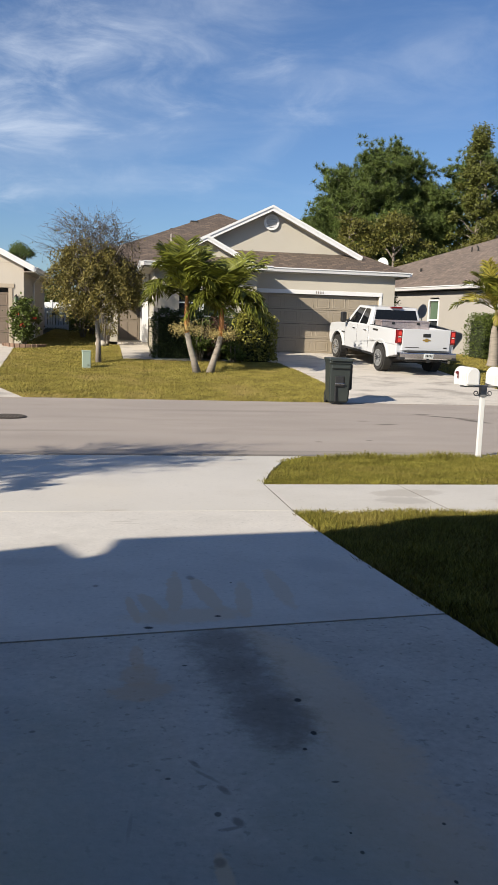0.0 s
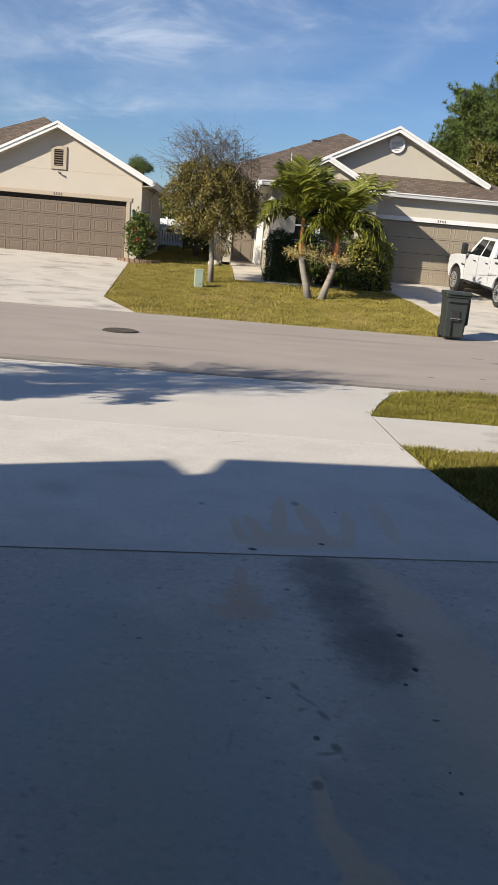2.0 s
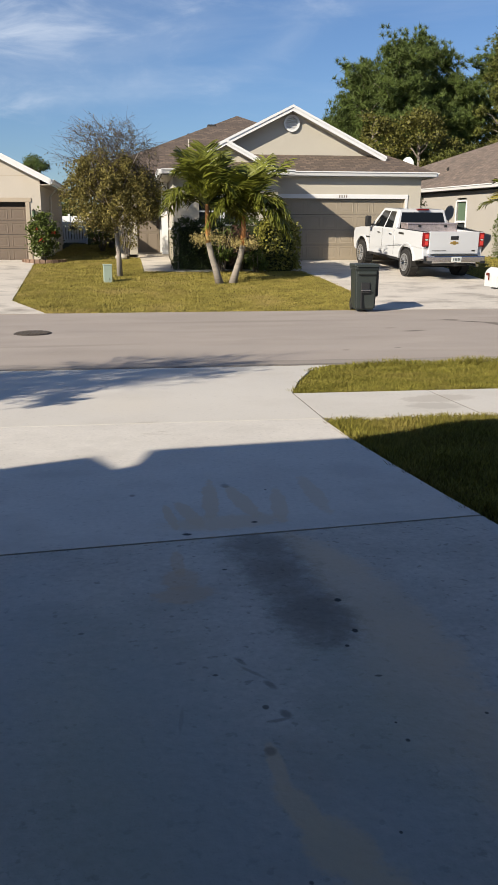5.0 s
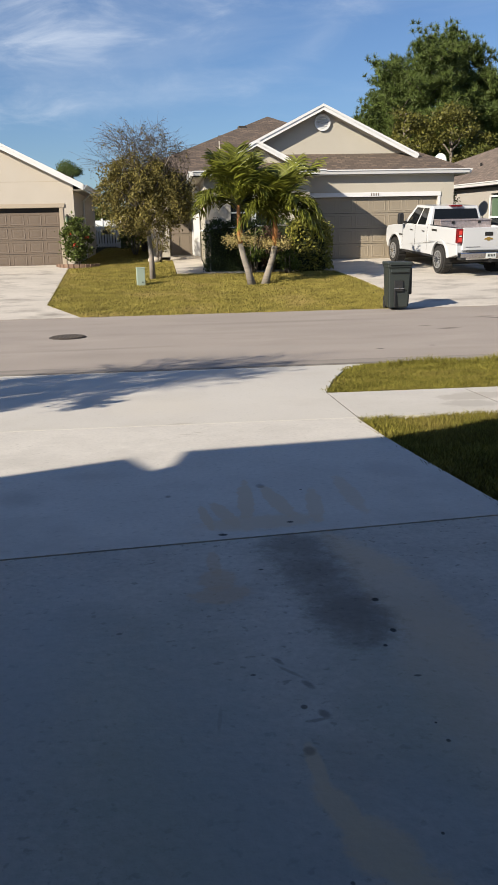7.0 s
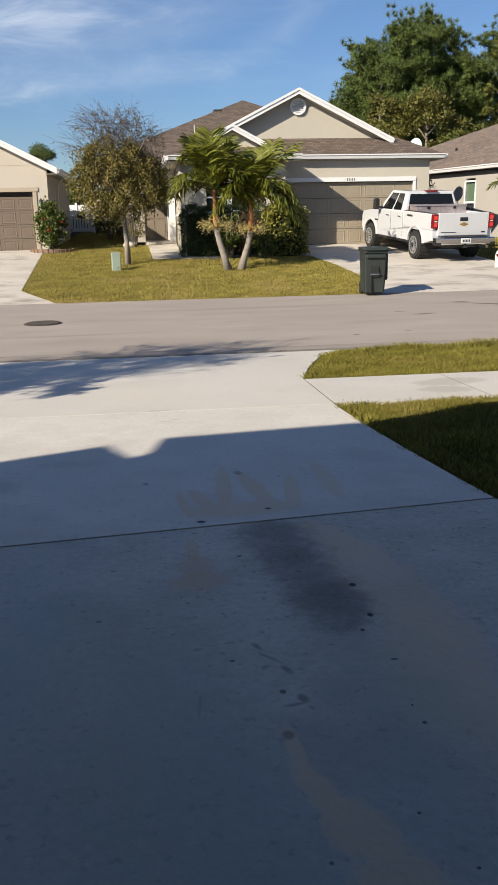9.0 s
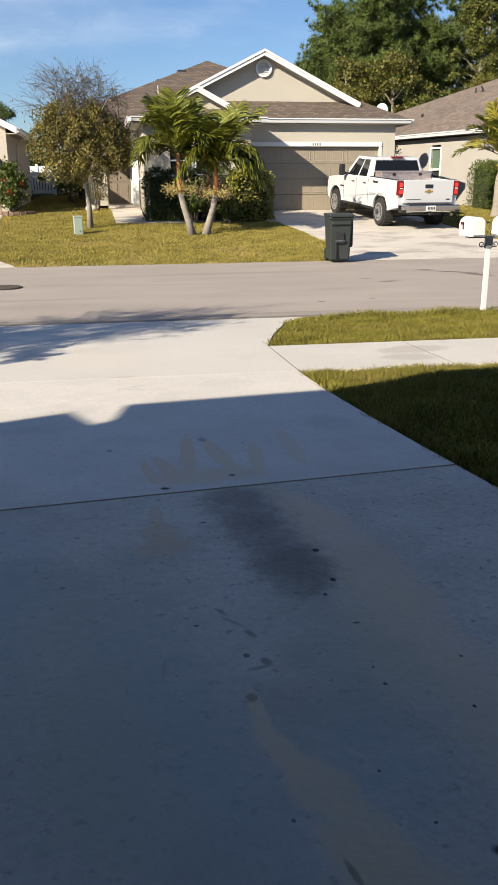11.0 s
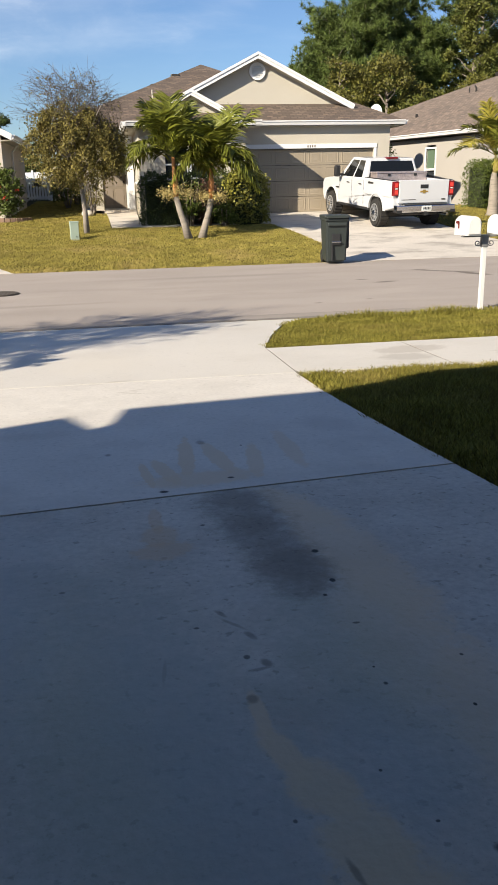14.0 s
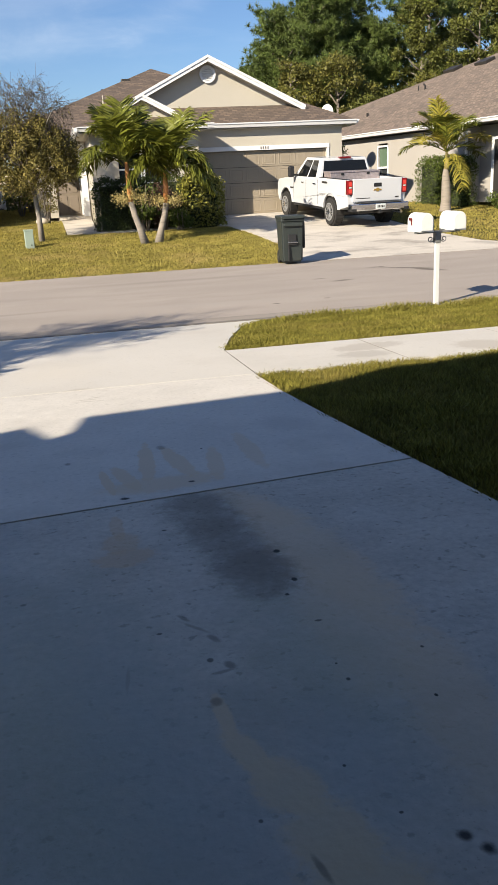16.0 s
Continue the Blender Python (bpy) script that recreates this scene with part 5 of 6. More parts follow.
def build_flank_palm():
    t = thing("palm", 13.6, 27.6, gz(27.6) - 0.05, "short palm with thick pale trunk and yellowing fronds", "palm tree")
    bm = bmesh.new()
    prof = [(0, 0.25), (0.1, 0.2), (0.35, 0.175), (0.7, 0.165), (1.0, 0.15), (1.25, 0.12), (1.45, 0.08)]
    add_tube(bm, [(0.02 * math.sin(3 * z), 0, z) for z, _ in prof], [r for _, r in prof], 14)
    part("trunk", bm, M_PALM_TRUNK, t, "thick pale ringed trunk", smooth=True)
    for k in range(9):
        bm = bmesh.new()
        z = 0.2 + k * 0.14
        r = 0.2 - 0.07 * z
        tilt = 0.05 * math.sin(2.4 * k)
        add_tube(bm, [(0.02 * math.sin(3 * z) - tilt * 0.3, 0, z), (0.02 * math.sin(3 * z) + tilt * 0.3, tilt * 0.3, z + 0.05)], [r + 0.006, r - 0.012], 14, cap=False)
        part("leaf_scar", bm, M_BARK if k % 3 == 1 else M_PALM_TRUNK, t)
    top = Vector((0, 0, 1.95))
    bm = bmesh.new()
    add_tube(bm, [(0, 0, 1.42), (0.02, 0, 1.7), (0, 0, 2.0)], [0.085, 0.075, 0.045], 12)
    part("crownshaft", bm, M_STALK, t, "yellow-brown crownshaft", smooth=True)
    for i, (head, rise, length, droop) in enumerate(((180, 58, 2.3, 1.15), (205, 40, 2.2, 1.2), (165, 30, 2.0, 1.1), (140, 66, 2.1, 0.8), (100, 74, 2.0, 0.6), (60, 60, 2.1, 0.9), (20, 62, 2.3, 1.05), (0, 42, 2.2, 1.25), (325, 56, 1.9, 1.0), (240, 66, 2.0, 1.0), (190, 76, 2.0, 0.5), (15, 24, 1.8, 1.1))):
        frond_mesh(t, top + Vector((0, 0, 0.05)), radians(head), radians(rise), length * 1.1, droop * 0.85, M_PALM_YELLOW if i in (1, 5, 7, 10) else M_PALM_LEAF, pairs=62, leaf=0.5, width=0.02, hang=0.14)
    frond_mesh(t, top - Vector((0, 0, 0.12)), radians(-80), radians(0), 1.35, 1.6, M_PALM_YELLOW, pairs=32, leaf=0.45, width=0.022, name="yellow_frond")
    frond_mesh(t, top - Vector((0, 0, 0.05)), radians(-50), radians(5), 1.2, 1.7, M_PALM_YELLOW, pairs=32, leaf=0.42, width=0.022, name="yellow_frond")
    return t


def build_hedge(x0, x1, y0, y1, z1, label, leaf=0.075, n=3600, material=None, rnd=0.06, rz=0.0, at=None, core=True, name="hedge"):
    """A clipped bush: leaves over the faces of a rounded block."""
    cx, cy = (x0 + x1) / 2, (y0 + y1) / 2
    zb = gz(cy)
    t = thing(name, cx, cy, zb - 0.05, label, "hedge", rz=rz)
    hx, hy, hz = (x1 - x0) / 2, (y1 - y0) / 2, z1 - zb
    if core:
        part("inner_mass", box(-hx + 0.12, hx - 0.12, -hy + 0.12, hy - 0.12, 0.0, hz - 0.14, 0.1), M_HEDGE_CORE, t)
    p = RNG.uniform(-1, 1, (n, 3))
    ax = RNG.choice([0, 1, 1, 2], n)
    p[np.arange(n), ax] = np.where(ax == 2, 1, np.sign(p[np.arange(n), ax]))
    nrm = np.linalg.norm(np.abs(p) ** 6, axis=1) ** (1 / 6)
    p = p / nrm[:, None] ** 0.5
    wob = 1 + 0.05 * np.sin(p[:, :1] * 7 + p[:, 2:3] * 5)
    pts = np.stack([p[:, 0] * hx, p[:, 1] * hy, (p[:, 2] + 1) / 2 * hz], 1) * wob + RNG.normal(size=(n, 3)) * rnd
    pts[:, 2] = np.maximum(pts[:, 2], 0.06)
    v, f = leaf_quads(pts, leaf, 0.6)
    np_mesh("foliage", v, f, material or M_HEDGE, t)
    return t


def build_bush(x, y, r, h, label, material, n=2600, leaf=0.09, flowers=0, name="shrub"):
    t = thing(name, x, y, gz(y) - 0.05, label, "shrub")
    paths = []
    for i in range(9):
        a = i * 0.7
        paths.append((curve_to((0.06 * math.cos(a), 0.06 * math.sin(a), 0), (math.cos(a) * r * 0.6, math.sin(a) * r * 0.6, h * RNG.uniform(0.6, 0.9)), 0.1, 4, 0.03), [0.02, 0.016, 0.012, 0.006]))
    limbs(t, paths, M_BARK, "woody_base", 5)
    pts, c = clumps(max(8, n // 45), 45, (0, 0, h * 0.55), (r * 0.85, r * 0.85, h * 0.42), 0.22, 0.35)
    v, f = leaf_quads(pts, leaf, 0.6)
    np_mesh("foliage", v, f, material, t)
    for i in range(flowers):
        p = c[RNG.integers(len(c))] * np.array([1.1, 1, 1.0])
        p[1] = -abs(p[1]) - 0.08
        v, f = leaf_quads(p + RNG.normal(size=(7, 3)) * 0.03, 0.09, 0.8)
        fl = np_mesh("flower", v, f, M_PETAL, t)
        fl["label"] = "red hibiscus flower"
    return t


def build_pine(x, y, h, r, label, bare=0.35, zb=1.2):
    t = thing("tree", x, y, zb - 0.1, label, "pine tree", "trees behind the houses")
    paths = [([(0, 0, 0), (0.1, 0, h * 0.4), (0, 0.1, h * 0.75), (0.05, 0, h * 0.97)], [0.24, 0.19, 0.12, 0.03])]
    tips = []
    nb = 34
    for i in range(nb):
        t0 = bare + (1 - bare) * (i + 0.5) / nb
        a = 2.399963 * i
        reach = r * (0.35 + 0.75 * math.sin(math.pi * min(1.0, (1 - (t0 - bare) / (1 - bare)) * 0.75 + 0.12))) * RNG.uniform(0.75, 1.15)
        s = Vector((0, 0, h * t0 * 0.95))
        e = Vector((math.cos(a) * reach, math.sin(a) * reach, h * t0 * 0.95 + reach * RNG.uniform(0.1, 0.45)))
        c = curve_to(s, e, -0.1 * reach, 5, 0.06)
        paths.append((c, [0.07, 0.055, 0.04, 0.028, 0.015]))
        for u, spread in ((1.02, 0.3), (0.86, 0.3), (0.68, 0.26), (0.5, 0.2)):
            for side in (-1, 1):
                hub = np.array(list(s.lerp(e, u))) + RNG.normal(size=3) * np.array([0.4, 0.4, 0.22])
                tips += list(hub + RNG.normal(size=(9, 3)) * np.array([spread, spread, spread * 0.7]) * RNG.uniform(0.8, 1.3))
    tips += list(np.array([0, 0, h * 0.97]) + RNG.normal(size=(40, 3)) * np.array([0.25, 0.25, 0.4]))
    limbs(t, paths, M_BARK, "trunk", 6)
    v, f = needles(np.array(tips), 34, 0.36, 0.02)
    np_mesh("crown", v, f, M_PINE, t)
    return t


def build_broadleaf(x, y, h, r, label, material, count=120, per=120, cone=0.0, low=0.25, zb=1.2, leaf=0.15, group="trees behind the houses"):
    t = thing("tree", x, y, zb - 0.1, label, "tree", group)
    c = []
    for i in range(count):
        u = low + (1 - low) * RNG.uniform() ** 0.85
        env = r * ((1 - u) / (1 - low) * 0.95 + 0.08 if cone else math.sin(math.pi * min(0.98, (u - low) / (1 - low) * 0.82 + 0.16)) ** 0.7)
        a = RNG.uniform(0, 2 * math.pi)
        q = env * math.sqrt(RNG.uniform(0.15, 1)) * (1 + 0.22 * math.sin(3 * a + 9 * u))
        c.append((math.cos(a) * q, math.sin(a) * q, h * u))
    c = np.array(c)
    sp = RNG.uniform(0.3, 0.72, len(c))
    d = RNG.normal(size=(len(c) * per, 3))
    d /= np.linalg.norm(d, axis=1)[:, None]
    d *= RNG.uniform(0.45, 1.1, len(d))[:, None] * (1 + 0.3 * np.sin(d[:, :1] * 7 + d[:, 2:] * 9))
    pts = np.repeat(c, per, 0) + d * np.repeat(sp, per)[:, None] * np.array([1.0, 1.0, 0.72])
    paths = [([(0, 0, 0), (0.1, 0.1, h * 0.4), (0, 0, h * 0.85)], [0.22, 0.16, 0.03])]
    for q in c[::4]:
        s = Vector((0, 0, max(h * 0.15, q[2] - 0.7 * math.hypot(q[0], q[1]))))
        paths.append((curve_to(s, q, 0.1, 4, 0.1), [0.06, 0.045, 0.03, 0.012]))
    limbs(t, paths, M_BARK, "trunk", 6)
    v, f = leaf_quads(pts, leaf, 0.6)
    np_mesh("crown", v, f, material, t)
    return t


build_oak(-0.28, 25.86, "young olive-green oak tree with bare twigs on top")
# fronds: heading, rise, length, droop
build_yard_palm(2.63, 23.96, -0.32, 1.2, 1.05, ((175, 62, 2.1, 0.95), (205, 40, 2.0, 1.15), (150, 30, 1.9, 1.2), (120, 72, 1.9, 0.45), (90, 80, 1.9, 0.3), (60, 66, 2.0, 0.4), (20, 60, 1.9, 0.7), (150, 66, 2.0, 0.4), (330, 52, 1.8, 1.2), (250, 70, 1.8, 0.9), (225, 72, 2.0, 0.8), (100, 35, 1.9, 1.0), (40, 30, 1.9, 1.2), (350, 76, 1.9, 0.6), (15, 20, 1.6, 1.2)),
                "front yard palm with orange crownshaft leaning beside another", 0.3)
build_yard_palm(3.02, 24.1, 0.3, 1.1, 0.95, ((8, 52, 2.2, 0.35), (345, 36, 2.0, 1.25), (20, 30, 2.1, 1.25), (35, 64, 2.1, 0.4), (70, 66, 1.9, 0.5), (110, 70, 1.8, 0.7), (150, 55, 1.7, 1.0), (200, 40, 1.6, 1.2), (240, 64, 1.7, 1.0), (275, 72, 1.8, 0.9), (310, 50, 1.8, 1.2), (330, 26, 1.7, 1.2), (0, 12, 1.7, 1.1), (80, 30, 1.8, 1.0), (180, 24, 1.5, 1.2)),
                "slim front yard palm with orange crownshaft and arching fronds", 1.5)
build_flank_palm()
build_hedge(1.5, 2.85, 27.05, 27.75, 2.15, "tall clipped dark green hedge along the house wall, shade in its colour", n=6500, leaf=0.06, material=M_HEDGE_SHADED)
build_hedge(2.85, 4.5, 27.2, 27.8, 2.2, "clipped dark green hedge under the window, shade in its colour", n=5000, leaf=0.06, material=M_HEDGE_SHADED)
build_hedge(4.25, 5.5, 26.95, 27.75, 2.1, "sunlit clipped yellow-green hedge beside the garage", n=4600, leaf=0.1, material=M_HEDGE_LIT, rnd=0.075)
build_bush(3.55, 26.85, 0.55, 1.5, "bronze-leaved shrub between the hedges", M_BRONZE_LEAF, n=1500)
build_bush(2.95, 26.7, 0.55, 1.7, "loose green shrub in front of the house", M_HEDGE, n=1300)
build_bush(4.05, 26.6, 0.4, 0.8, "low loose green shrub beside the path", M_HEDGE, n=900)
build_bush(-2.95, 29.95, 0.55, 1.75, "tall hibiscus shrub with red flowers by the garage", M_HEDGE, n=3400, leaf=0.1, flowers=3)
build_bush(-0.1, 31.2, 0.5, 2.2, "thin twiggy shrub beside the porch pillar", M_OAK_LEAF, n=1200, leaf=0.07)
# hedge added behind the gate to keep the gaps between its slats dark
build_hedge(-4.0, -2.2, 46.4, 47.4, 2.25, "dark hedge in the shade behind the gate", n=3500, leaf=0.08, material=M_HEDGE_SHADED)
build_bush(-1.75, 44.8, 0.55, 1.2, "dark shrub beside the white gate", M_HEDGE_SHADED, n=1800)
build_bush(-1.0, 43.0, 0.6, 1.6, "dark shrub beside the white gate", M_HEDGE_SHADED, n=2000)
build_bush(-1.2, 36.5, 0.9, 1.7, "dark shrub in the shaded side yard", M_HEDGE, n=1800)
build_bush(-0.9, 39.5, 1.0, 2.0, "dark shrub in the shaded side yard", M_HEDGE, n=1800)
build_bush(10.95, 31.6, 0.45, 2.6, "dark climbing shrub at the garage corner", M_HEDGE, n=1800)
build_hedge(14.0, 14.95, 29.7, 30.9, 2.42, "clipped green hedge against the pale house wall", n=5200, leaf=0.07, rz=13.5)
build_hedge(14.35, 15.15, 28.5, 29.65, 2.38, "clipped green hedge against the pale house wall", n=4600, leaf=0.07, rz=13.5)
build_bush(15.6, 27.3, 0.4, 0.7, "low dark shrub at the house corner", M_HEDGE, n=800)

PINES = ((13.8, 60, 8.2, 1.6), (15.4, 56, 11.0, 1.5), (17.4, 55, 12.0, 2.0), (19.4, 57, 13.2, 2.3), (22.0, 57, 10.6, 1.6), (27.5, 60, 14.0, 3.0), (31.5, 58, 13.5, 3.0))
for x, y, h, r in PINES:
    build_pine(x, y, h, r, "tall dark green pine tree behind the houses", bare=0.6 if x == 22.0 else 0.35)
build_broadleaf(24.3, 54, 14.2, 2.6, "tall conical light green tree behind the houses", M_BROAD, 95, 330, cone=1.0, low=0.18)
build_broadleaf(27.8, 53, 12.0, 2.9, "broad light green tree behind the houses", M_BROAD, 85, 330)
build_broadleaf(31.5, 52, 11.5, 3.0, "broad light green tree behind the houses", M_BROAD, 80, 330)
build_broadleaf(14.6, 51, 7.6, 1.9, "olive-brown leafy tree behind the garage", M_BROAD_B, 42, 330)
build_broadleaf(17.2, 50, 7.6, 2.4, "olive-brown leafy tree behind the garage", M_BROAD_B, 46, 330)
build_broadleaf(19.6, 51, 6.2, 1.9, "olive leafy tree behind the garage", M_BROAD, 36, 330)
build_broadleaf(23.0, 50, 6.4, 2.2, "olive leafy tree behind the roofs", M_BROAD_B, 36, 330)
build_broadleaf(18.5, 48.5, 5.2, 1.9, "low olive leafy tree behind the garage", M_BROAD, 34, 330, low=0.15)
build_broadleaf(-2.6, 60, 4.2, 2.6, "distant dark green tree behind the side yard", M_BROAD, 60, 200)
build_broadleaf(1.5, 62, 4.0, 2.4, "distant dark green tree behind the side yard", M_BROAD, 60, 200)
build_broadleaf(-9.0, 82, 7.3, 1.15, "distant flat-topped dark pine tree beyond the roofs", M_PINE, 26, 260, low=0.84, leaf=0.12)
build_broadleaf(-5.2, 62, 3.3, 1.3, "distant dark green tree behind the side yard", M_PINE, 40, 260)
# unseen tree beside the near drive, placed and thinned so its shadow fits the apron
build_oak(-6.35, 5.55, "small leafy oak tree beside the near drive", 1.0, 1.2, sprays=52, leaf=0.11)


# ---- grass ----
def blades(name, n, x0, x1, y0, y1, inside, height, width, material, label):
    p = np.stack([RNG.uniform(x0, x1, n), RNG.uniform(y0, y1, n)], 1)
    keep = np.array([inside(a, b) for a, b in p])
    p = p[keep]
    n = len(p)
    z = np.array([gz(b) for b in p[:, 1]]) - 0.04
    a = RNG.uniform(0, 2 * np.pi, n)
    w = np.stack([np.cos(a), np.sin(a), np.zeros(n)], 1) * width
    h = height * RNG.uniform(0.6, 1.25, n) * (1 + 0.25 * np.sin(p[:, 0] * 5.1 + 2 * np.sin(p[:, 1] * 3.3)) * np.sin(p[:, 1] * 6.7))
    lean = RNG.normal(size=(n, 2)) * 0.6
    o = np.concatenate([p, z[:, None]], 1)
    tip = o + np.concatenate([lean * h[:, None], h[:, None]], 1)
    v = np.stack([o - w, o + w, tip + w * 0.35, tip - w * 0.35], 1).reshape(-1, 3)
    ob = np_mesh(name, v, np.arange(4 * n).reshape(-1, 4), material)
    return tagged(ob, label, "grass", kind="stuff")


DRIVE_EDGE = ((5.5, ROAD_FAR), (5.98, 21.0), (6.1, 22.5), (5.9, 25.0), (5.62, 26.7), (5.3, 27.25))


def drive_edge(y):
    for (xa, a), (xb, b) in zip(DRIVE_EDGE, DRIVE_EDGE[1:]):
        if y <= b:
            return xa + (xb - xa) * (y - a) / (b - a)
    return 0.45


def far_lawn(x, y):
    if x > 10.8:
        return x > (12.65 - (y - 19) * 0.8 if y < 20.5 else 11.35 - (y - 20.5) * 0.2 if y < 22.5 else 10.95) and not (x < 11.1 and y > 29)
    if x > 0.42 and y > 26.88 + 0.03 * math.sin(9 * x):
        return False
    if x < -1.7:
        lx = -1.8 - (y - ROAD_FAR) * 0.52 if y < 21 else -2.85 - (y - 21) * 0.047
        return x > lx + 0.02 * math.sin(y * 17) and (y < 30.4 or x > -3.0)
    return x < drive_edge(y) + 0.03 + 0.02 * math.sin(y * 13)


def near_lawn(x, y):
    wob = 0.025 * math.sin(y * 23) + 0.02 * math.sin(y * 7 + 1)
    if 6.95 + 0.02 * math.sin(x * 15) < y < 8.47 + 0.02 * math.sin(x * 11):
        return False
    return x > edge_x(y) + 0.02 + wob and y < ROAD_NEAR + 0.03 + 0.02 * math.sin(x * 19)


blades("lawn_grass", 190000, -3.6, 6.3, ROAD_FAR - 0.03, 31, far_lawn, 0.047, 0.009, M_BLADE, "sunlit yellow-green lawn grass across the street")
blades("side_yard_grass", 20000, -3.0, 0.4, 31, 44, far_lawn, 0.05, 0.01, M_BLADE, "shaded lawn grass between the houses")
blades("lawn_grass", 70000, 10.9, 20, ROAD_FAR + 0.3, 32, far_lawn, 0.045, 0.009, M_BLADE, "sunlit yellow-green lawn grass across the street")
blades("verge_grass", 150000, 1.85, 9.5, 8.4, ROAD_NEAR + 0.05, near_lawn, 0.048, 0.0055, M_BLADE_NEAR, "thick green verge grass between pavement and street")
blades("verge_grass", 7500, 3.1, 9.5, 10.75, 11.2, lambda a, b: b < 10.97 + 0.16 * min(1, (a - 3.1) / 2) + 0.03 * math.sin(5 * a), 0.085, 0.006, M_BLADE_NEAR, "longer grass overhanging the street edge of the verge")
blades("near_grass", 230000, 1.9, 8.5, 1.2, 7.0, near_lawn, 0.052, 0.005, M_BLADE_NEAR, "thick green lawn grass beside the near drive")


# ---- street things ----
M_BIN = mat("dark_green_plastic", (0.026, 0.033, 0.031), 0.5, vary=0.1, scale=3, fine=60, bump=0.08, dirt=(0.05, 0.054, 0.05), dirt_scale=2, dirt_amount=0.3)
M_RUBBER = mat("tyre_rubber", (0.02, 0.019, 0.018), 0.85, vary=0.15, scale=8, fine=60, bump=0.3, dirt=(0.06, 0.05, 0.04), dirt_scale=3, dirt_amount=0.3)
M_TRUCK = mat("white_car_paint", (0.55, 0.56, 0.575), 0.28, vary=0.015, scale=1, fine=20, bump=0, coat=0.7)
M_CHROME = mat("chrome", (0.7, 0.7, 0.7), 0.14, metal=1.0, vary=0.05, scale=4, fine=30, bump=0)
M_BLACK = mat("black_plastic", (0.018, 0.018, 0.019), 0.5, vary=0.1, bump=0.05)
M_TINT = glass("tinted_glass", (0.008, 0.009, 0.01), 0.04, 0.35)
M_RED = mat("red_lens", (0.17, 0.006, 0.008), 0.25, vary=0.08, bump=0, coat=0.5)
M_SILVER = mat("silver_wheel", (0.45, 0.45, 0.45), 0.35, metal=0.6, vary=0.08, bump=0)
M_REDL = mat("bright_red_lens", (0.62, 0.05, 0.04), 0.25, vary=0.08, bump=0)
M_GOLD = mat("gold_badge", (0.55, 0.36, 0.1), 0.3, metal=0.7, vary=0.05, bump=0)
M_PLATE = mat("pale_plate", (0.6, 0.62, 0.6), 0.5, vary=0.03, bump=0)
# pinkish metal: a reflected tint put into the base colour
M_DIAMOND = mat("tread_plate_aluminium", (0.6, 0.5, 0.48), 0.4, metal=0.7, vary=0.35, scale=14, fine=60, bump=0.5)
M_MAIL = mat("white_mailbox_plastic", (0.632, 0.63, 0.621), 0.45, vary=0.02, scale=2, fine=40, bump=0.03)
M_IRON = mat("grey_bracket", (0.2, 0.2, 0.2), 0.6, metal=0.3, vary=0.1, bump=0.1)
M_PEDESTAL = mat("pale_green_cabinet", (0.306, 0.374, 0.306), 0.55, vary=0.05, scale=3, fine=40, bump=0.05, dirt=(0.238, 0.255, 0.204), dirt_scale=3, dirt_amount=0.3)
M_IRONCOVER = mat("rusty_cast_iron", (0.05, 0.04, 0.035), 0.9, metal=0.0, vary=0.25, scale=8, fine=50, bump=0.4)
# paler than the cover, so the rib lattice stands out
M_RIB = mat("paler_cast_iron", (0.075, 0.062, 0.052), 0.8, vary=0.25, scale=8, fine=50, bump=0.3)
M_VINYL = mat("white_vinyl", (0.72, 0.73, 0.74), 0.5, vary=0.03, bump=0.03)
M_STONE = mat("pale_stone", (0.55, 0.5, 0.42), 0.85, vary=0.15, scale=6, fine=40, bump=0.4)
M_BRICK = mat("red_brown_post", (0.21, 0.135, 0.095), 0.9, vary=0.2, scale=6, fine=40, bump=0.4)


def cyl(r, depth, axis="Y", seg=24, at=(0, 0, 0), r2=None):
    bm = bmesh.new()
    rot = Matrix.Rotation(radians(90), 4, {"X": "Y", "Y": "X", "Z": "Z"}[axis]) if axis != "Z" else Matrix.Identity(4)
    bmesh.ops.create_cone(bm, cap_ends=True, segments=seg, radius1=r, radius2=r if r2 is None else r2, depth=depth, matrix=Matrix.Translation(at) @ rot)
    return bm


def ring(r0, r1, depth, at):
    """A flat ring about the y axis."""
    bm = bmesh.new()
    k = 32
    loops = [[bm.verts.new((at[0] + r * math.cos(2 * math.pi * i / k), at[1] + y, at[2] + r * math.sin(2 * math.pi * i / k))) for i in range(k)] for r, y in ((r1, depth / 2), (r1, -depth / 2), (r0, -depth / 2), (r0, depth / 2))]
    for a, b in zip(loops, loops[1:] + loops[:1]):
        for i in range(k):
            bm.faces.new((a[i], a[(i + 1) % k], b[(i + 1) % k], b[i]))
    bmesh.ops.recalc_face_normals(bm, faces=bm.faces[:])
    return bm


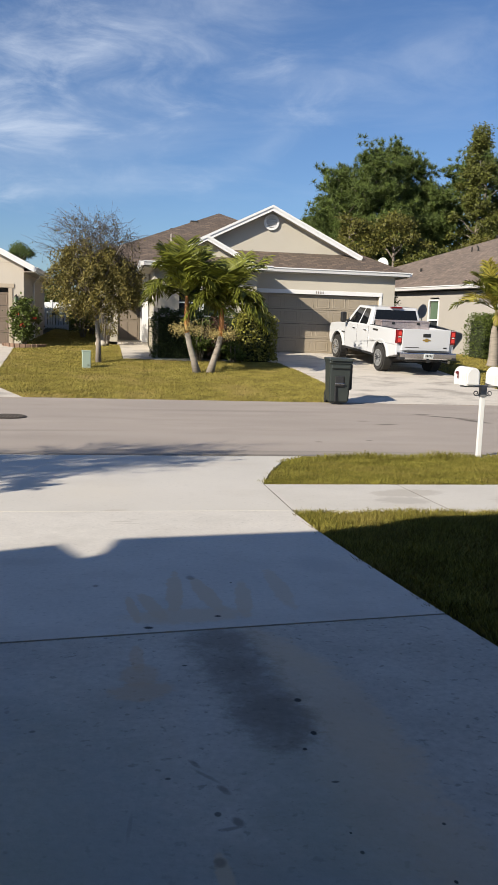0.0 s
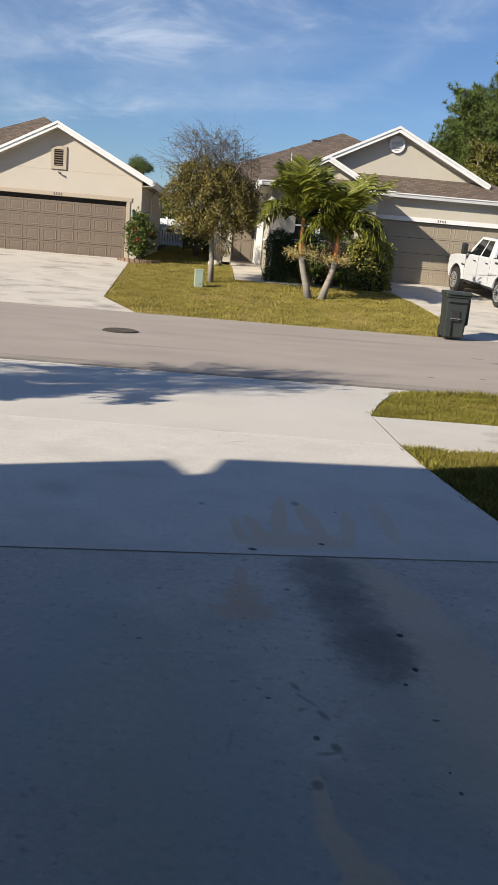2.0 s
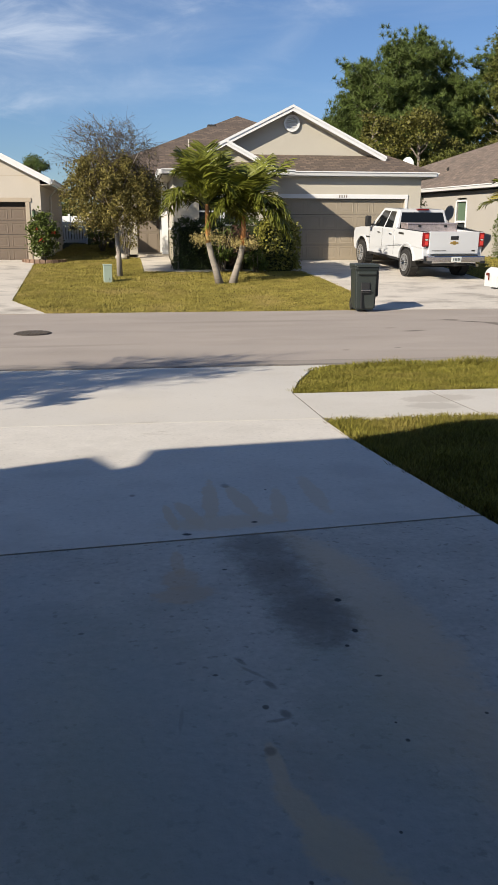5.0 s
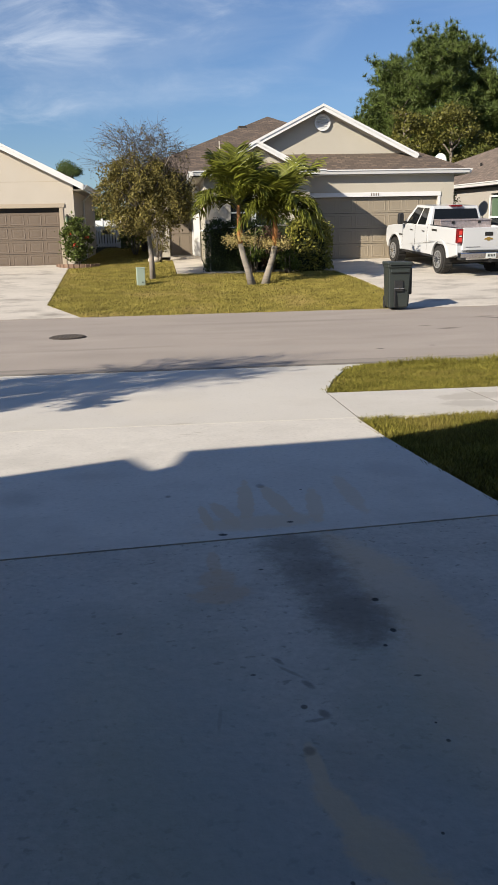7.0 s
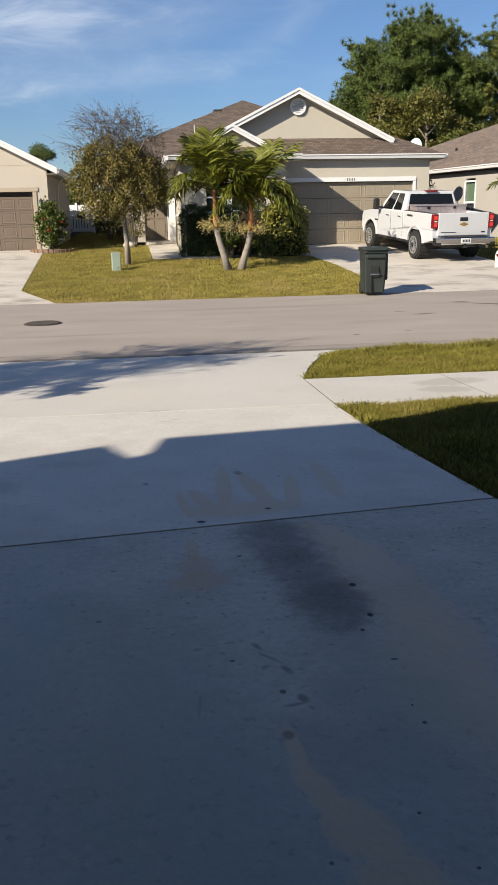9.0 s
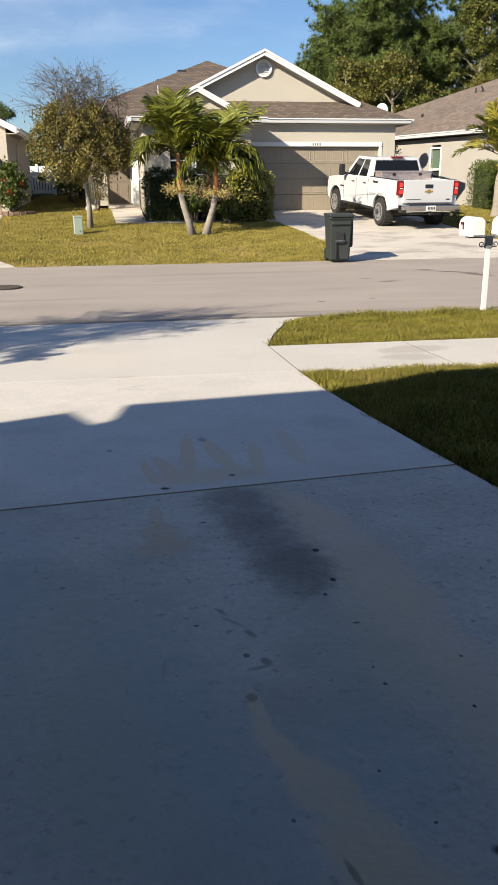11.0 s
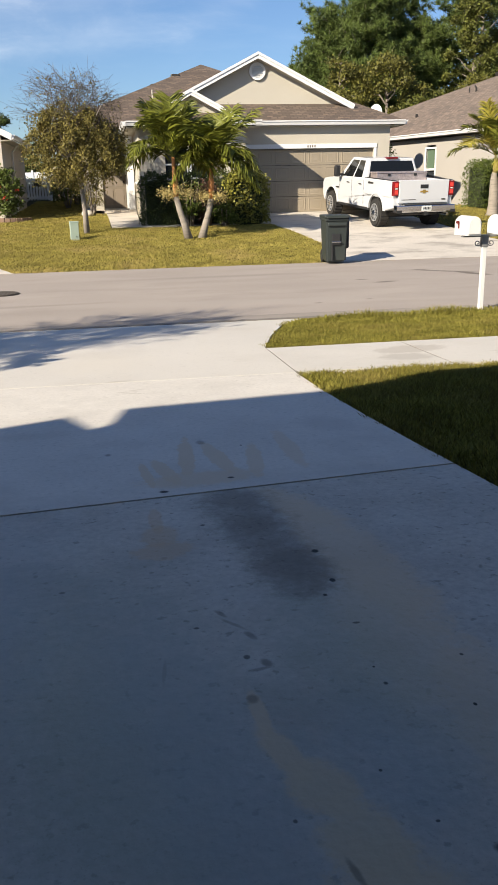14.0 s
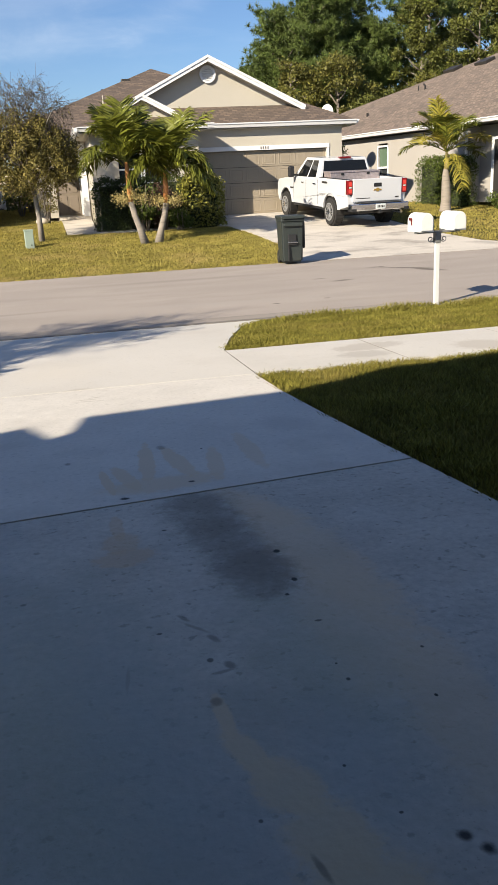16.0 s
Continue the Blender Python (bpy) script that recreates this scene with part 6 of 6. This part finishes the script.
def build_truck():
    t = new("pickup_truck")
    t.matrix_basis = pose(9.6, 25.45, gz(25.45) - 0.01, 0, -3.6, 97.0)
    tagged(t, "white crew-cab pickup truck parked nose-in on the drive", "pickup truck")
    WB = 3.65

    def arch(cx, r, k=12, z=0.44, a0=172, a1=8):
        return [(cx + r * math.cos(radians(a0 + (a1 - a0) * i / k)), z + r * math.sin(radians(a0 + (a1 - a0) * i / k))) for i in range(k + 1)]
    low = [(-1.13, 0.64)] + arch(0, 0.555) + arch(WB, 0.555) + [(4.4, 0.55), (4.5, 0.75), (4.5, 1.1), (4.38, 1.24), (3.9, 1.3), (3.05, 1.36), (0.98, 1.38), (0.95, 0.95), (-1.13, 0.95)]
    bm = prism(low, "y", -0.985, 0.985)
    bmesh.ops.bevel(bm, geom=[e for e in bm.edges if abs(e.verts[0].co.y - e.verts[1].co.y) < 0.01], offset=0.035, segments=3, affect="EDGES", profile=0.6)
    body = part("body", bm, M_TRUCK, t, "glossy white body")
    for sg in (-1, 1):
        y0, y1 = sorted((sg * 0.88, sg * 1.0))
        part("bed_side", box(-1.15, 0.94, y0, y1, 0.93, 1.42, 0.03), M_TRUCK, t)
        part("bed_rail", box(-1.12, 0.92, y0 + 0.01, y1 - 0.01, 1.418, 1.435, 0.004), M_BLACK, t, "black bed rail cap")
        for cx in (0, WB):
            out, inn = arch(cx, 0.6, a0=172, a1=8), arch(cx, 0.545, a0=172, a1=8)
            part("fender_flare", prism(out + inn[::-1], "y", *sorted((sg * 0.96, sg * 1.015))), M_TRUCK, t)
            o2, i2 = arch(cx, 0.556, a0=168, a1=12), arch(cx, 0.54, a0=168, a1=12)
            part("wheel_liner", prism(o2 + i2[::-1], "y", *sorted((sg * 0.4, sg * 0.955))), M_BLACK, t)
        # doors: seams, handles
        for dx in (1.0, 1.95, 3.0):
            part("door_seam", box(dx - 0.005, dx + 0.005, *sorted((sg * 0.978, sg * 0.989)), 0.6, 1.36), M_BLACK, t)
        for dx in (1.15, 2.1):
            part("door_handle", box(dx, dx + 0.2, *sorted((sg * 0.985, sg * 1.02)), 1.2, 1.235, 0.008), M_CHROME, t)
        part("rocker", box(0.55, 3.1, *sorted((sg * 0.88, sg * 0.955)), 0.44, 0.515, 0.015), M_BLACK, t, "black running board")
        part("badge", box(0.25, 0.62, *sorted((sg * 0.995, sg * 1.006)), 1.26, 1.32), M_METAL_DARK, t, "dark badge bar")
        part("badge", box(3.02, 3.3, *sorted((sg * 0.98, sg * 0.992)), 0.98, 1.03), M_METAL_DARK, t)
        # mirrors
        m = part("mirror", box(2.72, 2.86, *sorted((sg * 1.06, sg * 1.27)), 1.36, 1.72, 0.05), M_BLACK, t, "tall black towing mirror")
        part("mirror_arm", box(2.76, 2.83, *sorted((sg * 0.93, sg * 1.1)), 1.4, 1.46, 0.01), M_BLACK, m)
        tl = part("tail_light", box(-1.2, -1.06, *sorted((sg * 0.83, sg * 1.005)), 0.99, 1.41, 0.02), M_RED, t, "red tail light")
        for lz in (1.1, 1.3):
            part("lens", box(-1.206, -1.199, *sorted((sg * 0.86, sg * 0.97)), lz - 0.06, lz + 0.06, 0.002), M_REDL, tl, "bright red lamp lens")
        part("reverse_lens", box(-1.206, -1.199, *sorted((sg * 0.87, sg * 0.96)), 1.185, 1.215), M_PLATE, tl)
        part("head_light", box(4.38, 4.5, *sorted((sg * 0.55, sg * 0.95)), 0.98, 1.16, 0.02), M_GLASS, t)
    # tailgate with a stamped lower bar
    tg = part("tailgate", box(-1.2, -1.12, -0.825, 0.825, 0.78, 1.44, 0.02), M_TRUCK, t, "white tailgate")
    part("tailgate_handle", box(-1.212, -1.195, -0.13, 0.13, 1.2, 1.31, 0.01), M_BLACK, tg, "black latch")
    badge = prism([(-0.14, 1.09), (-0.05, 1.09), (-0.045, 1.06), (0.045, 1.06), (0.05, 1.09), (0.14, 1.09), (0.12, 1.135), (0.05, 1.135), (0.045, 1.165), (-0.045, 1.165), (-0.05, 1.135), (-0.12, 1.135)], "x", -1.21, -1.198)
    part("badge", badge, M_GOLD, tg, "gold badge shape")
    part("lettering_bar", box(-1.206, -1.198, 0.25, 0.72, 0.872, 0.89), M_METAL_DARK, tg, "small dark lettering bar")
    part("lettering_bar", box(-1.206, -1.198, -0.72, -0.6, 0.86, 0.9), M_METAL_DARK, tg)
    # bumper
    bp = part("rear_bumper", box(-1.42, -1.18, -0.97, 0.97, 0.53, 0.74, 0.03), M_CHROME, t, "chrome rear bumper")
    part("step_pad", box(-1.425, -1.18, -0.7, 0.7, 0.741, 0.765, 0.005), M_BLACK, bp)
    for sg in (-1, 1):
        part("corner_step", box(-1.43, -1.2, *sorted((sg * 0.8, sg * 0.975)), 0.52, 0.6, 0.01), M_BLACK, bp)
    pl = part("number_plate", box(-1.436, -1.422, -0.16, 0.16, 0.57, 0.72, 0.004), M_PLATE, bp, "pale number plate")
    for k in range(5):
        part("plate_bar", box(-1.44, -1.437, -0.12 + k * 0.05, -0.09 + k * 0.05, 0.61, 0.68), M_METAL_DARK, pl)
    part("hitch", box(-1.45, -1.1, -0.05, 0.05, 0.44, 0.52, 0.01), M_BLACK, t)
    part("chassis", box(-1.1, 4.2, -0.55, 0.55, 0.42, 0.66, 0.03), M_BLACK, t)
    bm = cyl(0.15, 1.4, "Y", 14, (0, 0, 0.42))
    part("axle", bm, M_BLACK, t)
    part("exhaust", cyl(0.05, 0.5, "X", 14, (-1.15, -0.72, 0.46)), M_CHROME, t, "chrome exhaust tip")
    part("bed_floor", box(-1.1, 0.92, -0.87, 0.87, 0.955, 0.97), M_BLACK, t)
    part("bed_front", box(0.86, 0.96, -0.9, 0.9, 0.95, 1.42, 0.01), M_TRUCK, t)
    # cab
    A = [(0.96, 0.95, 1.36), (3.15, 0.95, 1.33), (2.38, 0.77, 2.0), (1.12, 0.79, 1.99)]
    bm = bmesh.new()
    L = [bm.verts.new(p) for p in A]
    R = [bm.verts.new((x, -y, z)) for x, y, z in A]
    bm.faces.new(L)
    bm.faces.new(R[::-1])
    for i in range(4):
        j = (i + 1) % 4
        bm.faces.new((L[j], L[i], R[i], R[j]))
    bmesh.ops.recalc_face_normals(bm, faces=bm.faces[:])
    bmesh.ops.bevel(bm, geom=bm.edges[:], offset=0.05, segments=3, affect="EDGES", profile=0.6)
    cab = part("cab", bm, M_TRUCK, t)

    def pane(name, quad, u0, u1, v0, v1, out=0.004, slant=0.0):
        """A glass sheet on the face with corners quad (a b at the bottom, c d on top)."""
        a, b, c, d = [Vector(p) for p in quad]
        n = (b - a).cross(d - a).normalized()

        def at(u, v):
            return a.lerp(b, u).lerp(d.lerp(c, u), v)
        bm = bmesh.new()
        co = [at(u0, v0), at(u1, v0), at(u1 - slant, v1), at(u0, v1)]
        lo = [bm.verts.new(p - n * 0.01) for p in co]
        hi = [bm.verts.new(p + n * out) for p in co]
        bm.faces.new(hi)
        bm.faces.new(lo[::-1])
        for i in range(4):
            j = (i + 1) % 4
            bm.faces.new((lo[i], lo[j], hi[j], hi[i]))
        bmesh.ops.recalc_face_normals(bm, faces=bm.faces[:])
        part(name, bm, M_TINT, cab, "dark tinted glass")
    lq = [A[0], A[1], A[2], A[3]]
    rq = [(x, -y, z) for x, y, z in lq]
    pane("side_window", [lq[1], lq[0], lq[3], lq[2]], 0.14, 0.52, 0.08, 0.88)
    pane("side_window", [lq[1], lq[0], lq[3], lq[2]], 0.57, 0.86, 0.08, 0.88)
    pane("side_window", [rq[0], rq[1], rq[2], rq[3]], 0.14, 0.43, 0.08, 0.88)
    pane("side_window", [rq[0], rq[1], rq[2], rq[3]], 0.48, 0.86, 0.08, 0.88)
    pane("rear_window", [lq[0], rq[0], rq[3], lq[3]], 0.06, 0.94, 0.08, 0.86)
    pane("windshield", [rq[1], lq[1], lq[2], rq[2]], 0.06, 0.94, 0.06, 0.9)
    part("brake_light", box(1.04, 1.2, -0.2, 0.2, 1.965, 2.015, 0.01), M_RED, cab, "red high brake light")
    # wheels
    for cx in (0, WB):
        for sg in (-1, 1):
            w = cyl(0.43, 0.33, "Y", 32, (cx, sg * 0.87, 0.43))
            bmesh.ops.bevel(w, geom=[e for e in w.edges if len(e.link_faces) == 2 and abs(e.calc_face_angle() - math.pi / 2) < 0.2], offset=0.045, segments=3, affect="EDGES")
            wheel = part("wheel", w, M_RUBBER, t, "black off-road tyre")
            yo = sg * 1.025
            part("rim", ring(0.238, 0.27, 0.05, (cx, yo, 0.43)), M_SILVER, wheel, "bright alloy rim")
            # black disc paints the dark space between the spokes
            part("rim_shade_disc", cyl(0.24, 0.03, "Y", 28, (cx, yo, 0.43)), M_BLACK, wheel)
            for k in range(8):
                bm = bmesh.new()
                for off in (-0.022, 0.022):
                    m = Matrix.Translation((cx, yo + sg * 0.012, 0.43)) @ Matrix.Rotation(k * math.pi / 4, 4, "Y") @ Matrix.Rotation(off * 2.2, 4, "Y")
                    add_box(bm, off - 0.01, off + 0.01, -0.014, 0.014, 0.05, 0.245, 0.006, m)
                part("spoke", bm, M_SILVER, wheel)
            for k in range(26):
                bm = bmesh.new()
                m = Matrix.Translation((cx, sg * 0.87, 0.43)) @ Matrix.Rotation(k * math.pi / 13, 4, "Y")
                add_box(bm, -0.03, 0.03, -0.14, 0.14, 0.425, 0.44, 0, m)
                part("tread_block", bm, M_RUBBER, wheel)
            part("hub", cyl(0.075, 0.05, "Y", 18, (cx, yo + sg * 0.02, 0.43)), M_CHROME, wheel)
    # tread plate toolbox across the bed
    tb = new("toolbox")
    tb.matrix_basis = t.matrix_basis @ Matrix.Translation((0.55, 0, 1.43))
    tagged(tb, "tread-plate aluminium toolbox across the truck bed", "toolbox")
    part("case", box(-0.24, 0.25, -0.86, 0.86, -0.3, 0.13, 0.02), M_DIAMOND, tb)
    part("lid", box(-0.26, 0.27, -0.88, 0.88, 0.132, 0.17, 0.012), M_DIAMOND, tb)
    for k in (-0.45, 0.45):
        part("latch", box(-0.27, -0.25, k - 0.05, k + 0.05, 0.05, 0.12, 0.006), M_BLACK, tb)


def build_bin():
    t = thing("wheelie_bin", 5.5, 18.78, 0.0, "dark green plastic wheelie bin standing at the street edge", "bin", rz=-4)
    bm = bmesh.new()
    vs = add_box(bm, -0.265, 0.265, -0.36, 0.3, 0.05, 1.0)
    for v in vs:
        k = (v.co.z - 0.05) / 0.95
        v.co.x *= 0.87 + 0.13 * k
        v.co.y = v.co.y * (0.8 + 0.2 * k) + 0.03 * (1 - k)
    bmesh.ops.bevel(bm, geom=bm.edges[:], offset=0.035, segments=3, affect="EDGES")
    part("body", bm, M_BIN, t, "tapered dark green body")
    part("rim", box(-0.275, 0.275, -0.385, 0.32, 0.97, 1.03, 0.015), M_BIN, t)
    bm = bmesh.new()
    add_box(bm, -0.285, 0.285, -0.4, 0.36, 1.03, 1.09, 0.022)
    for v in bm.verts:
        if v.co.z > 1.06:
            v.co.z += 0.02 * (1 - (v.co.x / 0.33) ** 2)
    lid = part("lid", bm, M_BIN, t, "hinged lid")
    part("lid_lip", box(-0.24, 0.24, -0.43, -0.4, 1.03, 1.06, 0.008), M_BIN, lid)
    part("grab_ledge", box(-0.22, 0.22, -0.4, -0.355, 0.86, 0.93, 0.015), M_BIN, t)
    # black raised pieces paint the shade of the recess and groove
    part("lift_pocket_shade", box(-0.12, 0.08, -0.352, -0.322, 0.44, 0.68, 0.01), M_BLACK, t, "black panel for the shade of a lifting recess")
    part("lift_bar", box(-0.13, 0.1, -0.375, -0.35, 0.49, 0.515, 0.006), M_CHROME, t, "metal lifting bar")
    part("groove_shade_strip", box(-0.12, -0.085, -0.336, -0.3, 0.08, 0.5, 0.006), M_BLACK, t)
    for sg in (-1, 1):
        w = part("wheel", cyl(0.15, 0.07, "X", 20, (sg * 0.2, 0.31, 0.15)), M_RUBBER, t)
        part("hub", cyl(0.05, 0.08, "X", 12, (sg * 0.2, 0.31, 0.15)), M_BIN, w)
    part("handle", box(-0.24, 0.24, 0.36, 0.4, 0.9, 0.94, 0.015), M_BIN, t)
    part("side_grip", box(0.262, 0.335, -0.12, 0.18, 0.34, 0.96, 0.035), M_BLACK, t)


def build_mailboxes():
    post = thing("mailbox_post", 5.56, 11.0, gz(11.0) - 0.04, "white square post with grey scrolled bracket carrying mailboxes", "post", rz=0)
    part("post", box(-0.032, 0.032, -0.032, 0.032, 0.0, 0.98, 0.006), M_MAIL, post)
    part("sleeve", box(-0.045, 0.045, -0.045, 0.045, 0.93, 1.09, 0.006), M_IRON, post, "grey metal sleeve")
    part("cross_arm", box(-0.34, 0.34, -0.04, 0.04, 1.07, 1.1, 0.004), M_IRON, post)
    for sg in (-1, 1):
        bm = bmesh.new()
        pts = []
        for i in range(22):
            a = i / 21 * 2.6 * math.pi
            r = 0.05 * (1 - 0.72 * i / 21)
            pts.append((sg * (0.1 - 0.0 + r * math.cos(a + math.pi)), 0, 0.985 + r * math.sin(a + math.pi) * 0.9))
        add_tube(bm, pts, 0.008, 6)
        part("scroll", bm, M_IRON, post)
    for cx, flag in ((-0.25, True), (0.245, False)):
        b = thing("mailbox", 5.56 + cx, 11.0, 1.06, "white plastic arched mailbox with a red flag" if flag else "white plastic arched mailbox on the post arm", "mailbox", "mailboxes")
        hw, hs, L = 0.105, 0.145, 0.21
        prof = [(-hw, 0.0), (hw, 0.0), (hw, hs)] + [(hw * math.cos(radians(a)), hs + 0.115 * math.sin(radians(a))) for a in range(15, 180, 15)] + [(-hw, hs)]
        bm = prism(prof, "y", -L, L)
        bmesh.ops.bevel(bm, geom=[e for e in bm.edges if abs(e.verts[0].co.y - e.verts[1].co.y) < 0.01], offset=0.02, segments=2, affect="EDGES")
        part("shell", bm, M_MAIL, b)
        prof2 = [(x * 1.05, z * 1.03 - 0.004) for x, z in prof]
        part("front_door", prism(prof2, "y", L - 0.05, L + 0.012), M_MAIL, b)
        part("rib", prism([(x * 1.03, z * 1.02 - 0.003) for x, z in prof], "y", -0.03, 0.03), M_MAIL, b)
        if flag:
            fl = part("flag_arm", box(-hw - 0.018, -hw - 0.01, 0.06, 0.08, 0.09, 0.19), M_RED, b, "red flag")
            part("flag", box(-hw - 0.02, -hw - 0.008, 0.06, 0.15, 0.155, 0.19, 0.002), M_RED, fl)


def build_small_things():
    # pedestal
    t = thing("utility_pedestal", -0.6, 24.5, gz(24.5) - 0.05, "pale green metal utility pedestal on the lawn", "utility box", rz=8)
    bm = box(-0.12, 0.12, -0.1, 0.1, 0.0, 0.53, 0.012)
    part("cabinet", bm, M_PEDESTAL, t)
    part("cap", box(-0.13, 0.13, -0.11, 0.11, 0.5, 0.545, 0.012), M_PEDESTAL, t)
    part("lock", cyl(0.018, 0.02, "Y", 10, (0.04, -0.105, 0.12)), M_METAL_DARK, t)
    # manhole
    t = thing("manhole_cover", -1.66, 15.2, 0.0, "rusty cast-iron manhole cover in the asphalt", "manhole cover")
    part("frame", cyl(0.345, 0.05, "Z", 36, (0, 0, -0.018)), M_IRONCOVER, t)
    part("cover", cyl(0.32, 0.05, "Z", 36, (0, 0, -0.01)), M_IRONCOVER, t)
    for k in range(-4, 5):
        w = math.sqrt(0.3 ** 2 - (k * 0.065) ** 2)
        part("rib", box(-w, w, k * 0.065 - 0.013, k * 0.065 + 0.013, 0.012, 0.026), M_RIB, t)
        part("rib", box(k * 0.065 - 0.013, k * 0.065 + 0.013, -w, w, 0.012, 0.0255), M_RIB, t)
    # gate and fence in the side yard
    g = thing("side_gate", -2.95, 44.6, gz(44.6) - 0.08, "white vinyl picket gate between the houses", "gate")
    for px in (-0.62, 0.62):
        part("post", box(px - 0.06, px + 0.06, -0.06, 0.06, 0, 1.3, 0.01), M_VINYL, g)
    for pz in (0.15, 0.98):
        part("rail", box(-0.56, 0.56, -0.03, 0.03, pz, pz + 0.14, 0.006), M_VINYL, g)
    for k in range(8):
        x = -0.49 + k * 0.14
        part("slat", box(x - 0.05, x + 0.05, -0.02, 0.02, 0.1, 1.16, 0.005), M_VINYL, g)
    part("sign", box(-0.2, 0.2, -0.05, -0.032, 0.78, 0.98, 0.004), M_BLACK, g, "small dark sign panel")
    f = thing("vinyl_fence", 0, 58, 1.2, "white vinyl fence across the back yards", "fence")
    for k in range(7):
        x = -8 + k * 1.9
        part("post", box(x - 0.07, x + 0.07, -0.07, 0.07, 0, 1.75, 0.01), M_VINYL, f)
        if k < 6:
            part("panel", box(x + 0.08, x + 1.82, -0.025, 0.025, 0.08, 1.62, 0.006), M_VINYL, f)
    b = thing("brick_pier", -2.55, 56, 1.2, "red-brown brick pier beyond the gate", "pier")
    part("shaft", box(-0.25, 0.25, -0.25, 0.25, 0, 1.75, 0.02), M_BRICK, b)
    part("cap", box(-0.3, 0.3, -0.3, 0.3, 1.75, 1.85, 0.02), M_STONE, b)
    # satellite dish on the far slope
    d = thing("satellite_dish", 10.98, 33.0, 3.85, "pale grey satellite dish on the roof edge", "satellite dish", rz=-60)
    bm = bmesh.new()
    rings = []
    for i in range(6):
        r = 0.3 * i / 5
        rings.append([bm.verts.new((r * math.cos(a) * 1.1, 0.22 * (r / 0.3) ** 2 * 0.4, r * math.sin(a))) for a in (2 * math.pi * k / 24 for k in range(24))] if i else [bm.verts.new((0, 0, 0))])
    for k in range(24):
        bm.faces.new((rings[0][0], rings[1][k], rings[1][(k + 1) % 24]))
    for a, c in zip(rings[1:], rings[2:]):
        for k in range(24):
            bm.faces.new((a[k], c[k], c[(k + 1) % 24], a[(k + 1) % 24]))
    for v in bm.verts:
        v.co.z += 0.55
    ob = part("reflector", bm, M_PLATE, d, smooth=True)
    sol = ob.modifiers.new("thickness", "SOLIDIFY")
    sol.thickness = 0.015
    bm = bmesh.new()
    add_tube(bm, [(0, 0, -0.2), (0, 0, 0.3), (0, 0.0, 0.55)], 0.025, 8)
    part("mast", bm, M_IRON, d)
    bm = bmesh.new()
    add_tube(bm, [(0, 0, 0.28), (0, 0.35, 0.42), (0, 0.4, 0.5)], 0.012, 6)
    part("feed_arm", bm, M_IRON, d)
    part("feed", box(-0.05, 0.05, 0.33, 0.43, 0.46, 0.56, 0.015), M_BLACK, d)
    # rock by the porch and edging round the hibiscus
    r = thing("rock", -0.32, 31.0, gz(31) - 0.04, "rounded pale stone at the lawn edge", "rock")
    bm = bmesh.new()
    bmesh.ops.create_icosphere(bm, subdivisions=3, radius=0.17)
    for v in bm.verts:
        v.co = Vector((v.co.x * 1.25, v.co.y, v.co.z * 0.85 + 0.1)) * (1 + 0.1 * noise.noise(v.co * 6))
    part("stone", bm, M_STONE, r, smooth=True)
    e = thing("bed_edging", -2.95, 29.9, gz(29.9) - 0.06, "curved terracotta-brown planting bed edging", "garden edging")
    for k in range(13):
        a = radians(180 + k * 15)
        m = Matrix.Translation((0.7 * math.cos(a), 0.55 * math.sin(a), 0)) @ Matrix.Rotation(a, 4, "Z")
        bm = bmesh.new()
        add_box(bm, -0.05, 0.05, -0.085, 0.085, 0.0, 0.13, 0.015, m)
        part("edging_block", bm, M_BRICK, e)
    lantern(14.98, 28.3, 2.72, rz=-76)


build_truck()
build_bin()
build_mailboxes()
build_small_things()
